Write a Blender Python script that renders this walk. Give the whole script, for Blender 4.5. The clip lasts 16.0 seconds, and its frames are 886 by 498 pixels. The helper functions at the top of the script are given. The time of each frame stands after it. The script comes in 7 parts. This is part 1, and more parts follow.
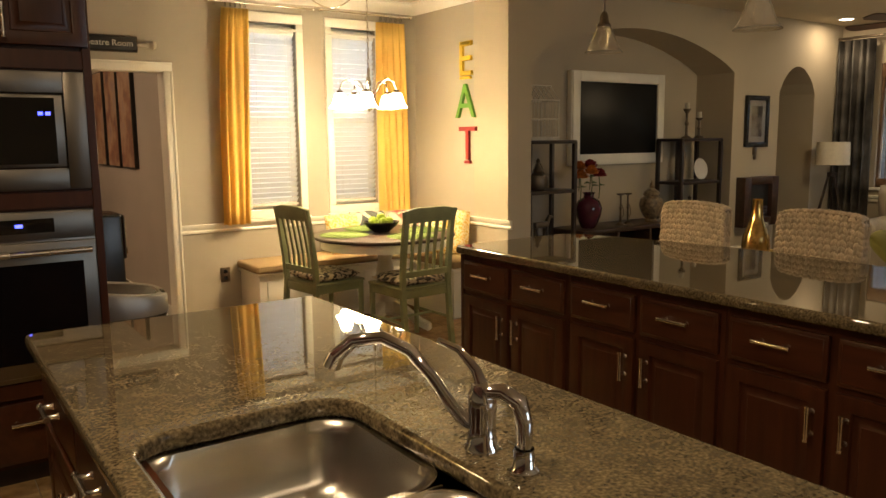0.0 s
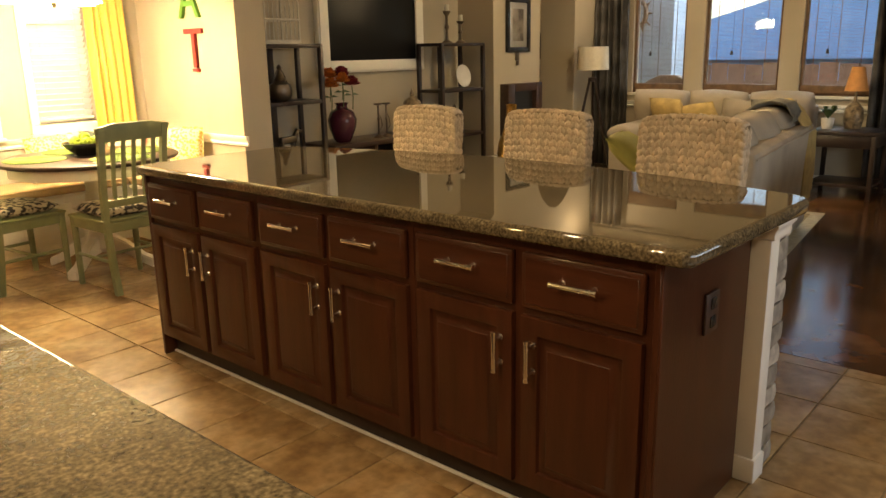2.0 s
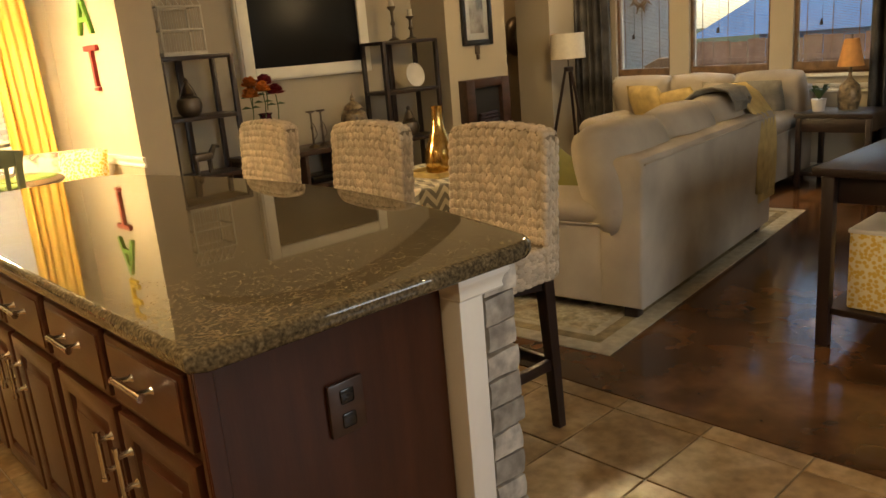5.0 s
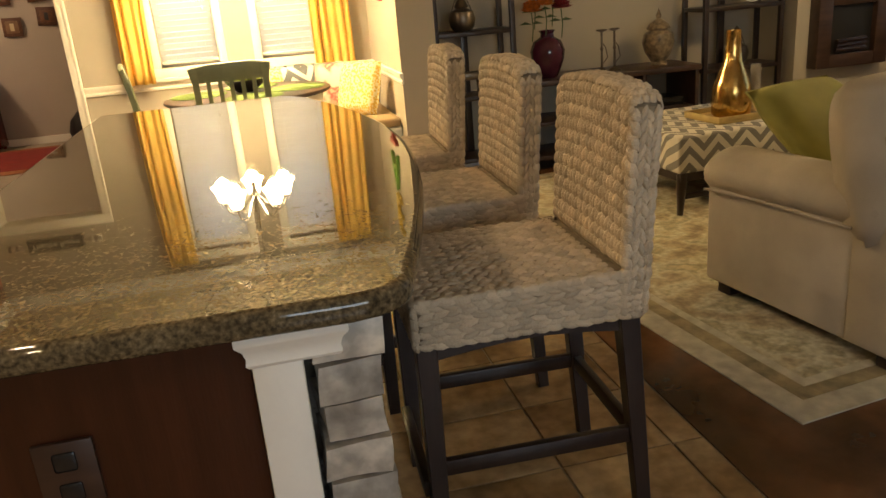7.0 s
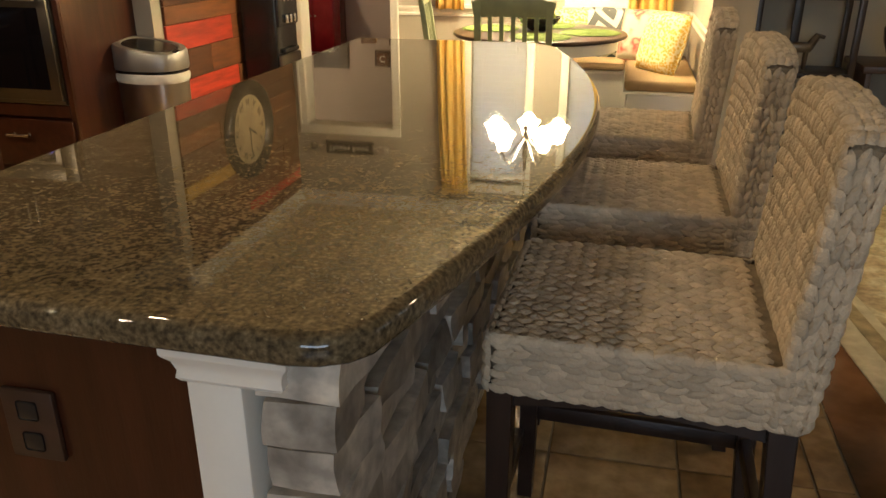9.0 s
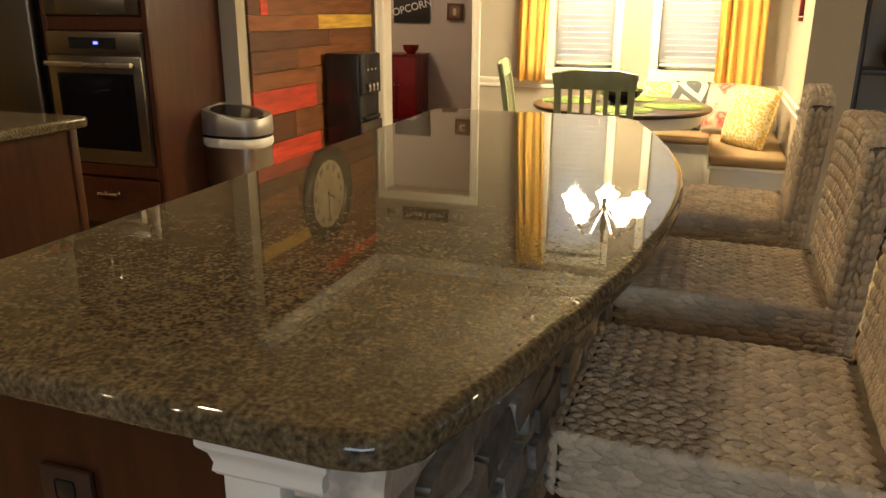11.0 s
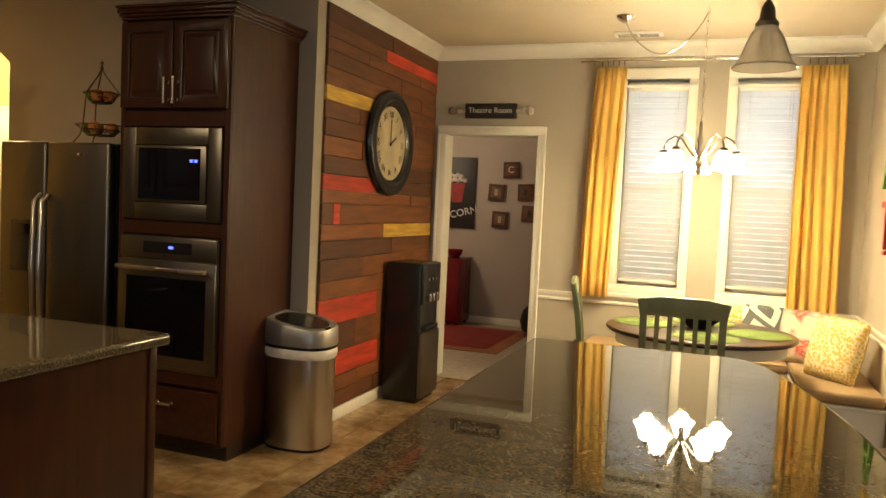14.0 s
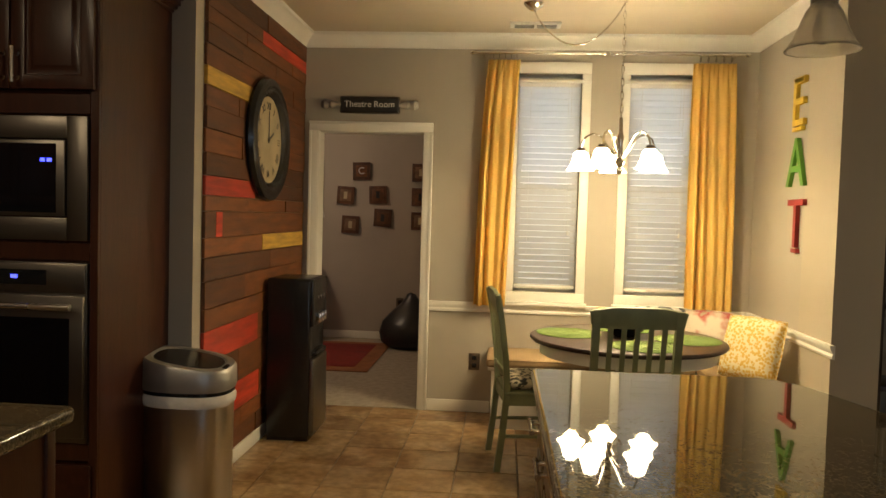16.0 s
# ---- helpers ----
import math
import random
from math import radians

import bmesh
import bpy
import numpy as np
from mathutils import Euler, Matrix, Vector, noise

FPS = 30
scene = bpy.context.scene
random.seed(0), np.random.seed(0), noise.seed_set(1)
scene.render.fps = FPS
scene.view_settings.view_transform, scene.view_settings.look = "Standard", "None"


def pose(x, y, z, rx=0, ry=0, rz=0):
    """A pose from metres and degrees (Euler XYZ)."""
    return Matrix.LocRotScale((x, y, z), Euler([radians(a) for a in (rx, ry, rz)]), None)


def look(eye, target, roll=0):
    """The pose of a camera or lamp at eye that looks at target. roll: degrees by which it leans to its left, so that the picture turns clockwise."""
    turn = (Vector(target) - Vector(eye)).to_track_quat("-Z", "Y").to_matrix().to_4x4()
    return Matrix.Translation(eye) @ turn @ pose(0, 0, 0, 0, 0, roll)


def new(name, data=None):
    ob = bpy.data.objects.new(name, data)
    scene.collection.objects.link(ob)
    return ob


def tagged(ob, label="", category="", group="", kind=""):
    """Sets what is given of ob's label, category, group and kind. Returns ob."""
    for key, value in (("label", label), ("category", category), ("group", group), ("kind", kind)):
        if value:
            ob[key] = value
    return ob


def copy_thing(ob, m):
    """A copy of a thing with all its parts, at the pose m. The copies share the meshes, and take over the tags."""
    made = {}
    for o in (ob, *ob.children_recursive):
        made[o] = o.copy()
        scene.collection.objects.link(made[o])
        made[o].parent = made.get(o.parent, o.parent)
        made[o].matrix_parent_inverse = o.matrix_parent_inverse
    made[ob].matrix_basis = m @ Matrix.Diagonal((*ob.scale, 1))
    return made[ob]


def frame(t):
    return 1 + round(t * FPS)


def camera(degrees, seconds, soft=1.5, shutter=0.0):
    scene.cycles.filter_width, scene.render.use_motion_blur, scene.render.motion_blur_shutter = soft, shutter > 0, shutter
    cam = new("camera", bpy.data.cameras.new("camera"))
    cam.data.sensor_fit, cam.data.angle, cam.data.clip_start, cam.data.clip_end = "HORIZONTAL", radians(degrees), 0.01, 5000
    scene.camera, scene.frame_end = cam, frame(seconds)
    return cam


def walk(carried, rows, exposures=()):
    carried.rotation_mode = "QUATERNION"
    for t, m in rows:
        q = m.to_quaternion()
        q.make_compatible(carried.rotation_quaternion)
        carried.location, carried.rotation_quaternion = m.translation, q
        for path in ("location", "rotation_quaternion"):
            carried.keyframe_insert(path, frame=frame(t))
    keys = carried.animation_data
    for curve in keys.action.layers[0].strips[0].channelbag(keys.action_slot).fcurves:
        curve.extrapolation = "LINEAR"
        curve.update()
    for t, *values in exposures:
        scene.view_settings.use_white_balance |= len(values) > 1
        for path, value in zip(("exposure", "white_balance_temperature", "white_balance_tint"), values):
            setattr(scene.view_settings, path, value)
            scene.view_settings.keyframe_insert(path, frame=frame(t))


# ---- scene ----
cam = camera(60.0, 16.0)

PATH = [
    (0, (-0.17, 0.132, 1.497), (0.957, 1.759, 1.21), -0.6),
    (0.5, (0.065, 0.035, 1.448), (1.333, 1.543, 1.105), -1.6),
    (1, (0.255, 0.036, 1.394), (1.652, 1.413, 1.004), -1.9),
    (1.5, (0.421, 0.108, 1.391), (1.881, 1.398, 0.941), -1.4),
    (2, (0.578, 0.192, 1.38), (2.031, 1.474, 0.883), -1.2),
    (2.5, (0.736, 0.202, 1.387), (2.122, 1.55, 0.872), -1.7),
    (3, (0.898, 0.179, 1.378), (2.259, 1.555, 0.875), -2.2),
    (3.5, (1.055, 0.133, 1.363), (2.473, 1.46, 0.885), -2.1),
    (3.7, (1.141, 0.099, 1.362), (2.586, 1.4, 0.893), -2.0),
    (5.8, (2.246, -0.391, 1.397), (3.352, 1.183, 0.848), -5.0),
    (6, (2.382, -0.363, 1.404), (3.423, 1.248, 0.838), -4.4),
    (6.5, (2.728, -0.247, 1.337), (3.494, 1.505, 0.75), -4.6),
    (7, (2.982, -0.153, 1.325), (3.37, 1.701, 0.683), -4.9),
    (7.5, (3.162, 0.025, 1.297), (3.255, 1.895, 0.592), -5.4),
    (8, (3.294, 0.114, 1.328), (3.146, 1.96, 0.571), -3.3),
    (10.5, (3.437, 0.241, 1.334), (2.885, 2.038, 0.651), 0.5),
    (11, (3.399, 0.266, 1.334), (2.783, 2.072, 0.737), 0.3),
    (11.5, (3.418, 0.233, 1.354), (2.713, 2.02, 0.798), 0.1),
    (12, (3.346, 0.209, 1.363), (2.557, 1.978, 0.862), -0.4),
    (12.5, (3.331, 0.169, 1.367), (2.445, 1.908, 0.933), -0.8),
    (13, (3.159, 0.182, 1.386), (2.239, 1.925, 1.042), 0.8),
    (13.5, (3.057, 0.243, 1.424), (2.204, 2.036, 1.184), 2.2),
    (14, (2.963, 0.393, 1.445), (2.283, 2.27, 1.331), 2.7),
    (14.5, (2.794, 0.554, 1.441), (2.256, 2.48, 1.405), 2.3),
    (15, (2.546, 0.672, 1.433), (2.124, 2.626, 1.388), 2.1),
    (15.5, (2.333, 0.728, 1.45), (2.052, 2.706, 1.373), 1.9),
    (16, (2.141, 0.84, 1.44), (1.984, 2.832, 1.351), 1.6),
]
walk(cam, [(t, look(e, g, r)) for t, e, g, r in PATH],
     exposures=[(0.0, 0.25, 6700, 13), (0.7, 0.36, 6600, 12), (1.0, 0.52, 6800, 12), (1.5, 0.88, 6900, 12), (2.0, 1.12, 7050, 12), (2.5, 1.10, 7400, 13), (3.5, 0.98, 7400, 13), (6.0, 1.12, 7700, 13), (6.5, 1.02, 7500, 12),
                (7.0, 0.84, 7000, 12), (7.5, 0.74, 6650, 11), (8.0, 0.76, 6350, 11), (10.5, 0.80, 6300, 11), (11.5, 0.52, 6450, 10), (12.5, 0.58, 6500, 10), (13.5, 0.82, 6600, 10), (14.0, 0.23, 6450, 10), (14.5, -0.27, 6500, 10), (15.0, -0.32, 6350, 10), (16.0, -0.35, 6300, 10)])

# ---- world and large lights ----
world = bpy.data.worlds.new("sky")
scene.world = world
world.use_nodes = True
wn = world.node_tree
sky = wn.nodes.new("ShaderNodeTexSky")
sky.sky_type, sky.sun_disc, sky.sun_elevation, sky.sun_rotation = "NISHITA", False, radians(27), radians(239)
wn.links.new(sky.outputs[0], wn.nodes["Background"].inputs[0])
wn.nodes["Background"].inputs[1].default_value = 0.15
sun = new("sun", bpy.data.lights.new("sun", "SUN"))
sun.data.energy, sun.data.angle, sun.data.color = 0.7, radians(15), (1, 0.97, 0.93)
sun.matrix_basis = look((0, 0, 0), (0.75, 0.45, -0.45))


def area_lamp(name, m, sx, sy, energy, color):
    ob = new(name, bpy.data.lights.new(name, "AREA"))
    ob.data.shape, ob.data.size, ob.data.size_y, ob.data.energy, ob.data.color = "RECTANGLE", sx, sy, energy, color
    ob.matrix_basis = m
    return ob


def point_lamp(name, p, energy, color, radius=0.04):
    ob = new(name, bpy.data.lights.new(name, "POINT"))
    ob.data.energy, ob.data.color, ob.data.shadow_soft_size = energy, color, radius
    ob.location = p
    return ob


WARM = (1.0, 0.74, 0.38)
DUSK = (0.55, 0.76, 1.0)
# daylight that comes in by the openings
area_lamp("window_light", look((10.9, 3.1, 3.9), (8.95, 3.1, 1.6)), 4.0, 1.4, 380, DUSK)
area_lamp("window_light", look((4.2, -3.30, 1.6), (3.7, 1, 0.7)), 2.2, 1.3, 26, (0.72, 0.86, 1.0))
# the ceiling lamp of the theatre room and the lamp of the back hall
point_lamp("theatre_ceiling_light", (-0.8, 7.9, 2.5), 48, (1.0, 0.74, 0.5), 0.15)
point_lamp("back_hall_light", (-2.5, 4.9, 2.4), 65, (1.0, 0.7, 0.3), 0.1)
# weak unseen fill added to brighten the front hall
point_lamp("front_hall_fill", (8.8, 5.8, 2.5), 3, (1.0, 0.7, 0.4), 0.1)


# ---- materials ----
def mat(name, col, rough=0.5, metal=0.0, var=0.15, scale=6.0, bump=0.1, bscale=90.0, stretch=(1, 1, 1), coat=0.0, rnd=0.0, spec=0.5, rvar=0.1, island=0.0, through_light=0.0):
    m = bpy.data.materials.new(name)
    m.use_nodes = True
    t = m.node_tree
    b = t.nodes["Principled BSDF"]
    N = t.nodes.new
    tc, mp = N("ShaderNodeTexCoord"), N("ShaderNodeMapping")
    mp.inputs["Scale"].default_value = stretch
    t.links.new(tc.outputs["Object"], mp.inputs["Vector"])
    big, fine = N("ShaderNodeTexNoise"), N("ShaderNodeTexNoise")
    big.inputs["Scale"].default_value, big.inputs["Detail"].default_value = scale, 5
    fine.inputs["Scale"].default_value, fine.inputs["Detail"].default_value = bscale, 3
    off = N("ShaderNodeVectorMath")
    oi = N("ShaderNodeObjectInfo")
    mul = N("ShaderNodeMath")
    mul.operation = "MULTIPLY"
    mul.inputs[1].default_value = 37.0
    t.links.new(oi.outputs["Random"], mul.inputs[0])
    t.links.new(mp.outputs[0], off.inputs[0])
    t.links.new(mul.outputs[0], off.inputs[1])
    for n in (big, fine):
        t.links.new(off.outputs[0], n.inputs["Vector"])
    mix = N("ShaderNodeMix")
    mix.data_type = "RGBA"
    mix.inputs["A"].default_value = (*[c * (1 - var) for c in col], 1)
    mix.inputs["B"].default_value = (*[min(1, c * (1 + var)) for c in col], 1)
    con = N("ShaderNodeMapRange")
    con.inputs["From Min"].default_value, con.inputs["From Max"].default_value = 0.3, 0.7
    t.links.new(big.outputs["Fac"], con.inputs["Value"])
    t.links.new(con.outputs[0], mix.inputs["Factor"])
    hsv = N("ShaderNodeHueSaturation")
    t.links.new(mix.outputs["Result"], hsv.inputs["Color"])
    add = N("ShaderNodeMath")
    add.operation = "MULTIPLY_ADD"
    add.inputs[1].default_value = var * 0.8
    t.links.new(fine.outputs["Fac"], add.inputs[0])
    add.inputs[2].default_value = 1 - var * 0.4
    if rnd:
        a2 = N("ShaderNodeMath")
        a2.operation = "MULTIPLY_ADD"
        a2.inputs[1].default_value = rnd
        t.links.new(oi.outputs["Random"], a2.inputs[0])
        a3 = N("ShaderNodeMath")
        a3.operation = "SUBTRACT"
        a3.inputs[1].default_value = rnd / 2
        t.links.new(a2.outputs[0], a3.inputs[0])
        t.links.new(add.outputs[0], a2.inputs[2])
        t.links.new(a3.outputs[0], hsv.inputs["Value"])
    else:
        t.links.new(add.outputs[0], hsv.inputs["Value"])
    if island:
        geo, im = N("ShaderNodeNewGeometry"), N("ShaderNodeMapRange")
        im.inputs["To Min"].default_value, im.inputs["To Max"].default_value = 1 - island, 1 + island
        t.links.new(geo.outputs["Random Per Island"], im.inputs["Value"])
        hv = N("ShaderNodeHueSaturation")
        t.links.new(hsv.outputs[0], hv.inputs["Color"])
        t.links.new(im.outputs[0], hv.inputs["Value"])
        hsv = hv
    t.links.new(hsv.outputs[0], b.inputs["Base Color"])
    if through_light:
        tl_, ms = N("ShaderNodeBsdfTranslucent"), N("ShaderNodeMixShader")
        t.links.new(hsv.outputs[0], tl_.inputs["Color"])
        ms.inputs[0].default_value = through_light
        t.links.new(b.outputs[0], ms.inputs[1])
        t.links.new(tl_.outputs[0], ms.inputs[2])
        t.links.new(ms.outputs[0], t.nodes["Material Output"].inputs[0])
    rr = N("ShaderNodeMapRange")
    rr.inputs["To Min"].default_value, rr.inputs["To Max"].default_value = max(0.02, rough - rvar * rough), min(1, rough + rvar * rough)
    t.links.new(big.outputs["Fac"], rr.inputs["Value"])
    t.links.new(rr.outputs[0], b.inputs["Roughness"])
    b.inputs["Metallic"].default_value = metal
    b.inputs["Specular IOR Level"].default_value = spec
    b.inputs["Coat Weight"].default_value = coat
    b.inputs["Coat Roughness"].default_value = 0.12
    if bump:
        bu = N("ShaderNodeBump")
        bu.inputs["Strength"].default_value = bump
        bu.inputs["Distance"].default_value = 0.01
        t.links.new(fine.outputs["Fac"], bu.inputs["Height"])
        t.links.new(bu.outputs[0], b.inputs["Normal"])
    return m


def ramp_mat(name, stops, scale, rough, kind="noise", bump=0.0, detail=4, coat=0.0, second=None, rnd=0.0):
    """A material whose colour runs through stops along a noise or a cell pattern."""
    m = bpy.data.materials.new(name)
    m.use_nodes = True
    t = m.node_tree
    b = t.nodes["Principled BSDF"]
    N = t.nodes.new
    tc = N("ShaderNodeTexCoord")
    tex = N("ShaderNodeTexNoise" if kind == "noise" else "ShaderNodeTexVoronoi")
    tex.inputs["Scale"].default_value = scale
    tex.inputs["Detail"].default_value = detail
    oi, mul, off = N("ShaderNodeObjectInfo"), N("ShaderNodeMath"), N("ShaderNodeVectorMath")
    mul.operation, mul.inputs[1].default_value = "MULTIPLY", 37.0
    t.links.new(oi.outputs["Random"], mul.inputs[0])
    t.links.new(tc.outputs["Object"], off.inputs[0])
    t.links.new(mul.outputs[0], off.inputs[1])
    t.links.new(off.outputs[0], tex.inputs["Vector"])
    r = N("ShaderNodeValToRGB")
    while len(r.color_ramp.elements) < len(stops):
        r.color_ramp.elements.new(0.5)
    for e, (p, c) in zip(r.color_ramp.elements, stops):
        e.position, e.color = p, (*c, 1)
    t.links.new(tex.outputs[0], r.inputs[0])
    out = r.outputs[0]
    if second:
        t2 = N("ShaderNodeTexNoise")
        t2.inputs["Scale"].default_value, t2.inputs["Detail"].default_value = second[0], 5
        t.links.new(off.outputs[0], t2.inputs["Vector"])
        mr = N("ShaderNodeMapRange")
        mr.inputs["From Min"].default_value, mr.inputs["From Max"].default_value = 0.35, 0.65
        mr.inputs["To Min"].default_value, mr.inputs["To Max"].default_value = 1 - second[1], 1 + second[1]
        t.links.new(t2.outputs[0], mr.inputs["Value"])
        mx = N("ShaderNodeHueSaturation")
        t.links.new(out, mx.inputs["Color"])
        t.links.new(mr.outputs[0], mx.inputs["Value"])
        out = mx.outputs[0]
    if rnd:
        rm, rh = N("ShaderNodeMapRange"), N("ShaderNodeHueSaturation")
        rm.inputs["To Min"].default_value, rm.inputs["To Max"].default_value = 1 - rnd, 1 + rnd
        t.links.new(oi.outputs["Random"], rm.inputs["Value"])
        t.links.new(out, rh.inputs["Color"])
        t.links.new(rm.outputs[0], rh.inputs["Value"])
        out = rh.outputs[0]
    t.links.new(out, b.inputs["Base Color"])
    b.inputs["Roughness"].default_value = rough
    b.inputs["Coat Weight"].default_value = coat
    if bump:
        bu = N("ShaderNodeBump")
        bu.inputs["Strength"].default_value, bu.inputs["Distance"].default_value = bump, 0.01
        t.links.new(tex.outputs[0], bu.inputs["Height"])
        t.links.new(bu.outputs[0], b.inputs["Normal"])
    return m


def wave_mat(name, c1, c2, scale, rough, zig=0.0):
    """Two-colour stripes; zig bends them into chevrons."""
    m = bpy.data.materials.new(name)
    m.use_nodes = True
    t = m.node_tree
    b = t.nodes["Principled BSDF"]
    N = t.nodes.new
    tc, sep = N("ShaderNodeTexCoord"), N("ShaderNodeSeparateXYZ")
    t.links.new(tc.outputs["Object"], sep.inputs[0])
    along = N("ShaderNodeMath")
    t.links.new(sep.outputs["Y"], along.inputs[0])
    t.links.new(sep.outputs["Z"], along.inputs[1])
    across = N("ShaderNodeMath")
    across.operation = "MULTIPLY_ADD"
    across.inputs[1].default_value = 0.5
    t.links.new(sep.outputs["Y"], across.inputs[0])
    t.links.new(sep.outputs["X"], across.inputs[2])
    pp = N("ShaderNodeMath")
    pp.operation = "PINGPONG"
    pp.inputs[1].default_value = 1.0 / scale
    t.links.new(across.outputs[0], pp.inputs[0])
    mu = N("ShaderNodeMath")
    mu.operation = "MULTIPLY_ADD"
    mu.inputs[1].default_value = zig
    t.links.new(pp.outputs[0], mu.inputs[0])
    t.links.new(along.outputs[0], mu.inputs[2])
    md = N("ShaderNodeMath")
    md.operation = "PINGPONG"
    md.inputs[1].default_value = 0.5 / scale
    t.links.new(mu.outputs[0], md.inputs[0])
    gt = N("ShaderNodeMath")
    gt.operation = "GREATER_THAN"
    gt.inputs[1].default_value = 0.25 / scale
    t.links.new(md.outputs[0], gt.inputs[0])
    mx = N("ShaderNodeMix")
    mx.data_type = "RGBA"
    mx.inputs["A"].default_value, mx.inputs["B"].default_value = (*c1, 1), (*c2, 1)
    t.links.new(gt.outputs[0], mx.inputs["Factor"])
    t.links.new(mx.outputs["Result"], b.inputs["Base Color"])
    b.inputs["Roughness"].default_value = rough
    return m


def glow(name, col, strength):
    m = bpy.data.materials.new(name)
    m.use_nodes = True
    b = m.node_tree.nodes["Principled BSDF"]
    b.inputs["Base Color"].default_value = (0.9, 0.88, 0.82, 1)
    b.inputs["Emission Color"].default_value = (*col, 1)
    b.inputs["Emission Strength"].default_value = strength
    return m


def glass(name, col=(1, 1, 1), rough=0.0, trans=1.0):
    m = bpy.data.materials.new(name)
    m.use_nodes = True
    b = m.node_tree.nodes["Principled BSDF"]
    b.inputs["Base Color"].default_value = (*col, 1)
    b.inputs["Transmission Weight"].default_value = trans
    b.inputs["Roughness"].default_value = rough
    b.inputs["IOR"].default_value = 1.45
    return m


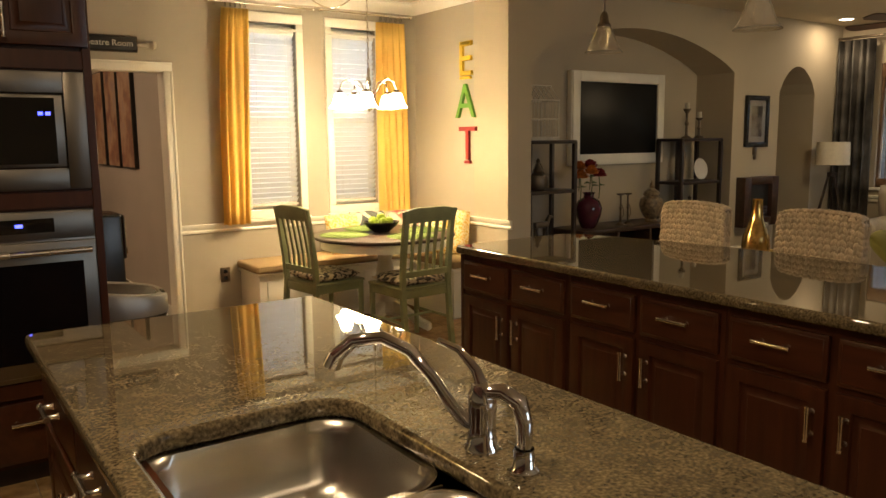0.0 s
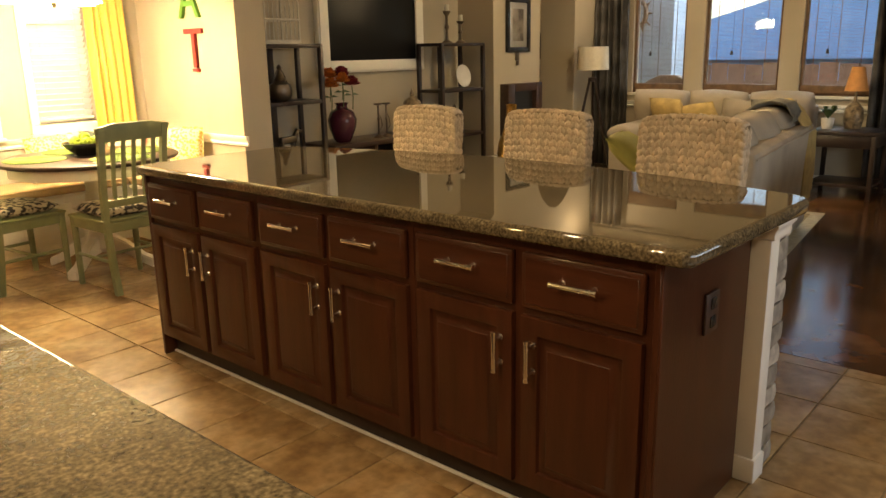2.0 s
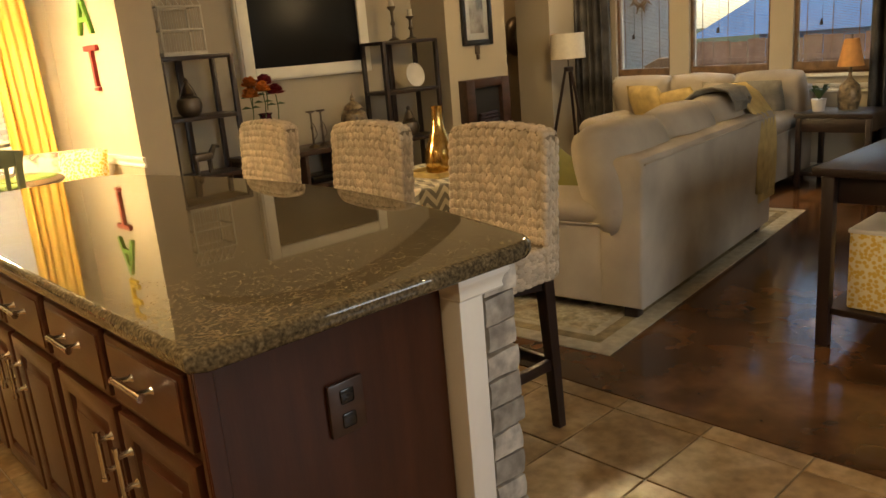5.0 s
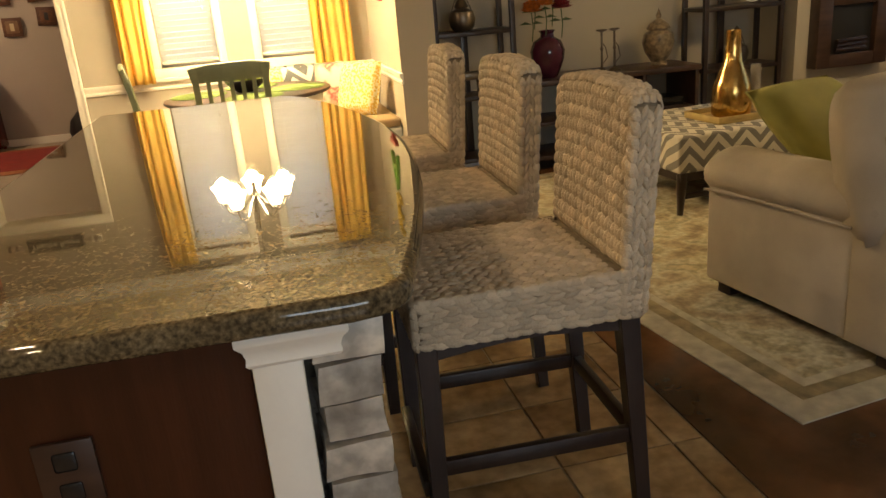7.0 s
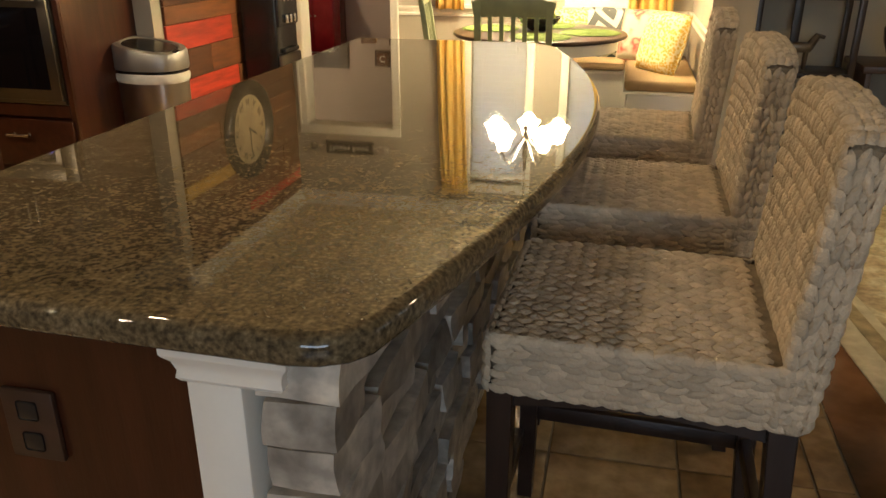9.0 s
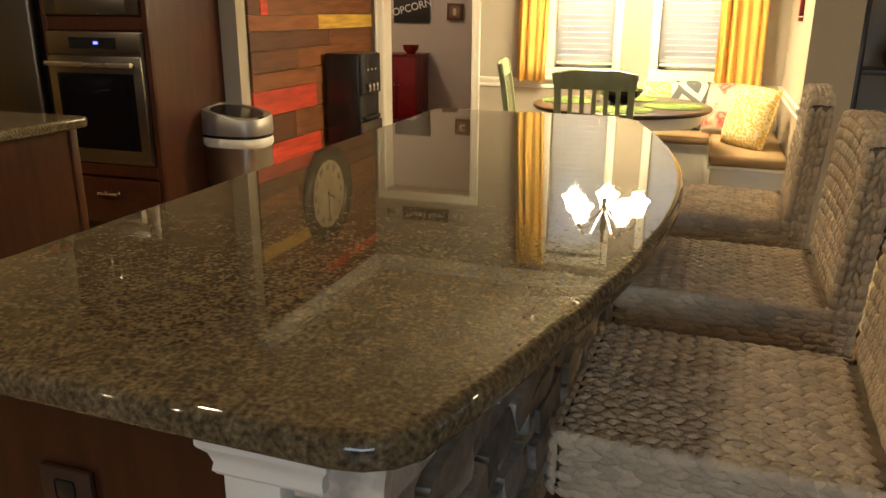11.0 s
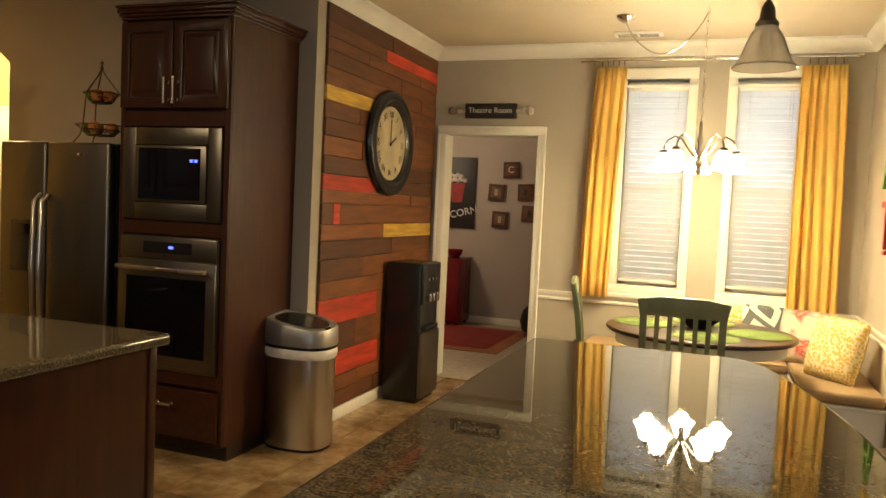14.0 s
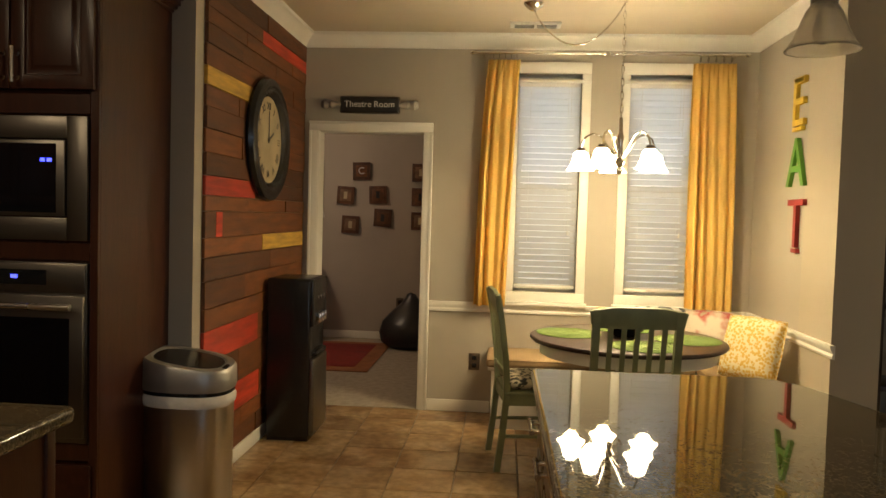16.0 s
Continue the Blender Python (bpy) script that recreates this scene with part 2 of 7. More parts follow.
M = {
    "wall": mat("wall_paint", (0.40, 0.36, 0.29), 0.7, var=0.05, scale=1.5, bump=0.12, bscale=160),
    "living_wall": mat("living_paint", (0.44, 0.385, 0.29), 0.7, var=0.05, scale=1.5, bump=0.12, bscale=160),
    "theatre_wall": mat("theatre_paint", (0.41, 0.365, 0.31), 0.75, var=0.05, scale=2, bump=0.1, bscale=160),
    "yellow_wall": mat("hall_paint", (0.62, 0.48, 0.22), 0.7, var=0.06, scale=2, bump=0.1, bscale=160),
    "ceiling": mat("ceiling_paint", (0.62, 0.54, 0.40), 0.8, var=0.05, scale=2, bump=0.35, bscale=120),
    "trim": mat("trim_paint", (0.80, 0.78, 0.70), 0.35, var=0.04, scale=4, bump=0.03),
    "white": mat("white_paint", (0.78, 0.75, 0.68), 0.4, var=0.05, scale=5, bump=0.04),
    "cherry": mat("cherry_wood", (0.051, 0.0155, 0.0068), 0.30, var=0.22, scale=5, bump=0.06, bscale=40, stretch=(6, 6, 0.6), coat=0.04, rnd=0.15, spec=0.36),
    "cherry_h": mat("cherry_wood_cross", (0.051, 0.0155, 0.0068), 0.30, var=0.22, scale=5, bump=0.06, bscale=40, stretch=(6, 0.6, 6), coat=0.04, rnd=0.15, spec=0.36),
    "dark": mat("dark_wood", (0.022, 0.012, 0.009), 0.35, var=0.3, scale=6, bump=0.05, bscale=50, stretch=(4, 4, 0.6)),
    "walnut": mat("walnut", (0.045, 0.022, 0.014), 0.4, var=0.3, scale=6, bump=0.05, bscale=50, stretch=(0.6, 4, 4)),
    "granite": ramp_mat("granite", [(0.30, (0.036, 0.029, 0.019)), (0.44, (0.080, 0.062, 0.036)), (0.56, (0.122, 0.095, 0.054)), (0.70, (0.185, 0.150, 0.094))], 125, 0.025, detail=5, second=(26, 0.22)),
    "steel": mat("brushed_steel", (0.55, 0.53, 0.49), 0.28, 1.0, var=0.06, scale=4, bump=0.05, bscale=200, stretch=(1, 1, 0.03)),
    # a darker tone of steel for the appliance fronts
    "steel_dark": mat("darker_steel", (0.17, 0.155, 0.135), 0.36, 1.0, var=0.1, scale=3, bump=0.03, bscale=200, stretch=(1, 1, 0.03)),
    "sinksteel": mat("sink_steel", (0.62, 0.60, 0.55), 0.25, 1.0, var=0.08, scale=5, bump=0.03, bscale=240, stretch=(0.05, 1, 1)),
    "chrome": mat("chrome", (0.75, 0.75, 0.76), 0.07, 1.0, var=0.02, bump=0),
    "nickel": mat("nickel", (0.80, 0.77, 0.72), 0.16, 1.0, var=0.03, bump=0),
    "bronze": mat("bronze", (0.16, 0.13, 0.10), 0.35, 0.9, var=0.15, scale=20, bump=0.05),
    "black": mat("black_plastic", (0.012, 0.012, 0.013), 0.25, var=0.1, bump=0.02),
    "screen": mat("dark_glass", (0.004, 0.004, 0.005), 0.06, var=0.05, bump=0),
    "rope": mat("seagrass", (0.55, 0.445, 0.315), 0.62, var=0.16, scale=14, bump=0.5, bscale=200, island=0.17),
    # darker than the knots, so the weave's gaps are shaded by colour
    "rope_core": mat("shaded_seagrass_core", (0.26, 0.20, 0.13), 0.9, var=0.3, scale=30, bump=0.5, bscale=200),
    "sofa": mat("sofa_fabric", (0.38, 0.325, 0.255), 0.9, var=0.2, scale=3, bump=0.25, bscale=350),
    "tan": mat("tan_cushion", (0.36, 0.25, 0.13), 0.8, var=0.1, scale=5, bump=0.2, bscale=320),
    "green": mat("sage_paint", (0.23, 0.26, 0.14), 0.45, var=0.14, scale=8, bump=0.05, bscale=60),
    "mat_green": mat("placemat", (0.15, 0.22, 0.05), 0.85, var=0.2, scale=30, bump=0.5, bscale=300),
    "olive": mat("olive_fabric", (0.26, 0.24, 0.055), 0.85, var=0.12, scale=8, bump=0.25, bscale=300),
    "gold_fab": mat("gold_fabric", (0.48, 0.35, 0.14), 0.85, var=0.22, scale=10, bump=0.3, bscale=250),
    "gray_fab": mat("gray_throw", (0.20, 0.19, 0.16), 0.9, var=0.25, scale=14, bump=0.5, bscale=200),
    "curtain": mat("yellow_curtain", (0.95, 0.70, 0.21), 0.8, var=0.06, scale=3, bump=0.1, bscale=350, through_light=0.45),
    "drape": ramp_mat("striped_drape", [(0.35, (0.012, 0.011, 0.010)), (0.5, (0.05, 0.045, 0.04)), (0.62, (0.09, 0.085, 0.075))], 4, 0.6),
    "blind": mat("blind_slat", (0.80, 0.81, 0.82), 0.5, var=0.03, scale=6, bump=0.02, through_light=0.45),
    "bamboo": mat("bamboo", (0.16, 0.09, 0.045), 0.6, var=0.35, scale=12, bump=0.1, bscale=90),
    "concrete": ramp_mat("stained_concrete", [(0.30, (0.042, 0.018, 0.008)), (0.5, (0.105, 0.046, 0.018)), (0.70, (0.20, 0.098, 0.042))], 1.6, 0.13, detail=8, second=(7, 0.25)),
    "grout": mat("grout", (0.24, 0.175, 0.10), 0.85, var=0.2, scale=10, bump=0.3, bscale=200),
    "carpet": mat("carpet", (0.42, 0.37, 0.30), 0.95, var=0.15, scale=20, bump=0.8, bscale=300),
    "stone": ramp_mat("ledge_stone", [(0.3, (0.19, 0.172, 0.15)), (0.5, (0.36, 0.33, 0.285)), (0.7, (0.52, 0.48, 0.41))], 7, 0.36, bump=0.5, detail=8, second=(30, 0.25), rnd=0.35),
    "mortar": mat("mortar", (0.22, 0.20, 0.17), 0.9, var=0.2, scale=20, bump=0.6, bscale=120),
    "rug": ramp_mat("rug_pile", [(0.30, (0.18, 0.13, 0.075)), (0.46, (0.34, 0.28, 0.17)), (0.54, (0.42, 0.37, 0.25)), (0.62, (0.25, 0.22, 0.13)), (0.74, (0.40, 0.33, 0.2))], 7, 0.95, bump=0.4, detail=9, second=(40, 0.2)),
    "rug_edge": mat("rug_border", (0.42, 0.37, 0.26), 0.95, var=0.2, scale=18, bump=0.5, bscale=250),
    "rug_band": mat("rug_band", (0.24, 0.19, 0.10), 0.95, var=0.4, scale=14, bump=0.5, bscale=250),
    "red_rug": mat("red_rug", (0.22, 0.02, 0.018), 0.95, var=0.2, scale=10, bump=0.5, bscale=250),
    "rust_rug": mat("rust_rug", (0.30, 0.12, 0.05), 0.95, var=0.2, scale=10, bump=0.5, bscale=250),
    "red": mat("red_lacquer", (0.16, 0.008, 0.012), 0.25, var=0.15, bump=0.02),
    "yellow_letter": mat("yellow_letter", (0.62, 0.42, 0.03), 0.5, var=0.15, scale=12, bump=0.05),
    "green_letter": mat("green_letter", (0.10, 0.28, 0.03), 0.5, var=0.15, scale=12, bump=0.05),
    "red_letter": mat("red_letter", (0.28, 0.02, 0.02), 0.5, var=0.15, scale=12, bump=0.05),
    "clock_face": mat("aged_paper", (0.42, 0.35, 0.22), 0.7, var=0.18, scale=7, bump=0.05),
    "ink": mat("ink", (0.012, 0.011, 0.01), 0.5, bump=0),
    "leather": mat("black_vinyl", (0.012, 0.012, 0.014), 0.35, var=0.2, scale=8, bump=0.15, bscale=70),
    "gold_glass": mat("mercury_glass", (0.62, 0.40, 0.13), 0.16, 0.95, var=0.3, scale=25, bump=0.15, bscale=60),
    "vase": mat("oxblood_glaze", (0.055, 0.010, 0.022), 0.12, var=0.4, scale=10, bump=0.02),
    "urn": mat("patterned_urn", (0.20, 0.15, 0.09), 0.3, var=0.7, scale=28, bump=0.1, bscale=60),
    "petal_o": mat("orange_petal", (0.55, 0.16, 0.02), 0.8, var=0.35, scale=25, bump=0.3),
    "petal_r": mat("red_petal", (0.22, 0.012, 0.02), 0.8, var=0.35, scale=25, bump=0.3),
    "leaf": mat("leaf", (0.05, 0.09, 0.025), 0.6, var=0.3, scale=20, bump=0.2),
    "apple": mat("green_apple", (0.26, 0.36, 0.04), 0.3, var=0.25, scale=12, bump=0.02),
    "peach": mat("peach_skin", (0.55, 0.20, 0.05), 0.5, var=0.3, scale=12, bump=0.02),
    "shade": glow("lit_frosted_glass", (1.0, 0.80, 0.48), 55.0),
    "frost": glass("frosted_glass", (0.93, 0.90, 0.84), 0.22, 0.88),
    "lampshade": mat("linen_shade", (0.72, 0.67, 0.56), 0.8, var=0.05, scale=30, bump=0.1, bscale=300),
    "amber_shade": mat("amber_shade", (0.62, 0.30, 0.10), 0.7, var=0.1, scale=20, bump=0.1),
    "can_light": glow("lit_can_lamp", (1.0, 0.82, 0.58), 30.0),
    "fan_bowl": glow("lit_fan_bowl", (1.0, 0.77, 0.43), 72.0),
    "led": glow("blue_led", (0.02, 0.05, 1.0), 3.5),
    "tvglass": mat("tv_panel", (0.005, 0.005, 0.006), 0.38, var=0.05, bump=0, spec=0.25),
    "dusk_sky": glow("dusk_sky", (0.62, 0.80, 1.0), 3.4),
    "dusk_low": glow("dusk_low_glow", (0.50, 0.70, 0.98), 0.55),
    "pane": glass("window_pane"),
    "lid_plastic": mat("silver_plastic", (0.36, 0.35, 0.33), 0.42, 0.7, var=0.06, scale=6, bump=0.03),
    "bag": mat("liner_bag", (0.72, 0.70, 0.64), 0.45, var=0.1, scale=20, bump=0.4, bscale=30),
    "chevron": wave_mat("chevron_cloth", (0.62, 0.58, 0.48), (0.20, 0.19, 0.17), 11, 0.9, 1.0),
    "chevron_p": wave_mat("chevron_pillow", (0.62, 0.60, 0.54), (0.10, 0.11, 0.11), 9, 0.85, 1.0),
    "trellis": ramp_mat("trellis_fabric", [(0.38, (0.66, 0.43, 0.08)), (0.46, (0.68, 0.47, 0.12)), (0.56, (0.76, 0.67, 0.42))], 58, 0.85, kind="voronoi", detail=0),
    "floral": ramp_mat("floral_fabric", [(0.50, (0.60, 0.54, 0.42)), (0.60, (0.50, 0.30, 0.22)), (0.66, (0.42, 0.06, 0.05)), (0.72, (0.40, 0.34, 0.22))], 9, 0.85, detail=2),
    "seat_pad": ramp_mat("spotted_pad", [(0.42, (0.04, 0.035, 0.03)), (0.52, (0.50, 0.44, 0.32)), (0.7, (0.55, 0.48, 0.36))], 34, 0.85, kind="noise", detail=1),
    "abstract": ramp_mat("abstract_art", [(0.3, (0.10, 0.07, 0.07)), (0.45, (0.26, 0.12, 0.07)), (0.55, (0.40, 0.26, 0.16)), (0.7, (0.28, 0.19, 0.17))], 3.5, 0.6, detail=5),
    "print": ramp_mat("faded_print", [(0.35, (0.10, 0.08, 0.07)), (0.5, (0.35, 0.30, 0.25)), (0.65, (0.55, 0.50, 0.42))], 6, 0.4, detail=4),
    "chalk": mat("chalk_white", (0.62, 0.60, 0.56), 0.6, var=0.1, bump=0),
    "wicker": mat("whitewashed_wire", (0.55, 0.52, 0.44), 0.6, var=0.15, scale=12, bump=0.05),
    # blue of the outdoor daylight painted into the house wall and roof
    "roof_far": mat("roof_with_daylight_blue", (0.11, 0.25, 0.52), 0.9, var=0.15, scale=0.6, bump=0),
    # the tan pier's colour carries the bluish cast of the skylight
    "stucco": mat("skylit_stucco", (0.40, 0.43, 0.46), 0.9, var=0.08, scale=3, bump=0.3, bscale=90),
    "grass": mat("lawn", (0.07, 0.11, 0.035), 0.95, var=0.3, scale=0.8, bump=0.3),
    "fence": mat("fence_wood", (0.16, 0.10, 0.07), 0.85, var=0.3, scale=3, bump=0.1),
}
for nm, c in (("plank_brown", (0.130, 0.045, 0.013)), ("plank_dark", (0.078, 0.028, 0.010)), ("plank_mid", (0.105, 0.036, 0.011)), ("plank_orange", (0.165, 0.055, 0.014)), ("plank_red", (0.45, 0.042, 0.018)), ("plank_yellow", (0.50, 0.31, 0.05))):
    M[nm] = mat(nm, c, 0.6, var=0.38, scale=7, bump=0.25, bscale=60, stretch=(3, 0.5, 4), rnd=0.35)
M["tile"] = ramp_mat("floor_tile", [(0.30, (0.20, 0.115, 0.045)), (0.5, (0.31, 0.20, 0.095)), (0.7, (0.42, 0.30, 0.16))], 4, 0.27, bump=0.06, detail=9, second=(20, 0.18), rnd=0.10)


# ---- builders ----
def thing(name, label, category, m=None, group=""):
    ob = new(name)
    ob.empty_display_size = 0.1
    if m is not None:
        ob.matrix_basis = m
    return tagged(ob, label, category, group)


def part(name, bm, material, parent=None, label="", smooth=True, sharp=38):
    me = bpy.data.meshes.new(name)
    bmesh.ops.recalc_face_normals(bm, faces=bm.faces)
    bm.to_mesh(me)
    bm.free()
    me.materials.append(M[material] if isinstance(material, str) else material)
    if smooth:
        me.shade_smooth()
        me.set_sharp_from_angle(angle=radians(sharp))
        if material == "granite":
            # level faces of a slab are truly flat
            for p in me.polygons:
                p.use_smooth = abs(p.normal.z) < 0.9995
    ob = new(name, me)
    if parent is not None:
        ob.parent = parent
    if label:
        ob["label"] = label
    return ob


def structure(name, bm, material, label="", smooth=False):
    return tagged(part(name, bm, material, None, label, smooth), kind="structure")


def B():
    return bmesh.new()


def box(bm, x0, x1, y0, y1, z0, z1, bev=0.0, seg=2, m=None):
    mm = Matrix.Translation(((x0 + x1) / 2, (y0 + y1) / 2, (z0 + z1) / 2)) @ Matrix.Diagonal((abs(x1 - x0), abs(y1 - y0), abs(z1 - z0), 1))
    if m is not None:
        mm = m @ mm
    vs = bmesh.ops.create_cube(bm, size=1, matrix=mm)["verts"]
    if bev:
        es = list({e for v in vs for e in v.link_edges})
        bmesh.ops.bevel(bm, geom=es, offset=bev, segments=seg, affect="EDGES", profile=0.5)
    return bm


def cyl(bm, x, y, z0, z1, r, r2=None, seg=20, m=None):
    mm = Matrix.Translation((x, y, (z0 + z1) / 2))
    if m is not None:
        mm = m @ mm
    bmesh.ops.create_cone(bm, cap_ends=True, segments=seg, radius1=r, radius2=r if r2 is None else r2, depth=z1 - z0, matrix=mm)
    return bm


def lathe(bm, prof, x=0.0, y=0.0, seg=24, close=False):
    rings = []
    for r, z in prof:
        rings.append([bm.verts.new((x + r * math.cos(2 * math.pi * i / seg), y + r * math.sin(2 * math.pi * i / seg), z)) for i in range(seg)])
    for a, b in zip(rings, rings[1:]):
        for i in range(seg):
            bm.faces.new((a[i], a[(i + 1) % seg], b[(i + 1) % seg], b[i]))
    if close:
        bm.faces.new(rings[0])
        bm.faces.new(rings[-1])
    return bm


def tube(bm, pts, r, seg=8):
    pts = [Vector(p) for p in pts]
    rings = []
    for i, p in enumerate(pts):
        d = (pts[min(i + 1, len(pts) - 1)] - pts[max(i - 1, 0)]).normalized()
        a = d.orthogonal().normalized() if i == 0 else (rings_a - d * rings_a.dot(d)).normalized()
        rings_a = a
        b = d.cross(a)
        rr = r[i] if isinstance(r, (list, tuple)) else r
        rings.append([bm.verts.new(p + (a * math.cos(2 * math.pi * k / seg) + b * math.sin(2 * math.pi * k / seg)) * rr) for k in range(seg)])
    for q, s in zip(rings, rings[1:]):
        for k in range(seg):
            bm.faces.new((q[k], q[(k + 1) % seg], s[(k + 1) % seg], s[k]))
    bm.faces.new(rings[0])
    bm.faces.new(rings[-1])
    return bm


def arc(p0, p1, rise, n=10, axis=(0, 0, 1)):
    p0, p1, ax = Vector(p0), Vector(p1), Vector(axis)
    return [p0.lerp(p1, i / n) + ax * rise * math.sin(math.pi * i / n) for i in range(n + 1)]


def prism(bm, outline, lo, hi, axis="z", bev=0.0, seg=2):
    """An outline of (a, b) pushed from lo to hi along an axis."""
    def at(a, b, h):
        return {"z": (a, b, h), "y": (a, h, b), "x": (h, a, b)}[axis]
    vs = [bm.verts.new(at(a, b, lo)) for a, b in outline]
    f = bm.faces.new(vs)
    r = bmesh.ops.extrude_face_region(bm, geom=[f])
    d = Vector(at(0, 0, hi)) - Vector(at(0, 0, lo))
    nv = [g for g in r["geom"] if isinstance(g, bmesh.types.BMVert)]
    bmesh.ops.translate(bm, vec=d, verts=nv)
    if bev:
        caps = [e for e in bm.edges if e.is_valid and (all(v in nv for v in e.verts) or all(v in vs for v in e.verts))]
        bmesh.ops.bevel(bm, geom=caps, offset=bev, segments=seg, affect="EDGES", profile=0.5)
    return bm


def cushion(bm, w, d, h, puff=0.5, n=10, m=None):
    """A stuffed pad, centred on the origin, w by d by h."""
    grid = {}
    for side in (1, -1):
        for i in range(n + 1):
            for j in range(n + 1):
                u, v = i / n * 2 - 1, j / n * 2 - 1
                e = (1 - abs(u) ** 3.5) * (1 - abs(v) ** 3.5)
                z = side * h / 2 * (max(e, 0) ** puff)
                shrink = 1 - 0.06 * (1 - max(0, 1 - abs(u) ** 2)) * abs(v) ** 2
                if side == -1 and (i in (0, n) or j in (0, n)):
                    grid[(side, i, j)] = grid[(1, i, j)]
                    continue
                p = Vector((u * w / 2 * shrink, v * d / 2 * shrink, z))
                grid[(side, i, j)] = bm.verts.new(m @ p if m is not None else p)
    for side in (1, -1):
        for i in range(n):
            for j in range(n):
                q = [grid[(side, i, j)], grid[(side, i + 1, j)], grid[(side, i + 1, j + 1)], grid[(side, i, j + 1)]]
                bm.faces.new(q if side == 1 else q[::-1])
    return bm


def text_mesh(name, body, size, depth, material, m, parent=None):
    cu = bpy.data.curves.new(name, "FONT")
    cu.body, cu.size, cu.extrude, cu.align_x, cu.align_y = body, size, depth, "CENTER", "CENTER"
    tmp = bpy.data.objects.new(name, cu)
    scene.collection.objects.link(tmp)
    bpy.context.view_layer.update()
    me = bpy.data.meshes.new_from_object(tmp.evaluated_get(bpy.context.evaluated_depsgraph_get()))
    bpy.data.objects.remove(tmp)
    me.materials.clear()
    me.materials.append(M[material])
    ob = new(name, me)
    ob.matrix_basis = m
    if parent is not None:
        ob.parent = parent
    return ob


# ---- structure ----
CEIL, NY, PX, EX, LY, EWX = 2.74, 6.43, 0.64, 3.89, 5.04, 8.95


def wall_with_holes(name, axis, a0, a1, p0, p1, holes, material, z1=CEIL, label=""):
    """A wall along x (axis 'x') or y, from a0 to a1, between the planes p0 and p1, with rectangular holes (a, b, zlo, zhi)."""
    bm = B()
    xs = sorted({a0, a1, *[h[0] for h in holes], *[h[1] for h in holes]})
    for s, e in zip(xs, xs[1:]):
        mid = (s + e) / 2
        zs = [(0.0, z1)]
        for h in holes:
            if h[0] <= mid <= h[1]:
                zs = [q for lo, hi in zs for q in ((lo, min(hi, h[2])), (max(lo, h[3]), hi)) if q[1] - q[0] > 1e-4]
        for lo, hi in zs:
            if axis == "x":
                box(bm, s, e, p0, p1, lo, hi)
            else:
                box(bm, p0, p1, s, e, lo, hi)
    bmesh.ops.remove_doubles(bm, verts=bm.verts, dist=1e-5)
    return structure(name, bm, material, label)


W1, W2 = (2.215, 2.665), (3.005, 3.452)
wall_with_holes("wall_north", "x", -3.2, 4.08, NY, NY + 0.14, [(0.762, 1.54, 0.0, 2.035), (*W1, 0.90, 2.47), (*W2, 0.90, 2.47)], "wall", label="taupe painted wall of the breakfast nook")
wall_with_holes("wall_plank_side", "y", 4.45, NY, 0.525, PX, [], "wall", label="taupe painted wall end beside the planks")
bm = B()
arch = [(-2.95 + 1.15 * i / 12, 2.30 + 0.30 * math.sin(math.pi * i / 12)) for i in range(13)]
prism(bm, [(-3.2, 0), (-2.95, 0)] + arch + [(-1.8, 0), (0.525, 0), (0.525, CEIL), (-3.2, CEIL)], 4.45, 4.6, "y")
structure("wall_kitchen_north", bm, "wall", "taupe kitchen wall with an arched opening")
wall_with_holes("wall_nook_east", "y", LY + 0.46, NY, EX, 4.08, [], "wall", label="taupe wall that carries the letters")
# living room wall: arched media niche and arched hall opening
bm = B()
n1 = [(4.14 + 2.76 * i / 20, 2.13 + 0.34 * math.sin(math.pi * i / 20) ** 0.8) for i in range(21)]
n2 = [(7.72 + 0.70 * i / 12, 1.95 + 0.29 * math.sin(math.pi * i / 12) ** 0.7) for i in range(13)]
prism(bm, [(EX, 0), (4.14, 0)] + n1 + [(6.9, 0), (7.72, 0)] + n2 + [(8.42, 0), (EWX, 0), (EWX, CEIL), (EX, CEIL)], LY, LY + 0.46, "y")
structure("wall_living_north", bm, "living_wall", "tan living room wall with an arched niche")
structure("wall_niche_back", box(B(), 4.08, 7.2, LY + 0.46, LY + 0.56, 0, CEIL), "living_wall", "tan back wall of the media niche")
structure("wall_hall_back", box(B(), 7.2, 10.2, 6.3, 6.42, 0, CEIL), "living_wall", "tan back wall of the front hall")
structure("wall_hall_west", box(B(), 7.2, 7.32, LY + 0.56, 6.3, 0, CEIL), "living_wall", "tan side wall of the front hall")
structure("wall_hall_east", box(B(), 10.1, 10.2, LY + 0.4, 6.3, 0, CEIL), "living_wall", "tan end wall of the front hall")
structure("wall_hall_south", box(B(), EWX, 10.2, LY + 0.36, LY + 0.46, 0, CEIL), "living_wall", "tan wall behind the drape")
EW = [(3.943, 4.575), (2.925, 3.73), (2.04, 2.718)]
wall_with_holes("wall_living_east", "y", -3.2, LY + 0.36, EWX, EWX + 0.15, [(a, b, 0.88, 2.28) for a, b in EW], "living_wall", label="tan wall with three tall windows")
wall_with_holes("wall_south", "x", -1.5, EWX, -3.35, -3.2, [(3.0, 5.4, 0.9, 2.3)], "living_wall", label="tan wall with a wide window")
structure("wall_kitchen_west", box(B(), -1.5, -1.36, -3.2, 3.12, 0, CEIL), "wall", "taupe kitchen wall behind the counter")
structure("wall_back_hall", box(B(), -5.0, 0.5, 5.35, 5.45, 0, CEIL), "yellow_wall", "yellow lamplit wall of the back hall")
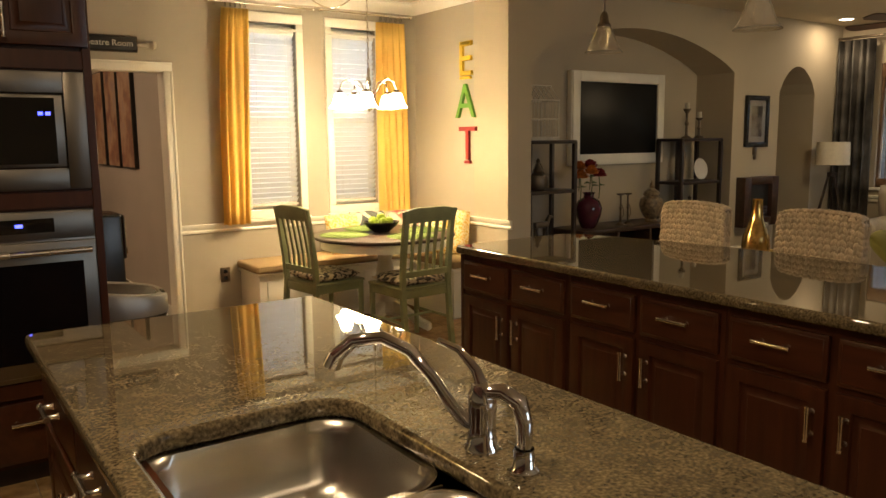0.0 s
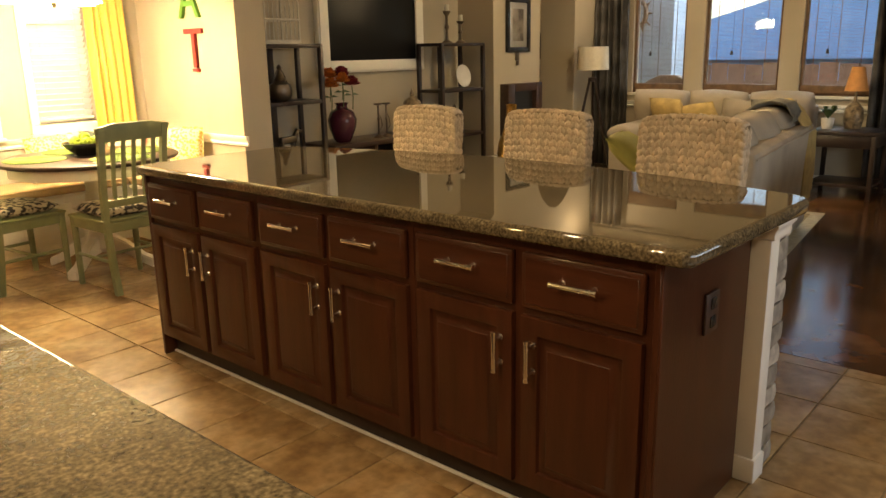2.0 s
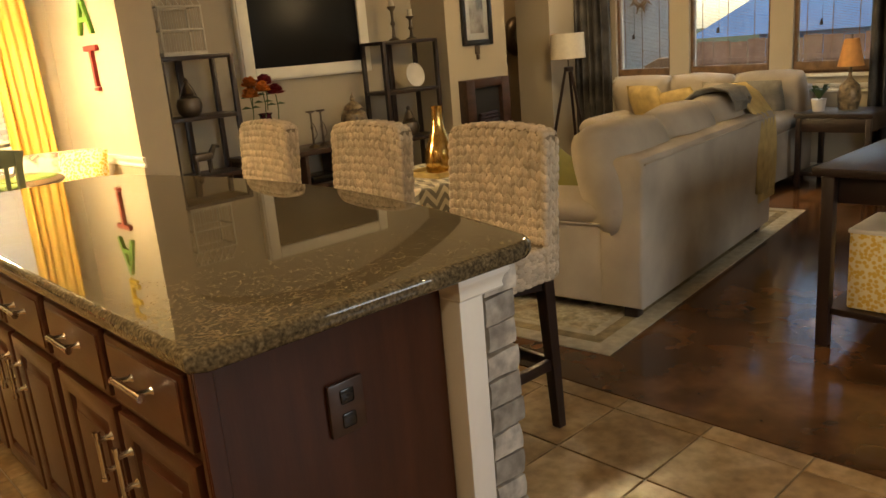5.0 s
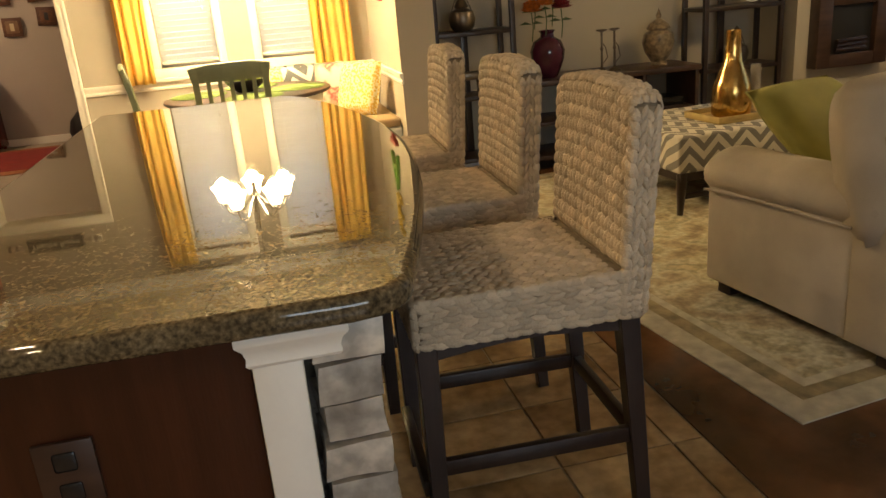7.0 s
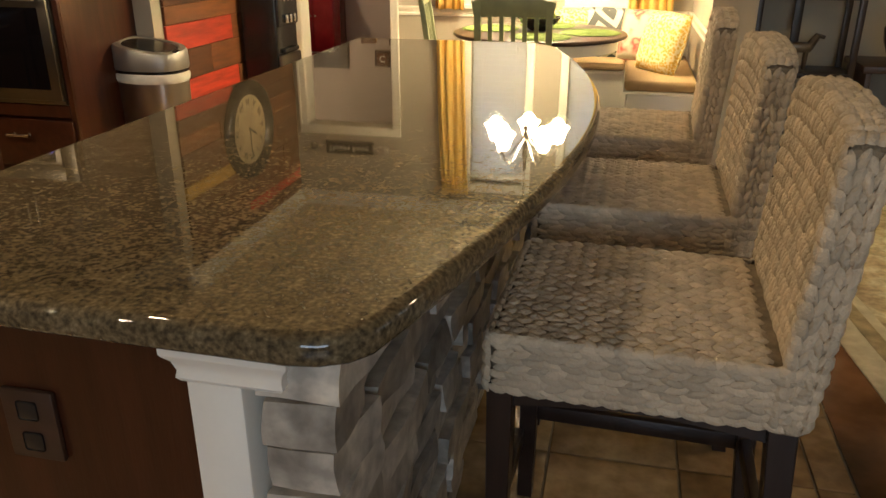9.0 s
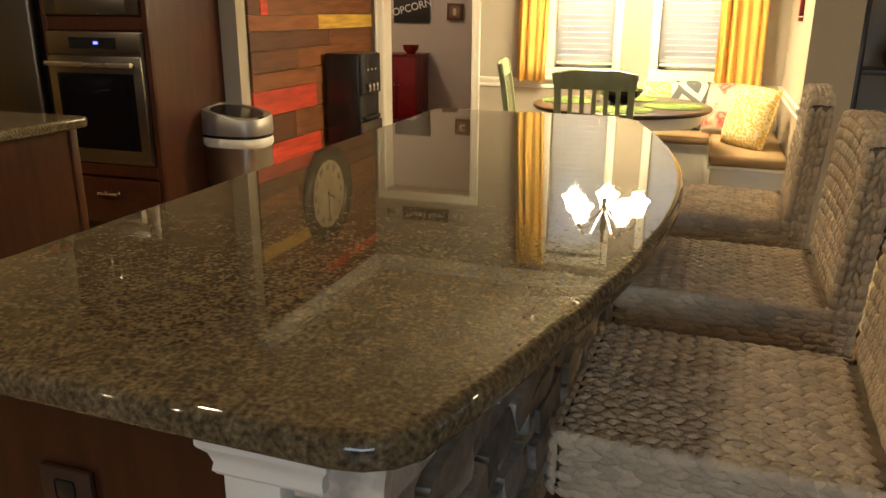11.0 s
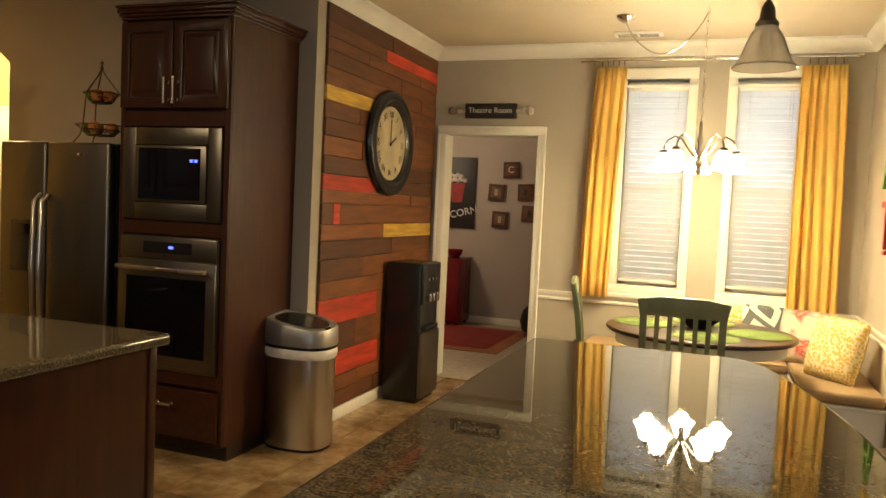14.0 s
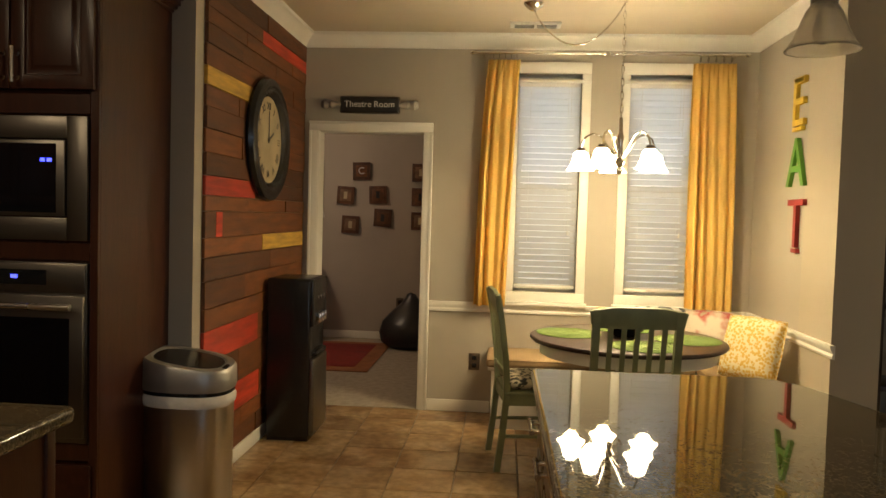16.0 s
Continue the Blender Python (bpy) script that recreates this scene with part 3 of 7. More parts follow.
structure("wall_back_hall_west", box(B(), -5.0, -4.9, 3.0, 5.35, 0, CEIL), "yellow_wall", "yellow end wall of the back hall")
structure("wall_back_hall_south", box(B(), -5.0, -1.5, 3.0, 3.12, 0, CEIL), "yellow_wall", "yellow side wall of the back hall")
structure("wall_theatre_back", box(B(), -3.2, 1.72, 9.5, 9.62, 0, CEIL), "theatre_wall", "mauve gray back wall of the theatre room")
structure("wall_theatre_east", box(B(), 1.60, 1.72, NY + 0.14, 9.5, 0, CEIL), "theatre_wall", "mauve gray side wall of the theatre room")
structure("wall_theatre_west", box(B(), -3.3, -3.2, NY + 0.14, 9.5, 0, CEIL), "theatre_wall", "mauve gray far side wall of the theatre room")
bm = B()
box(bm, -5, 10.2, -3.35, 9.62, CEIL, CEIL + 0.12)
structure("ceiling", bm, "ceiling", "cream textured ceiling")
structure("floor", box(B(), 4.10, 10.2, -3.35, 6.42, -0.1, 0.0), "concrete", "glossy brown stained concrete floor")
structure("floor_theatre", box(B(), -3.2, 1.72, NY, 9.62, -0.1, 0.002), "carpet", "beige carpet of the theatre room")
structure("floor_back_hall", box(B(), -5.0, PX, 3.0, NY, -0.12, -0.004), "grout", "tan floor of the back hall")
tagged(part("backdrop_sky", box(B(), 1.9, 3.8, NY + 0.45, NY + 0.46, 1.66, 2.7), "dusk_sky", None, "pale dusk sky outside the nook", smooth=False), kind="structure")
# added glow panel that backlights the lower half of the blinds, dimmer than above
tagged(part("backdrop_garden", box(B(), 1.9, 3.8, NY + 0.45, NY + 0.46, 0.6, 1.658), "dusk_low", None, "dim bluish glowing panel behind the lower nook sashes", smooth=False), kind="structure")
structure("ground", box(B(), 10.2, 400, -300, 300, -0.5, -0.3), "grass", "lawn outside the windows")


def trim(name, bm, label, material="trim"):
    return structure(name, bm, material, label, True)


def crown(name, axis, a0, a1, p, sgn, label):
    """Crown moulding along a wall plane p; sgn: the way it stands out from the wall."""
    prof = [(0, -0.10), (0.012, -0.10), (0.018, -0.085), (0.03, -0.075), (0.05, -0.045), (0.075, -0.025), (0.085, -0.02), (0.088, 0), (0, 0)]
    bm = B()
    prism(bm, [(p + sgn * u, CEIL + v - 0.002) for u, v in prof], a0, a1, "x" if axis == "x" else "y")
    return trim(name, bm, label)


def crown_x(name, x0, x1, p, sgn, label):
    prof = [(0, -0.10), (0.012, -0.10), (0.018, -0.085), (0.03, -0.075), (0.05, -0.045), (0.075, -0.025), (0.085, -0.02), (0.088, 0), (0, 0)]
    bm = B()
    prism(bm, [(p + sgn * u, CEIL + v - 0.002) for u, v in prof], x0, x1, "x")
    return trim(name, bm, label)


crown_x("trim_crown_north", PX, EX, NY - 0.001, -1, "cream crown moulding over the windows")
crown("trim_crown_west", "y", 4.45, NY - 0.02, PX + 0.003, 1, "cream crown moulding over the planks")
crown("trim_crown_east", "y", LY, NY - 0.02, EX - 0.001, -1, "cream crown moulding over the letters")
# chair rail
RAIL = [(0, 0.738), (0.012, 0.738), (0.016, 0.752), (0.010, 0.765), (0.022, 0.785), (0.026, 0.80), (0.026, 0.81), (0, 0.81)]
bm = B()
prism(bm, [(NY - u, v) for u, v in RAIL], 1.61, EX - 0.002, "x")
trim("trim_chair_rail_north", bm, "white chair rail under the windows")
bm = B()
prism(bm, [(EX - u, v) for u, v in RAIL], 4.985, NY - 0.03, "y")
trim("trim_chair_rail_east", bm, "white chair rail beside the bench")
bm = B()
prism(bm, [(EWX - 0.02 * (u > 0.01) - u, v - 0.02) for u, v in RAIL], -3.2, LY, "y")
trim("trim_chair_rail_living", bm, "cream sill rail under the living room windows")


def baseboard(name, x0, x1, y0, y1, label="white baseboard"):
    return trim(name, box(B(), x0, x1, y0, y1, 0.0, 0.085, 0.004), label)


baseboard("baseboard_north", 1.61, 2.07, NY - 0.016, NY - 0.001)
baseboard("baseboard_planks", PX + 0.001, PX + 0.017, 4.46, NY - 0.02)
baseboard("baseboard_wall_end", 0.53, PX, 4.434, 4.449)
baseboard("baseboard_theatre", -3.1, 1.58, 9.484, 9.499)
baseboard("baseboard_theatre_east", 1.584, 1.599, 6.62, 9.48)
baseboard("baseboard_living_east", EWX - 0.016, EWX - 0.001, -3.1, LY)
baseboard("baseboard_living_pier", 6.9, 7.72, LY - 0.016, LY - 0.001)
baseboard("baseboard_hall", 7.4, 10.0, 6.284, 6.299)
baseboard("baseboard_niche", 4.15, 6.89, 5.484, 5.499)


def casing(name, x0, x1, z1, y, w, label, sgn=-1, d=0.022):
    """Door casing round an opening from x0 to x1, up to z1, on the wall plane y."""
    bm = B()
    for (a, b, c, e) in ((x0 - w, x0, 0, z1), (x1, x1 + w, 0, z1), (x0 - w, x1 + w, z1, z1 + w)):
        ya, yb = sorted((y, y + sgn * d))
        box(bm, a, b, ya, yb, c, e, 0.004)
        yc, yd = sorted((y + sgn * d, y + sgn * (d + 0.008)))
        if e - c > b - a:
            o = a if a < x0 else b - 0.02
            box(bm, o, o + 0.02, yc, yd, c, e, 0.003)
        else:
            box(bm, a, b, yc, yd, e - 0.02, e, 0.003)
    return trim(name, bm, label)


casing("door_1", 0.762, 1.54, 2.035, NY - 0.001, 0.068, "cream door casing of the theatre room")
bm = B()
box(bm, 0.742, 0.766, NY - 0.012, NY + 0.155, 0, 2.03)
box(bm, 1.536, 1.56, NY - 0.012, NY + 0.155, 0, 2.03)
box(bm, 0.742, 1.56, NY - 0.0135, NY + 0.157, 2.03, 2.05)
trim("door_jamb", bm, "cream door jamb of the theatre room")


def nook_window(name, x0, x1, label):
    w = thing(name, label, "window")
    w["kind"] = "structure"
    y = NY - 0.002
    bm = B()
    for a, b, c, e in ((x0 - 0.065, x0, 0.90, 2.47), (x1, x1 + 0.065, 0.90, 2.47), (x0 - 0.065, x1 + 0.065, 2.47, 2.55), (x0 - 0.065, x1 + 0.065, 0.83, 0.90)):
        box(bm, a, b, y - 0.022, y, c, e, 0.005)
    box(bm, x0 - 0.065, x1 + 0.065, y - 0.03, y, 2.405, 2.425, 0.004)
    part("window_frame", bm, "trim", w)
    part("window_sill", box(B(), x0 - 0.08, x1 + 0.08, y - 0.05, y, 0.80, 0.83, 0.006), "trim", w)
    bm = B()
    for a, b, c, e in ((x0, x0 + 0.04, 0.9, 2.47), (x1 - 0.04, x1, 0.9, 2.47), (x0, x1, 0.9, 0.95), (x0, x1, 2.42, 2.47), (x0, x1, 1.64, 1.69)):
        box(bm, a, b, NY + 0.075, NY + 0.105, c, e, 0.004)
    part("sash", bm, "white", w)
    for z0, z1 in ((0.95, 1.64), (1.69, 2.42)):
        p = part("pane", box(B(), x0 + 0.04, x1 - 0.04, NY + 0.088, NY + 0.092, z0, z1), "pane", w, smooth=False)
        p.visible_shadow = False
    bl = thing(name.replace("window", "blind"), "white horizontal blind, lowered, slats half closed", "window blind", group="blinds of the nook")
    part("head_rail", box(B(), x0 + 0.005, x1 - 0.005, NY + 0.012, NY + 0.06, 2.38, 2.44, 0.004), "white", bl)
    part("bottom_rail", box(B(), x0 + 0.008, x1 - 0.008, NY + 0.018, NY + 0.052, 0.925, 0.945, 0.004), "white", bl)
    slat = bpy.data.meshes.new("slat")
    sb = box(B(), -(x1 - x0) / 2 + 0.008, (x1 - x0) / 2 - 0.008, -0.024, 0.024, -0.0014, 0.0014)
    sb.to_mesh(slat)
    sb.free()
    slat.materials.append(M["blind"])
    n = 33
    for i in range(n):
        s = new("slat", slat)
        s.parent = bl
        z = 0.975 + i * (2.36 - 0.975) / (n - 1)
        s.matrix_basis = pose((x0 + x1) / 2, NY + 0.036, z, -52 + 3 * math.sin(i * 2.1), 0, 0.25 * math.sin(i * 1.7))
    for fx in (0.2, 0.8):
        part("cord", tube(B(), [(x0 + (x1 - x0) * fx, NY + 0.012, 2.38), (x0 + (x1 - x0) * fx, NY + 0.012, 0.94)], 0.0013, 5), "white", bl)
    part("pull_cord", tube(B(), [(x1 - 0.07, NY + 0.006, 2.38), (x1 - 0.07, NY + 0.004, 1.35)], 0.0015, 5), "white", bl)
    part("tassel", lathe(B(), [(0.002, 0.03), (0.006, 0.02), (0.008, 0.0)], seg=8, close=True), "white", bl).location = (x1 - 0.07, NY + 0.004, 1.32)


nook_window("window_1", *W1, "cream framed nook window behind a blind")
nook_window("window_2", *W2, "cream framed nook window with a lowered blind")


def living_window(name, y0, y1):
    w = thing(name, "tall living room window with a brown frame", "window")
    w["kind"] = "structure"
    bm = B()
    for a, b, c, e in ((y0, y0 + 0.03, 0.88, 2.28), (y1 - 0.03, y1, 0.88, 2.28), (y0, y1, 0.88, 0.92), (y0, y1, 2.24, 2.28)):
        box(bm, EWX + 0.03, EWX + 0.07, a, b, c, e, 0.004)
    part("window_frame", bm, "bamboo", w)
    p = part("pane", box(B(), EWX + 0.048, EWX + 0.052, y0 + 0.03, y1 - 0.03, 0.92, 2.24), "pane", w, smooth=False)
    p.visible_shadow = False
    part("window_sill", box(B(), EWX - 0.05, EWX + 0.03, y0 - 0.03, y1 + 0.03, 0.85, 0.88, 0.006), "trim", w)
    bl = thing("bamboo_shade", "woven brown bamboo roman shade, lowered", "window shade", group="shades of the living room")
    part("valance", box(B(), EWX + 0.004, EWX + 0.022, y0 + 0.01, y1 - 0.01, 2.12, 2.27, 0.003), "bamboo", bl)
    bm = B()
    z = 0.99
    while z < 2.12:
        box(bm, EWX + 0.011, EWX + 0.014, y0 + 0.015, y1 - 0.015, z, z + 0.0035)
        z += 0.0135
    part("reeds", bm, "bamboo", bl, smooth=False)["kind"] = "stuff"
    part("hem", box(B(), EWX + 0.006, EWX + 0.022, y0 + 0.015, y1 - 0.015, 0.90, 0.985, 0.006), "bamboo", bl)
    for f in (0.18, 0.5, 0.82):
        part("tape", box(B(), EWX + 0.009, EWX + 0.0105, y0 + (y1 - y0) * f, y0 + (y1 - y0) * f + 0.007, 0.95, 2.2), "bamboo", bl, smooth=False)
    part("pull", tube(B(), [(EWX + 0.003, (y0 + y1) / 2 + 0.09, 2.1), (EWX + 0.002, (y0 + y1) / 2 + 0.09, 1.33)], 0.002, 5), "dark", bl)
    part("pull_knob", lathe(B(), [(0.004, 0.05), (0.014, 0.03), (0.016, 0.0)], seg=8, close=True), "dark", bl).location = (EWX - 0.016, (y0 + y1) / 2 + 0.09, 1.29)


for i, (a, b) in enumerate(EW):
    living_window("window_%d" % (i + 3), a, b)

# outside: a fence and the roofs of the houses behind it
f = thing("garden_fence", "weathered brown board fence behind the lawn", "fence")
for i in range(46):
    part("board", box(B(), 17.0, 17.03, -6 + i * 0.36, -5.66 + i * 0.36, -0.3, 1.0 + 0.02 * (i % 3)), "fence", f, smooth=False)
part("rail", box(B(), 16.96, 17.0, -6, 10.5, 0.6, 0.69), "fence", f, smooth=False)
h = thing("neighbour_house", "pale house with a gray shingle roof, blue daylight put in its colour", "house")
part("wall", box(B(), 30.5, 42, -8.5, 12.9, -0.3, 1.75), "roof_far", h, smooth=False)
bm = B()
prism(bm, [(-9.0, 0.9), (15.2, 0.9), (13.4, 1.8), (12.3, 2.35), (9.9, 3.0), (-9.0, 3.08)], 29.5, 42.5, "x")
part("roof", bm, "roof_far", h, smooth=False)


pw = thing("patio_wall", "tan stucco patio pier outside the window, skylight blue in its colour", "patio wall")
part("pier", box(B(), 11.0, 11.4, 5.05, 6.4, -0.3, 2.7), "stucco", pw, smooth=False)
so_ = thing("sun_ornament", "rust coloured metal sun ornament on the pier", "wall ornament")
bm = B()
tube(bm, [(10.97, 5.55 + 0.10 * math.cos(k * math.pi / 8), 1.85 + 0.16 * math.sin(k * math.pi / 8)) for k in range(17)], 0.03, 8)
part("face", bm, "bamboo", so_)
for k in range(10):
    a = k * math.pi / 5
    part("ray", tube(B(), [(10.975, 5.55 + 0.12 * math.cos(a), 1.85 + 0.18 * math.sin(a)), (10.975, 5.55 + 0.2 * math.cos(a), 1.85 + 0.28 * math.sin(a))], [0.02, 0.004], 6), "bamboo", so_)
pc_ = thing("patio_chair", "brown wicker patio chair with a rounded back", "patio chair", pose(10.3, 4.75, -0.3))
part("back", prism(B(), [(-0.38, 0.0), (0.38, 0.0), (0.38, 1.12), (0.3, 1.25), (0.12, 1.33), (-0.12, 1.33), (-0.3, 1.25), (-0.38, 1.12)], -0.05, 0.05, "x", 0.02), "bamboo", pc_)
part("seat", box(B(), 0.05, 0.6, -0.36, 0.36, 0.0, 0.7, 0.03), "bamboo", pc_)


# ---- plank wall ----
def planks():
    rows = [0.09, 0.20, 0.30, 0.46, 0.65, 0.815, 0.93, 1.07, 1.19, 1.29, 1.425, 1.505, 1.605, 1.72, 1.84, 1.95, 2.055, 2.15, 2.26, 2.36, 2.44, 2.525, 2.638]
    paint = {2: ((4.552, 5.45), "plank_red"), 4: ((4.552, 5.40), "plank_red"), 8: ((5.47, 6.42), "plank_yellow"), 9: ((4.70, 4.79), "plank_red"),
             11: ((4.552, 5.32), "plank_red"), 16: ((4.552, 5.34), "plank_yellow"), 20: ((5.41, 6.42), "plank_red")}
    wallob = bpy.data.objects["wall_plank_side"]
    rnd = random.Random(5)
    for i, (z0, z1) in enumerate(zip(rows, rows[1:])):
        cuts = {4.552, 6.42}
        p = paint.get(i)
        if p:
            cuts |= set(p[0])
        else:
            y = 4.552 + rnd.uniform(0.4, 1.1)
            while y < 6.1:
                cuts.add(y)
                y += rnd.uniform(0.6, 1.1)
        cuts = sorted(cuts)
        for a, b in zip(cuts, cuts[1:]):
            mm = p[1] if p and a == p[0][0] and b == p[0][1] else rnd.choice(("plank_brown", "plank_orange", "plank_brown", "plank_dark", "plank_mid"))
            t = 0.018 + rnd.uniform(-0.003, 0.004)
            bm = box(B(), PX + 0.001, PX + t, a + 0.0015, b - 0.0015, z0 + 0.0012, z1 - 0.0012, 0.0018, 1)
            part("plank", bm, mm, wallob, smooth=False)


PLANKS = planks


# ---- the island with stone veneer ----
def bar_handle(parent, p, length, axis, out=(-1, 0, 0), name="handle"):
    """A bar pull with two posts, centred at p."""
    o = Vector(out)
    d = Vector({"x": (1, 0, 0), "y": (0, 1, 0), "z": (0, 0, 1)}[axis])
    p = Vector(p)
    bm = B()
    tube(bm, [p + o * 0.032 - d * length / 2, p + o * 0.032 + d * length / 2], 0.0072, 10)
    for s in (-1, 1):
        c = p + d * s * (length / 2 - 0.018)
        tube(bm, [c, c + o * 0.008, c + o * 0.034], [0.011, 0.0065, 0.009], 10)
        e = p + o * 0.032 + d * s * length / 2
        tube(bm, [e - d * 0.004 * s, e + d * 0.005 * s], 0.0092, 10)
    return part(name, bm, "nickel", parent, "brushed nickel bar pull")


def raised_panel(bm, x, y0, y1, z0, z1, t=0.02, fr=0.055):
    """A cabinet door in the plane x (front towards -x): stiles, rails and a raised field."""
    rings = []
    h = t / 2
    for i, u in ((0, h), (0, -h + 0.004), (0.0015, -h + 0.001), (0.005, -h), (fr - 0.006, -h), (fr, -h + 0.003), (fr + 0.004, -h + 0.0135), (fr + 0.010, -h + 0.0145), (fr + 0.034, -h + 0.004), (fr + 0.037, -h + 0.0005), (fr + 0.040, -h)):
        rings.append([bm.verts.new((x + u, a, b)) for a, b in ((y0 + i, z0 + i), (y1 - i, z0 + i), (y1 - i, z1 - i), (y0 + i, z1 - i))])
    for p, q in zip(rings, rings[1:]):
        for k in range(4):
            bm.faces.new((p[k], p[(k + 1) % 4], q[(k + 1) % 4], q[k]))
    bm.faces.new(rings[0])
    bm.faces.new(rings[-1])
    return bm


def slab_outline(n=26):
    pts = [(2.25, 0.92), (2.25, 3.50), (2.27, 3.52)]
    pts += [(3.02, 3.53), (3.08, 3.50)]
    for i in range(1, n):
        s = i / n
        y = 3.50 + (0.965 - 3.50) * s
        pts.append((3.09 + 0.22 * math.sin(math.pi * s) ** 0.95 + 0.03 * (1 - s) + 0.075 * s, y))
    pts += [(3.155, 0.932), (3.132, 0.904), (3.10, 0.887), (3.06, 0.880), (2.28, 0.896)]
    return pts


top = thing("island_worktop", "polished dark brown granite worktop with a bowed edge", "countertop")
bm = B()
prism(bm, slab_outline()[::-1], 0.870, 0.915, "z", 0.017, 5)
part("slab", bm, "granite", top, "dark brown speckled granite")

CAB_Y = [1.003 + 0.833 * i for i in range(4)]
for i in range(3):
    y0, y1 = CAB_Y[i], CAB_Y[i + 1] - 0.002
    c = thing("base_cabinet", "cherry base cabinet with two drawers over raised-panel doors", "cabinet", group="base cabinets of the island")
    part("body", box(B(), 2.30, 2.83, y0, y1, 0.09, 0.866), "cherry", c, smooth=False)
    part("toe_kick", box(B(), 2.345, 2.84, y0, y1, 0.0, 0.09), "dark", c, smooth=False)
    mid = (y0 + y1) / 2
    for k, (a, b) in enumerate(((y0 + 0.022, mid - 0.016), (mid + 0.016, y1 - 0.022))):
        bm = box(B(), 2.281, 2.299, a, b, 0.672, 0.835, 0.006, 2)
        box(bm, 2.277, 2.283, a + 0.014, b - 0.014, 0.686, 0.821, 0.003, 1)
        d = part("drawer_front", bm, "cherry_h", c)
        bar_handle(d, (2.279, (a + b) / 2, 0.768), 0.135, "y")
        bm = raised_panel(B(), 2.289, a, b, 0.105, 0.648)
        d = part("door", bm, "cherry", c)
        bar_handle(d, (2.279, b - 0.042 if k == 0 else a + 0.042, 0.525), 0.115, "z")
structure("baseboard_island", box(B(), 2.331, 2.344, 1.005, 3.50, 0.0, 0.010, 0.003), "trim", "pale caulk strip at the foot of the island")
pan = thing("island_end_panel", "plain cherry end panel of the island", "cabinet panel")
part("panel", box(B(), 2.285, 2.895, 0.984, 1.001, 0.0, 0.866, 0.002, 1), "cherry", pan)
part("corner_strip", box(B(), 2.287, 2.325, 0.978, 0.985, 0.0, 0.866, 0.002, 1), "cherry", pan)
pan2 = copy_thing(pan, pose(0, 0, 0))
pan2.matrix_basis = Matrix.Translation((0, 4.488, 0)) @ Matrix.Diagonal((1, -1, 1, 1))
out = thing("island_outlet", "dark bronze outlet plate on the end panel", "outlet")
part("plate", box(B(), 2.555, 2.645, 0.973, 0.9835, 0.60, 0.72, 0.004), "walnut", out)
for dz in (0.633, 0.687):
    part("socket", box(B(), 2.583, 2.617, 0.970, 0.974, dz - 0.016, dz + 0.016, 0.004), "black", out)
# white post and its cap
post = thing("island_post", "white painted corner post with a moulded cap", "post")
part("shaft", box(B(), 2.900, 2.977, 0.926, 1.05, 0.0, 0.815, 0.004), "white", post)
part("plinth", box(B(), 2.891, 2.983, 0.917, 1.06, 0.0, 0.085, 0.006), "white", post)
bm = B()
prof = [(0.002, 0.812), (0.006, 0.818), (0.004, 0.828), (0.008, 0.842), (0.016, 0.852), (0.018, 0.856), (0.018, 0.868)]
rings = []
for u, z in prof:
    rings.append([bm.verts.new(p) for p in ((2.899 - u, 0.922 - u, z), (3.032 + u, 0.922 - u, z), (3.032 + u, 1.05, z), (2.899 - u, 1.05, z))])
for a, b in zip(rings, rings[1:]):
    for k in range(4):
        bm.faces.new((a[k], a[(k + 1) % 4], b[(k + 1) % 4], b[k]))
bm.faces.new(rings[-1])
bm.faces.new(rings[0])
part("cap", bm, "white", post, "white moulded cap")
core = thing("island_stone_wall", "gray and tan ledge stone veneer on the back of the island", "stone veneer")
part("mortar_bed", box(B(), 2.897, 3.045, 1.052, 3.47, 0.0, 0.866), "mortar", core, smooth=False)


def rough_stone(w, h, d, seed):
    """A worn block of stone, w along y, h high, d deep."""
    bm = B()
    vs = bmesh.ops.create_cube(bm, size=1, matrix=Matrix.Diagonal((d, w, h, 1)))["verts"]
    bmesh.ops.subdivide_edges(bm, edges=bm.edges[:], cuts=2, use_grid_fill=True)
    r = random.Random(seed)
    off = Vector((r.uniform(0, 50), r.uniform(0, 50), r.uniform(0, 50)))
    for v in bm.verts:
        c = Vector((v.co.x / d, v.co.y / w, v.co.z / h)) * 2
        over = max(0, abs(c.y) + abs(c.z) - 1.5)
        v.co.y *= 1 - 0.10 * over
        v.co.z *= 1 - 0.10 * over
        n = noise.noise_vector(v.co * 9 + off)
        v.co += Vector((n.x * 0.016, n.y * 0.008, n.z * 0.008))
    return bm


def stone_wall():
    r = random.Random(11)
    for row in range(12):
        z0 = 0.004 + row * 0.0715
        # the block that turns the corner beside the post
        cw, top = r.uniform(0.10, 0.19), 0.0675
        ob = part("stone", rough_stone(cw, top, r.uniform(0.098, 0.118), 500 + row), "stone", core, sharp=60)
        ob.location = (2.984 + 0.056 + r.uniform(-0.003, 0.008), 0.933 + cw / 2, z0 + top / 2)
        y = 0.937 + cw
        while y < 3.44:
            w = r.uniform(0.13, 0.34)
            w = min(w, 3.47 - y)
            if 3.47 - y - w < 0.08:
                w = 3.47 - y
            d = r.uniform(0.06, 0.09)
            ob = part("stone", rough_stone(w - 0.006, 0.0685, d, row * 97 + int(y * 50)), "stone", core, sharp=60)
            ob.location = (3.030 + d / 2 - 0.018, y + w / 2, z0 + 0.035)
            y += w


STONES = stone_wall


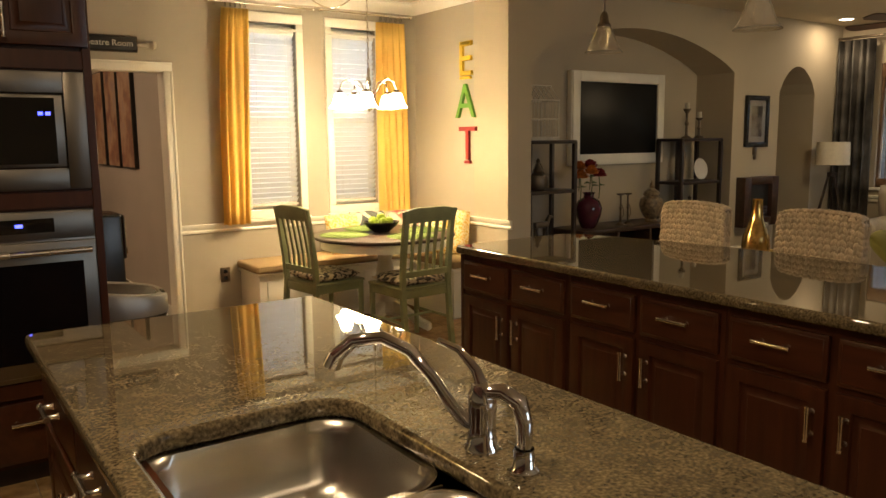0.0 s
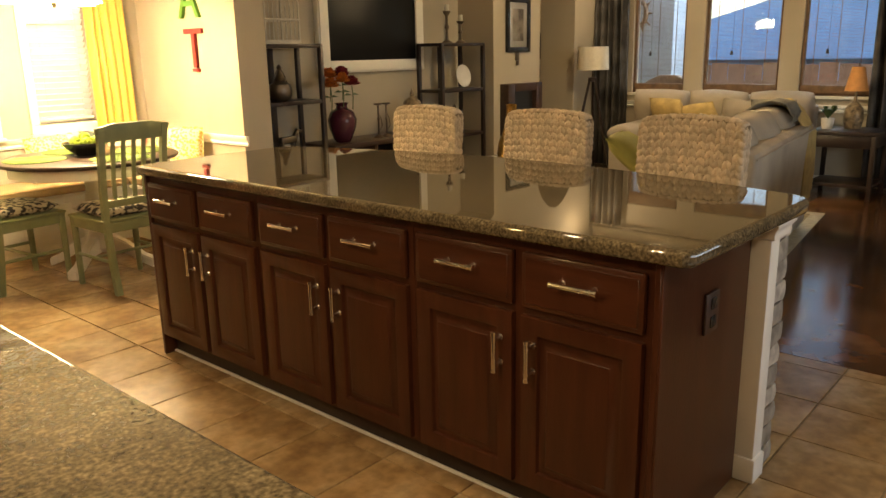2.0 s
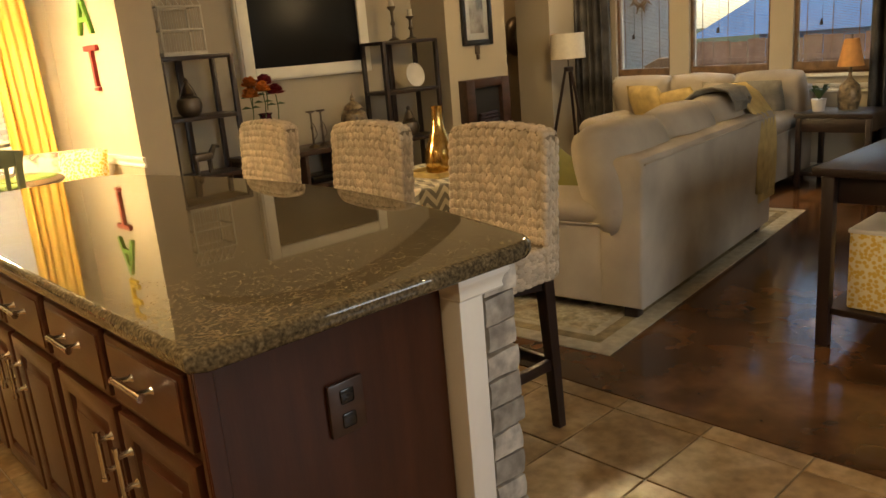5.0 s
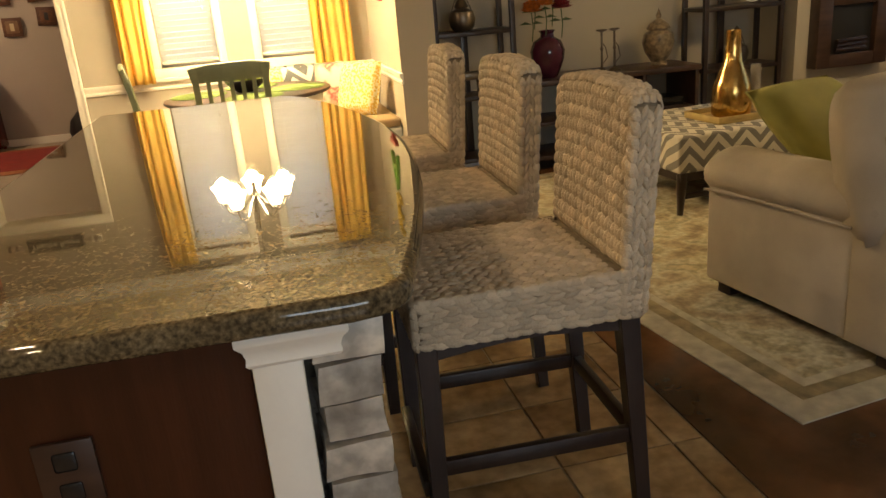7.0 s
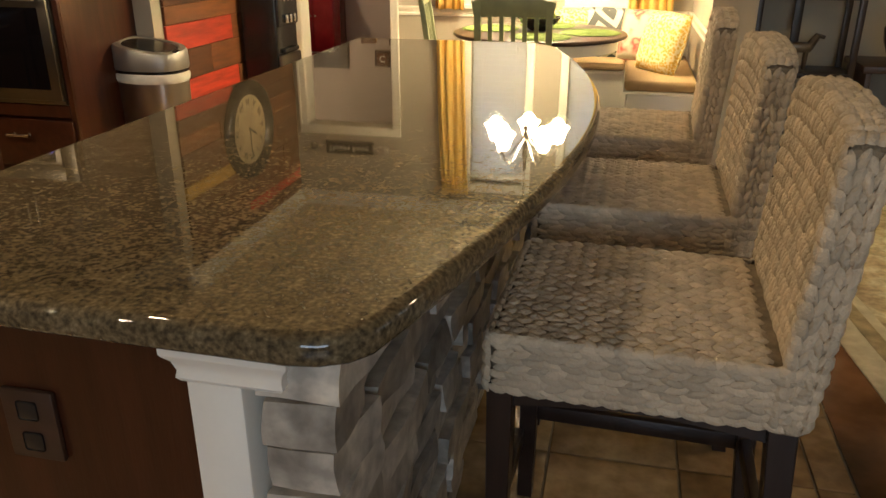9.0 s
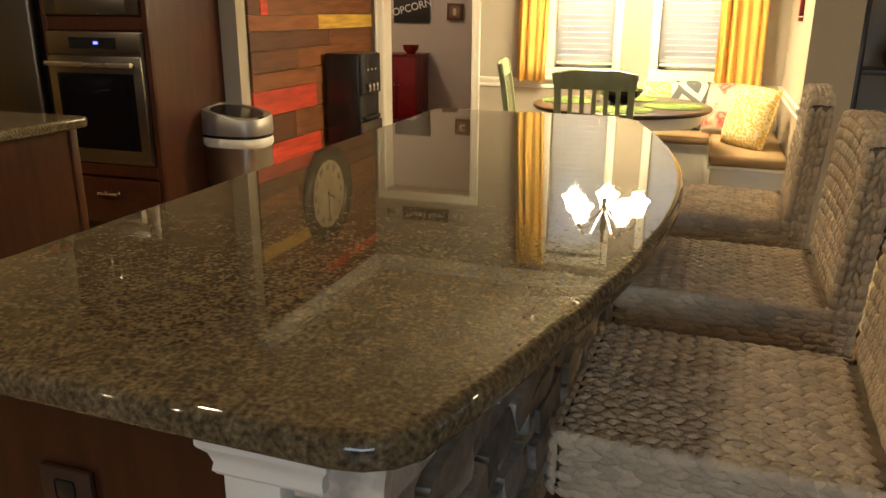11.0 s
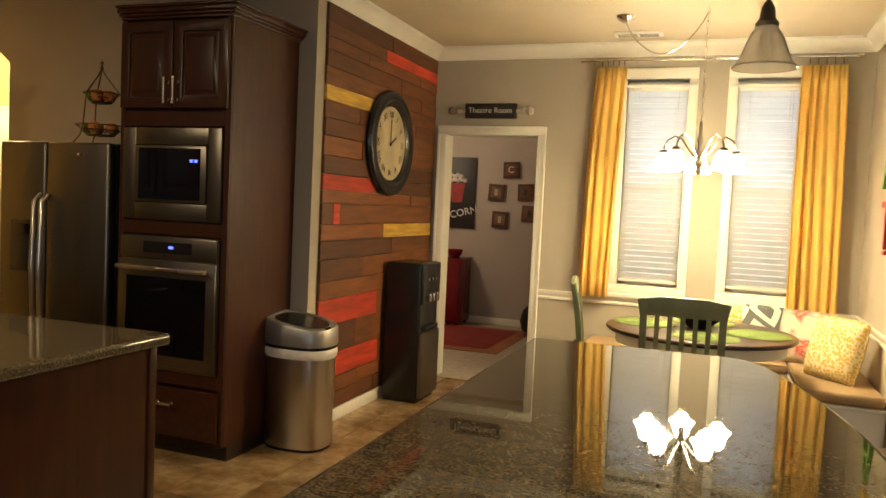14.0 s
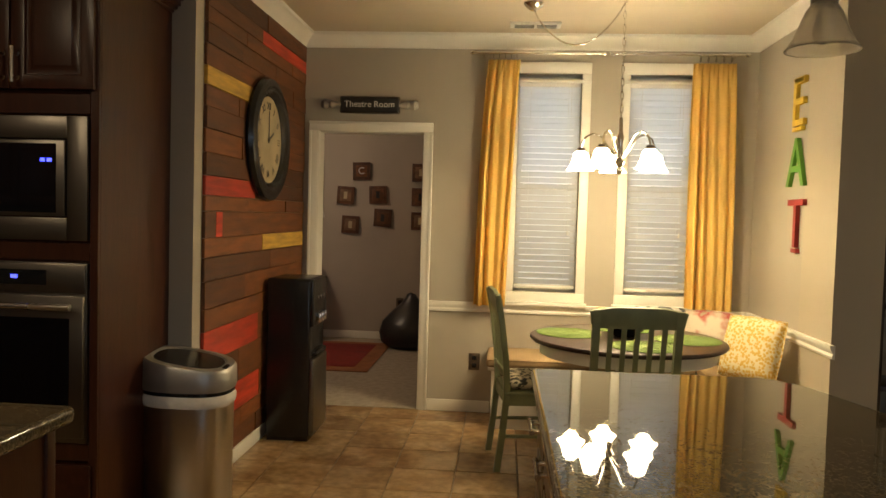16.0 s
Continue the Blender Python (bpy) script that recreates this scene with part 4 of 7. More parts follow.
# ---- bar stools of woven seagrass ----
def knots(bm, origin, u, v, n, nu, nv, rnd, lean=0.28, sag=0.0):
    """Rows of plaited seagrass knots over the patch origin + a*u + b*v, standing out along n; sag: how far the middle swells."""
    u, v, n, o = Vector(u), Vector(v), Vector(n).normalized(), Vector(origin)
    du, dv = u.normalized(), v.normalized()
    lu, lv = u.length / nu, v.length / nv
    for j in range(nv):
        for i in range(nu):
            tilt = (lean if j % 2 else -lean) + rnd.uniform(-0.08, 0.08)
            fu, fv = (i + (0.62 if j % 2 else 0.38)) / nu, (j + 0.5) / nv
            c = o + u * fu + v * fv + n * (sag * math.sin(math.pi * min(max(fu, 0), 1)) * math.sin(math.pi * fv) + rnd.uniform(-0.0012, 0.0012))
            a = (du * math.cos(tilt) + dv * math.sin(tilt))
            b = n.cross(a)
            la, lb, lc = lu * 0.74 * rnd.uniform(0.92, 1.1), lv * 0.58 * rnd.uniform(0.92, 1.1), min(lu, lv) * 0.42 * rnd.uniform(0.85, 1.15)
            # knots at the rim draw in to the edge
            if i in (0, nu - 1):
                c = c + du * lu * (0.18 if i == 0 else -0.18)
                la *= 0.8
            ring = []
            for s, rr in ((-1.0, 0.22), (-0.6, 0.80), (-0.1, 1.0), (0.5, 0.86), (1.0, 0.22)):
                ring.append([bm.verts.new(c + a * la * s + b * lb * rr * math.cos(k * math.pi / 4) + n * (lc * rr * math.sin(k * math.pi / 4) - lc * 0.55 * s * s)) for k in range(5)])
            for p, q in zip(ring, ring[1:]):
                for k in range(4):
                    bm.faces.new((p[k], p[k + 1], q[k + 1], q[k]))


def bar_stool():
    s = thing("bar_stool", "woven seagrass counter stool with dark wooden legs", "bar stool", group="stools at the island")
    r = random.Random(3)
    x0, x1, w, zb, zt = -0.250, 0.235, 0.245, 0.572, 0.700
    bm = box(B(), x0 + 0.012, x1 + 0.07, -w + 0.012, w - 0.012, zb + 0.004, zt - 0.010, 0.025, 3)
    part("seat", bm, "rope_core", s, "padded seat under the weave")
    bm = B()
    knots(bm, (x0 + 0.012, -w + 0.010, zt - 0.010), (x1 - x0 - 0.012, 0, 0), (0, 2 * w - 0.020, 0), (0, 0, 1), 15, 27, r, 0.36, 0.010)
    knots(bm, (x0 + 0.010, -w + 0.014, zb + 0.004), (0, 2 * w - 0.028, 0), (0, 0, zt - zb - 0.010), (-1, 0, 0), 15, 8, r, 0.22)
    for sg in (-1, 1):
        knots(bm, (x0 + 0.014, sg * (w - 0.010), zb + 0.004), (x1 - x0 + 0.05, 0, 0), (0, 0, zt - zb - 0.010), (0, sg, 0), 16, 8, r, 0.22)
    # rounded rims where the faces meet
    knots(bm, (x0 + 0.004, -w + 0.010, zt - 0.020), (0, 2 * w - 0.020, 0), (0.014, 0, 0.014), (-1, 0, 1), 15, 1, r, 0.12)
    for sg in (-1, 1):
        knots(bm, (x0 + 0.010, sg * (w - 0.004), zt - 0.020), (x1 - x0 + 0.03, 0, 0), (0, -sg * 0.014, 0.014), (0, sg, 1), 16, 1, r, 0.12)
        knots(bm, (x0 + 0.004, sg * (w - 0.018), zb + 0.004), (0, 0, zt - zb - 0.016), (0.014, sg * 0.014, 0), (-1, sg, 0), 4, 1, r, 0.12)
    part("seat_weave", bm, "rope", s, "plaited seagrass seat cover", sharp=80)["kind"] = "stuff"
    # back, raked and crowned
    bx0, bx1, bt = 0.228, 0.305, 1.108
    rake = 0.038
    sh = Matrix.Identity(4)
    sh[0][2] = rake / (bt - zb)
    sh[0][3] = -rake * zb / (bt - zb)

    def crown_z(y):
        """Height of the back's top edge, falling to its rounded corners."""
        u = abs(y) / w
        return bt - 0.020 * u * u - 0.022 * max(0.0, (u - 0.82) / 0.18) ** 2

    n = 16
    bm = B()
    prism(bm, [(-w + 0.012, zb), (w - 0.012, zb)] + [(w - 0.012 - (2 * w - 0.024) * k / n, crown_z(w - 2 * w * k / n) - 0.012) for k in range(n + 1)], bx0 + 0.010, bx1 - 0.010, "x", 0.010, 2)
    bm.transform(sh)
    part("backrest", bm, "rope_core", s, "padded back under the weave")
    bm = B()
    cols = 24
    for k in range(cols):
        ya, yb = -w + 0.010 + (2 * w - 0.020) * k / cols, -w + 0.010 + (2 * w - 0.020) * (k + 1) / cols
        top = crown_z((ya + yb) / 2) - 0.008
        lean = 0.34 if k % 2 else -0.34
        knots(bm, (bx0 + 0.008, ya, zt - 0.004), (0, 0, top - zt), (0, yb - ya, 0), (-1, 0, 0), 12, 1, r, lean)
        knots(bm, (bx1 - 0.008, ya, zb + 0.008), (0, 0, top - zb - 0.008), (0, yb - ya, 0), (1, 0, 0), 16, 1, r, lean)
        d = crown_z(yb) - crown_z(ya)
        knots(bm, (bx0 + 0.010, ya, crown_z(ya) - 0.012), (bx1 - bx0 - 0.020, 0, 0), (0, yb - ya, d), (0, -d, yb - ya), 3, 1, r, 0.25)
    for sg in (-1, 1):
        knots(bm, (bx0 + 0.010, sg * (w - 0.010), zb + 0.008), (0, 0, crown_z(w) - zb - 0.016), (bx1 - bx0 - 0.020, 0, 0), (0, sg, 0), 16, 4, r, 0.34)
        for fx, sx in ((bx0 + 0.004, -1), (bx1 - 0.004, 1)):
            knots(bm, (fx, sg * (w - 0.018), zb + 0.008), (0, 0, crown_z(w) - zb - 0.012), (-sx * 0.014, sg * 0.014, 0), (sx, sg, 0), 16, 1, r, 0.12)
    for fx, sx in ((bx0 + 0.004, -1), (bx1 - 0.004, 1)):
        for k in range(10):
            ya, yb = -w + 0.010 + (2 * w - 0.020) * k / 10, -w + 0.010 + (2 * w - 0.020) * (k + 1) / 10
            knots(bm, (fx, ya, crown_z(ya) - 0.020), (0, yb - ya, crown_z(yb) - crown_z(ya)), (-sx * 0.014, 0, 0.014), (sx, 0, 1), 2, 1, r, 0.12)
    bm.transform(sh)
    part("back_weave", bm, "rope", s, "plaited seagrass back cover", sharp=80)["kind"] = "stuff"
    for lx, top_x in ((-0.215, -0.215), (0.305, 0.262)):
        for sg in (-1, 1):
            bm = B()
            vs = []
            for z, cx, hw in ((0.0, lx, 0.018), (0.58, top_x, 0.024)):
                vs.append([bm.verts.new((cx + a * hw, sg * 0.205 + b * hw, z)) for a, b in ((-1, -1), (1, -1), (1, 1), (-1, 1))])
            for k in range(4):
                bm.faces.new((vs[0][k], vs[0][(k + 1) % 4], vs[1][(k + 1) % 4], vs[1][k]))
            bm.faces.new(vs[0])
            bm.faces.new(vs[1])
            bmesh.ops.bevel(bm, geom=bm.edges[:], offset=0.002, segments=1, affect="EDGES")
            part("leg", bm, "dark", s, "dark wooden leg", smooth=False)
    for sg in (-1, 1):
        part("stretcher", box(B(), -0.215, 0.28, sg * 0.205 - 0.011, sg * 0.205 + 0.011, 0.235, 0.275, 0.003), "dark", s)
    part("stretcher", box(B(), -0.247, -0.223, -0.185, 0.185, 0.165, 0.21, 0.003), "dark", s)
    part("stretcher", box(B(), 0.272, 0.294, -0.185, 0.185, 0.235, 0.275, 0.003), "dark", s)
    # apron of the seat, arched between the legs
    for sg in (-1, 1):
        arch_ = [(-0.215 + 0.48 * k / 10, 0.536 + 0.022 * math.sin(math.pi * k / 10)) for k in range(11)]
        part("seat_rail", prism(B(), arch_ + [(0.265, 0.576), (-0.215, 0.576)], sg * 0.205 - 0.010, sg * 0.205 + 0.010, "y"), "dark", s, smooth=False)
    part("seat_rail", box(B(), -0.226, -0.206, -0.19, 0.19, 0.545, 0.576), "dark", s, smooth=False)
    part("seat_rail", box(B(), 0.252, 0.272, -0.19, 0.19, 0.545, 0.576), "dark", s, smooth=False)
    return s


st = bar_stool()
st.matrix_basis = pose(3.465, 1.575, 0, 0, 0, -2)
copy_thing(st, pose(3.462, 2.305, 0, 0, 0, -1))
copy_thing(st, pose(3.435, 3.085, 0, 0, 0, -3))


# ---- sink island ----
def rounded(x0, x1, y0, y1, r, n=6):
    pts = []
    for cx, cy, a0 in ((x1 - r, y1 - r, 0), (x0 + r, y1 - r, 90), (x0 + r, y0 + r, 180), (x1 - r, y0 + r, 270)):
        for k in range(n + 1):
            a = radians(a0 + 90 * k / n)
            pts.append((cx + r * math.cos(a), cy + r * math.sin(a)))
    return pts


SX0, SX1, SY0, SY1 = 0.075, 1.045, 0.42, 2.75
HX0, HX1, HY0, HY1 = 0.135, 0.60, 0.78, 1.665
sw = thing("sink_worktop", "polished brown granite worktop with a sink cutout", "countertop")
bm = B()
loops = []
for pts in (rounded(SX0, SX1, SY0, SY1, 0.03), rounded(HX0, HX1, HY0, HY1, 0.09)):
    vs = [bm.verts.new((a, b, 0.915)) for a, b in pts]
    loops += [bm.edges.new((vs[k], vs[(k + 1) % len(vs)])) for k in range(len(vs))]
res = bmesh.ops.triangle_fill(bm, edges=loops, use_beauty=True, normal=(0, 0, 1))
fs = [g for g in res["geom"] if isinstance(g, bmesh.types.BMFace)]
ex = bmesh.ops.extrude_face_region(bm, geom=fs)
bmesh.ops.translate(bm, vec=(0, 0, -0.042), verts=[g for g in ex["geom"] if isinstance(g, bmesh.types.BMVert)])
bmesh.ops.recalc_face_normals(bm, faces=bm.faces)
es = [e for e in bm.edges if len(e.link_faces) == 2 and e.link_faces[0].normal.angle(e.link_faces[1].normal) > 1.2]
bmesh.ops.bevel(bm, geom=es, offset=0.012, segments=3, affect="EDGES", profile=0.5)
part("slab", bm, "granite", sw, "brown speckled granite")
sc = thing("sink_cabinet", "cherry sink base cabinet with a plain back", "cabinet")
for nm, q in (("back_panel", (0.96, 1.0, 0.47, 2.70, 0.09, 0.872)), ("front_panel", (0.125, 0.165, 0.47, 2.70, 0.09, 0.872)), ("end_panel", (0.166, 0.959, 0.47, 0.51, 0.09, 0.872)), ("end_panel", (0.166, 0.959, 2.66, 2.70, 0.09, 0.872)), ("bottom", (0.166, 0.959, 0.512, 2.658, 0.09, 0.12))):
    part(nm, box(B(), *q), "cherry", sc, smooth=False)
part("toe_kick", box(B(), 0.19, 0.985, 0.48, 2.69, 0, 0.09), "dark", sc, smooth=False)
part("corner_strip", box(B(), 0.975, 1.008, 2.672, 2.708, 0.0, 0.872, 0.003), "cherry", sc)
for k in range(4):
    a = 0.49 + k * 0.55
    bm = raised_panel(B(), 0.115, a, a + 0.53, 0.11, 0.65)
    d = part("door", bm, "cherry", sc)
    bar_handle(d, (0.105, a + (0.49 if k % 2 == 0 else 0.04), 0.55), 0.14, "z")
    d = part("drawer_front", box(B(), 0.106, 0.124, a, a + 0.53, 0.68, 0.84, 0.005), "cherry_h", sc)
    bar_handle(d, (0.105, a + 0.265, 0.765), 0.13, "y")
sk = thing("kitchen_sink", "stainless undermount double bowl sink", "sink")


def bowl(y0, y1, depth, name):
    bm = B()
    rings = []
    for inset, z, r in ((-0.02, 0.870, 0.10), (0.0, 0.868, 0.085), (0.006, 0.84, 0.085), (0.016, 0.915 - depth + 0.03, 0.075), (0.05, 0.915 - depth, 0.06), (0.16, 0.915 - depth - 0.004, 0.03)):
        rings.append([bm.verts.new((a, b, z)) for a, b in rounded(HX0 + 0.004 + inset, HX1 - 0.004 - inset, y0 + inset, y1 - inset, r, 6)])
    for a, b in zip(rings, rings[1:]):
        for k in range(len(a)):
            bm.faces.new((a[k], a[(k + 1) % len(a)], b[(k + 1) % len(a)], b[k]))
    bm.faces.new(rings[-1])
    ob = part(name, bm, "sinksteel", sk, sharp=70)
    part("drain", lathe(B(), [(0.045, 0.004), (0.04, 0.006), (0.03, 0.001), (0.0, 0.0)], seg=20), "chrome", ob).location = ((HX0 + HX1) / 2, (y0 + y1) / 2, 0.913 - depth)


bowl(1.245, HY1 - 0.004, 0.21, "bowl")
bowl(HY0 + 0.004, 1.205, 0.19, "bowl")
part("divider", box(B(), HX0 + 0.02, HX1 - 0.02, 1.222, 1.228, 0.72, 0.869), "sinksteel", sk)

fa = thing("kitchen_faucet", "chrome single lever kitchen faucet with an arched spout", "faucet", pose(0.672, 1.225, 0.915))
part("base", lathe(B(), [(0.034, 0.0), (0.034, 0.008), (0.028, 0.016), (0.026, 0.05), (0.028, 0.085), (0.026, 0.11), (0.018, 0.128), (0.0, 0.135)], seg=24), "chrome", fa)
sp = [(-0.006, 0.010, 0.042), (-0.02, 0.024, 0.050), (-0.040, 0.046, 0.085), (-0.064, 0.070, 0.135), (-0.095, 0.100, 0.185), (-0.135, 0.133, 0.210), (-0.178, 0.168, 0.203), (-0.205, 0.190, 0.172)]
part("spout", tube(B(), sp, [0.015, 0.014, 0.013, 0.0125, 0.0125, 0.013, 0.014, 0.0155], 14), "chrome", fa)
part("aerator", tube(B(), [(-0.204, 0.189, 0.175), (-0.212, 0.195, 0.152)], [0.0165, 0.018], 14), "chrome", fa)
part("lever", tube(B(), [(0, 0, 0.12), (-0.002, 0.015, 0.150), (-0.016, 0.050, 0.185), (-0.036, 0.090, 0.197)], [0.014, 0.011, 0.008, 0.007], 10), "chrome", fa)
spr = thing("sink_sprayer", "chrome side sprayer beside the faucet", "sprayer", pose(0.668, 1.10, 0.915))
part("collar", lathe(B(), [(0.027, 0.0), (0.027, 0.006), (0.020, 0.014), (0.018, 0.045)], seg=20), "chrome", spr)
part("wand", tube(B(), [(0, 0, 0.03), (0, 0, 0.09), (-0.004, 0.01, 0.125), (-0.02, 0.035, 0.142), (-0.035, 0.055, 0.14)], [0.013, 0.016, 0.017, 0.016, 0.013], 12), "chrome", spr)


# ---- oven tower, refrigerator, left counter ----
tw = thing("oven_tower", "tall cherry cabinet with built-in oven and microwave", "cabinet")
TX0, TX1, TY0, TY1 = -0.195, 0.523, 3.79, 4.446
part("body", box(B(), TX0, TX1, TY0 + 0.02, TY1, 0.09, 2.37), "cherry", tw, smooth=False)
part("toe_kick", box(B(), TX0, TX1 - 0.01, TY0 + 0.07, TY1, 0.0, 0.09), "dark", tw, smooth=False)
bm = B()
for a, b, c, e in ((TX0, TX0 + 0.035, 0.09, 2.37), (TX1 - 0.035, TX1, 0.09, 2.37), (TX0 + 0.035, TX1 - 0.035, 1.80, 1.88), (TX0 + 0.035, TX1 - 0.035, 1.215, 1.285), (TX0 + 0.035, TX1 - 0.035, 0.40, 0.47)):
    box(bm, a, b, TY0, TY0 + 0.02, c, e, 0.002, 1)
part("face_frame", bm, "cherry", tw)


def south_door(parent, x0, x1, z0, z1, y, hx=None, hz=None):
    bm = raised_panel(B(), 0, x0, x1, z0, z1)
    bm.transform(Matrix(((0, 1, 0, 0), (1, 0, 0, y), (0, 0, 1, 0), (0, 0, 0, 1))))
    d = part("door", bm, "cherry", parent)
    if hx is not None:
        bar_handle(d, (hx, y - 0.01, hz), 0.13, "z", (0, -1, 0))
    return d


TMX = (TX0 + TX1) / 2
south_door(tw, TX0 + 0.012, TMX - 0.004, 1.895, 2.355, TY0 - 0.012, TMX - 0.03, 1.985)
south_door(tw, TMX + 0.004, TX1 - 0.012, 1.895, 2.355, TY0 - 0.012, TMX + 0.03, 1.985)
d = part("drawer_front", box(B(), TX0 + 0.02, TX1 - 0.02, TY0 - 0.02, TY0 - 0.001, 0.12, 0.385, 0.005), "cherry_h", tw)
bar_handle(d, (TMX, TY0 - 0.02, 0.30), 0.13, "x", (0, -1, 0))
bm = B()
for u, z0, z1 in ((0.012, 2.37, 2.385), (0.03, 2.385, 2.40), (0.045, 2.40, 2.425), (0.058, 2.425, 2.44)):
    box(bm, TX0 - 0.002, TX1 + u, TY0 - u, TY1, z0, z1, 0.004)
part("crown", bm, "cherry_h", tw, "cherry crown moulding")
ov = thing("wall_oven", "stainless wall oven with a dark glass door", "oven")
OX0, OX1 = TX0 + 0.037, TX1 - 0.037
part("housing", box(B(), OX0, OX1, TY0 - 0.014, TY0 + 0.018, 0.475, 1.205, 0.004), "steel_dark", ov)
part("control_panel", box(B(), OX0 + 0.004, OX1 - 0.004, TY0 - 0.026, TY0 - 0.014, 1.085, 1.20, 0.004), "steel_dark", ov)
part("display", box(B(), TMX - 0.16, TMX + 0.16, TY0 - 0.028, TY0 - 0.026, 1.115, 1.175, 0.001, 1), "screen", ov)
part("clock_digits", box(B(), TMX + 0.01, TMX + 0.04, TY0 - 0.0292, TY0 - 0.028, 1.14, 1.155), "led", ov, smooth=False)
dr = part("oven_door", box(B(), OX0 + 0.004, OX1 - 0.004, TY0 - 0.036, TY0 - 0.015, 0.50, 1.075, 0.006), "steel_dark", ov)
part("window", box(B(), OX0 + 0.06, OX1 - 0.06, TY0 - 0.039, TY0 - 0.036, 0.56, 0.985, 0.001, 1), "screen", dr)
bm = tube(B(), [(OX0 + 0.03, TY0 - 0.085, 1.035), (OX1 - 0.03, TY0 - 0.085, 1.035)], 0.013, 12)
for xx in (OX0 + 0.06, OX1 - 0.06):
    tube(bm, [(xx, TY0 - 0.085, 1.035), (xx, TY0 - 0.036, 1.035)], 0.009, 8)
part("handle", bm, "steel", dr, "stainless bar handle")
mw = thing("built_in_microwave", "stainless built-in microwave with a dark window", "microwave")
bm = B()
for a, b, c, e in ((OX0, OX0 + 0.085, 1.295, 1.79), (OX1 - 0.085, OX1, 1.295, 1.79), (OX0 + 0.085, OX1 - 0.085, 1.295, 1.385), (OX0 + 0.085, OX1 - 0.085, 1.70, 1.79)):
    box(bm, a, b, TY0 - 0.018, TY0 + 0.018, c, e, 0.003)
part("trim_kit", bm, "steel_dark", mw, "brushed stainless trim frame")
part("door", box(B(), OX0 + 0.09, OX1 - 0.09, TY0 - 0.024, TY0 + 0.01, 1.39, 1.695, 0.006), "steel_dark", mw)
part("window", box(B(), OX0 + 0.115, OX1 - 0.125, TY0 - 0.027, TY0 - 0.0245, 1.405, 1.68, 0.001, 1), "screen", mw)
for xx in (0.0, 0.028):
    part("clock_digits", box(B(), OX1 - 0.19 + xx, OX1 - 0.17 + xx, TY0 - 0.0285, TY0 - 0.027, 1.607, 1.622), "led", mw, smooth=False)

fr = thing("refrigerator", "stainless side-by-side refrigerator with a water dispenser", "refrigerator")
FX0, FX1, FY0 = -1.03, -0.228, 3.74
part("body", box(B(), FX0, FX1, FY0 + 0.07, 4.44, 0.03, 1.70, 0.006), "black", fr)
for a, b, hx in ((FX0, -0.682, -0.705), (-0.674, FX1, -0.65)):
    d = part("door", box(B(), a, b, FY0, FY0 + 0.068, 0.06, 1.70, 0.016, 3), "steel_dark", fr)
    hb = tube(B(), [(hx, FY0 - 0.005, 0.62), (hx, FY0 - 0.05, 0.66), (hx, FY0 - 0.065, 0.98), (hx, FY0 - 0.05, 1.36), (hx, FY0 - 0.005, 1.40)], 0.014, 10)
    part("handle", hb, "steel", d)
part("dispenser", box(B(), -0.94, -0.76, FY0 - 0.004, FY0 + 0.02, 0.95, 1.25, 0.008), "black", fr)
part("dispenser_panel", box(B(), -0.92, -0.78, FY0 - 0.007, FY0 - 0.002, 1.16, 1.23, 0.003), "screen", fr)
part("badge", box(B(), -0.45, -0.40, FY0 - 0.003, FY0 + 0.001, 1.625, 1.64, 0.003), "chrome", fr)
part("grille", box(B(), FX0 + 0.02, FX1 - 0.02, FY0 + 0.03, FY0 + 0.07, 0.0, 0.06), "black", fr)

bk = thing("fruit_basket", "two-tier bronze wire basket with fruit, on the refrigerator", "wire basket", pose(-0.52, 3.98, 1.70))
for z, rr, nm in ((0.06, 0.14, "lower_tier"), (0.25, 0.10, "upper_tier")):
    bm = B()
    for q in range(3):
        r2 = rr * (0.55 + 0.225 * q)
        tube(bm, [(r2 * math.cos(a * math.pi / 12), r2 * math.sin(a * math.pi / 12), z + 0.028 * q) for a in range(25)], 0.0035, 5)
    for a in range(12):
        c, s = math.cos(a * math.pi / 6), math.sin(a * math.pi / 6)
        tube(bm, [(0, 0, z), (rr * 0.55 * c, rr * 0.55 * s, z), (rr * c, rr * s, z + 0.06)], 0.002, 4)
    part(nm, bm, "bronze", bk)
    for k in range(5):
        a = k * 1.257
        fruit = part("fruit", lathe(B(), [(0.0, -0.036), (0.022, -0.03), (0.036, 0.0), (0.026, 0.027), (0.006, 0.032), (0.0, 0.028)], seg=12), ("peach", "apple")[k % 2], bk)
        fruit.location = (rr * 0.55 * math.cos(a), rr * 0.55 * math.sin(a), z + 0.042)
bm = B()
for a in range(3):
    c, s = math.cos(a * 2.094 + 0.5), math.sin(a * 2.094 + 0.5)
    tube(bm, [(0.20 * c, 0.20 * s, 0.0), (0.15 * c, 0.15 * s, 0.05), (0.13 * c, 0.13 * s, 0.12), (0.11 * c, 0.11 * s, 0.3), (0.03 * c, 0.03 * s, 0.40), (0, 0, 0.45)], 0.004, 6)
lathe(bm, [(0.0, 0.44), (0.012, 0.45), (0.004, 0.47), (0.010, 0.485), (0.0, 0.50)], seg=8)
part("frame", bm, "bronze", bk)

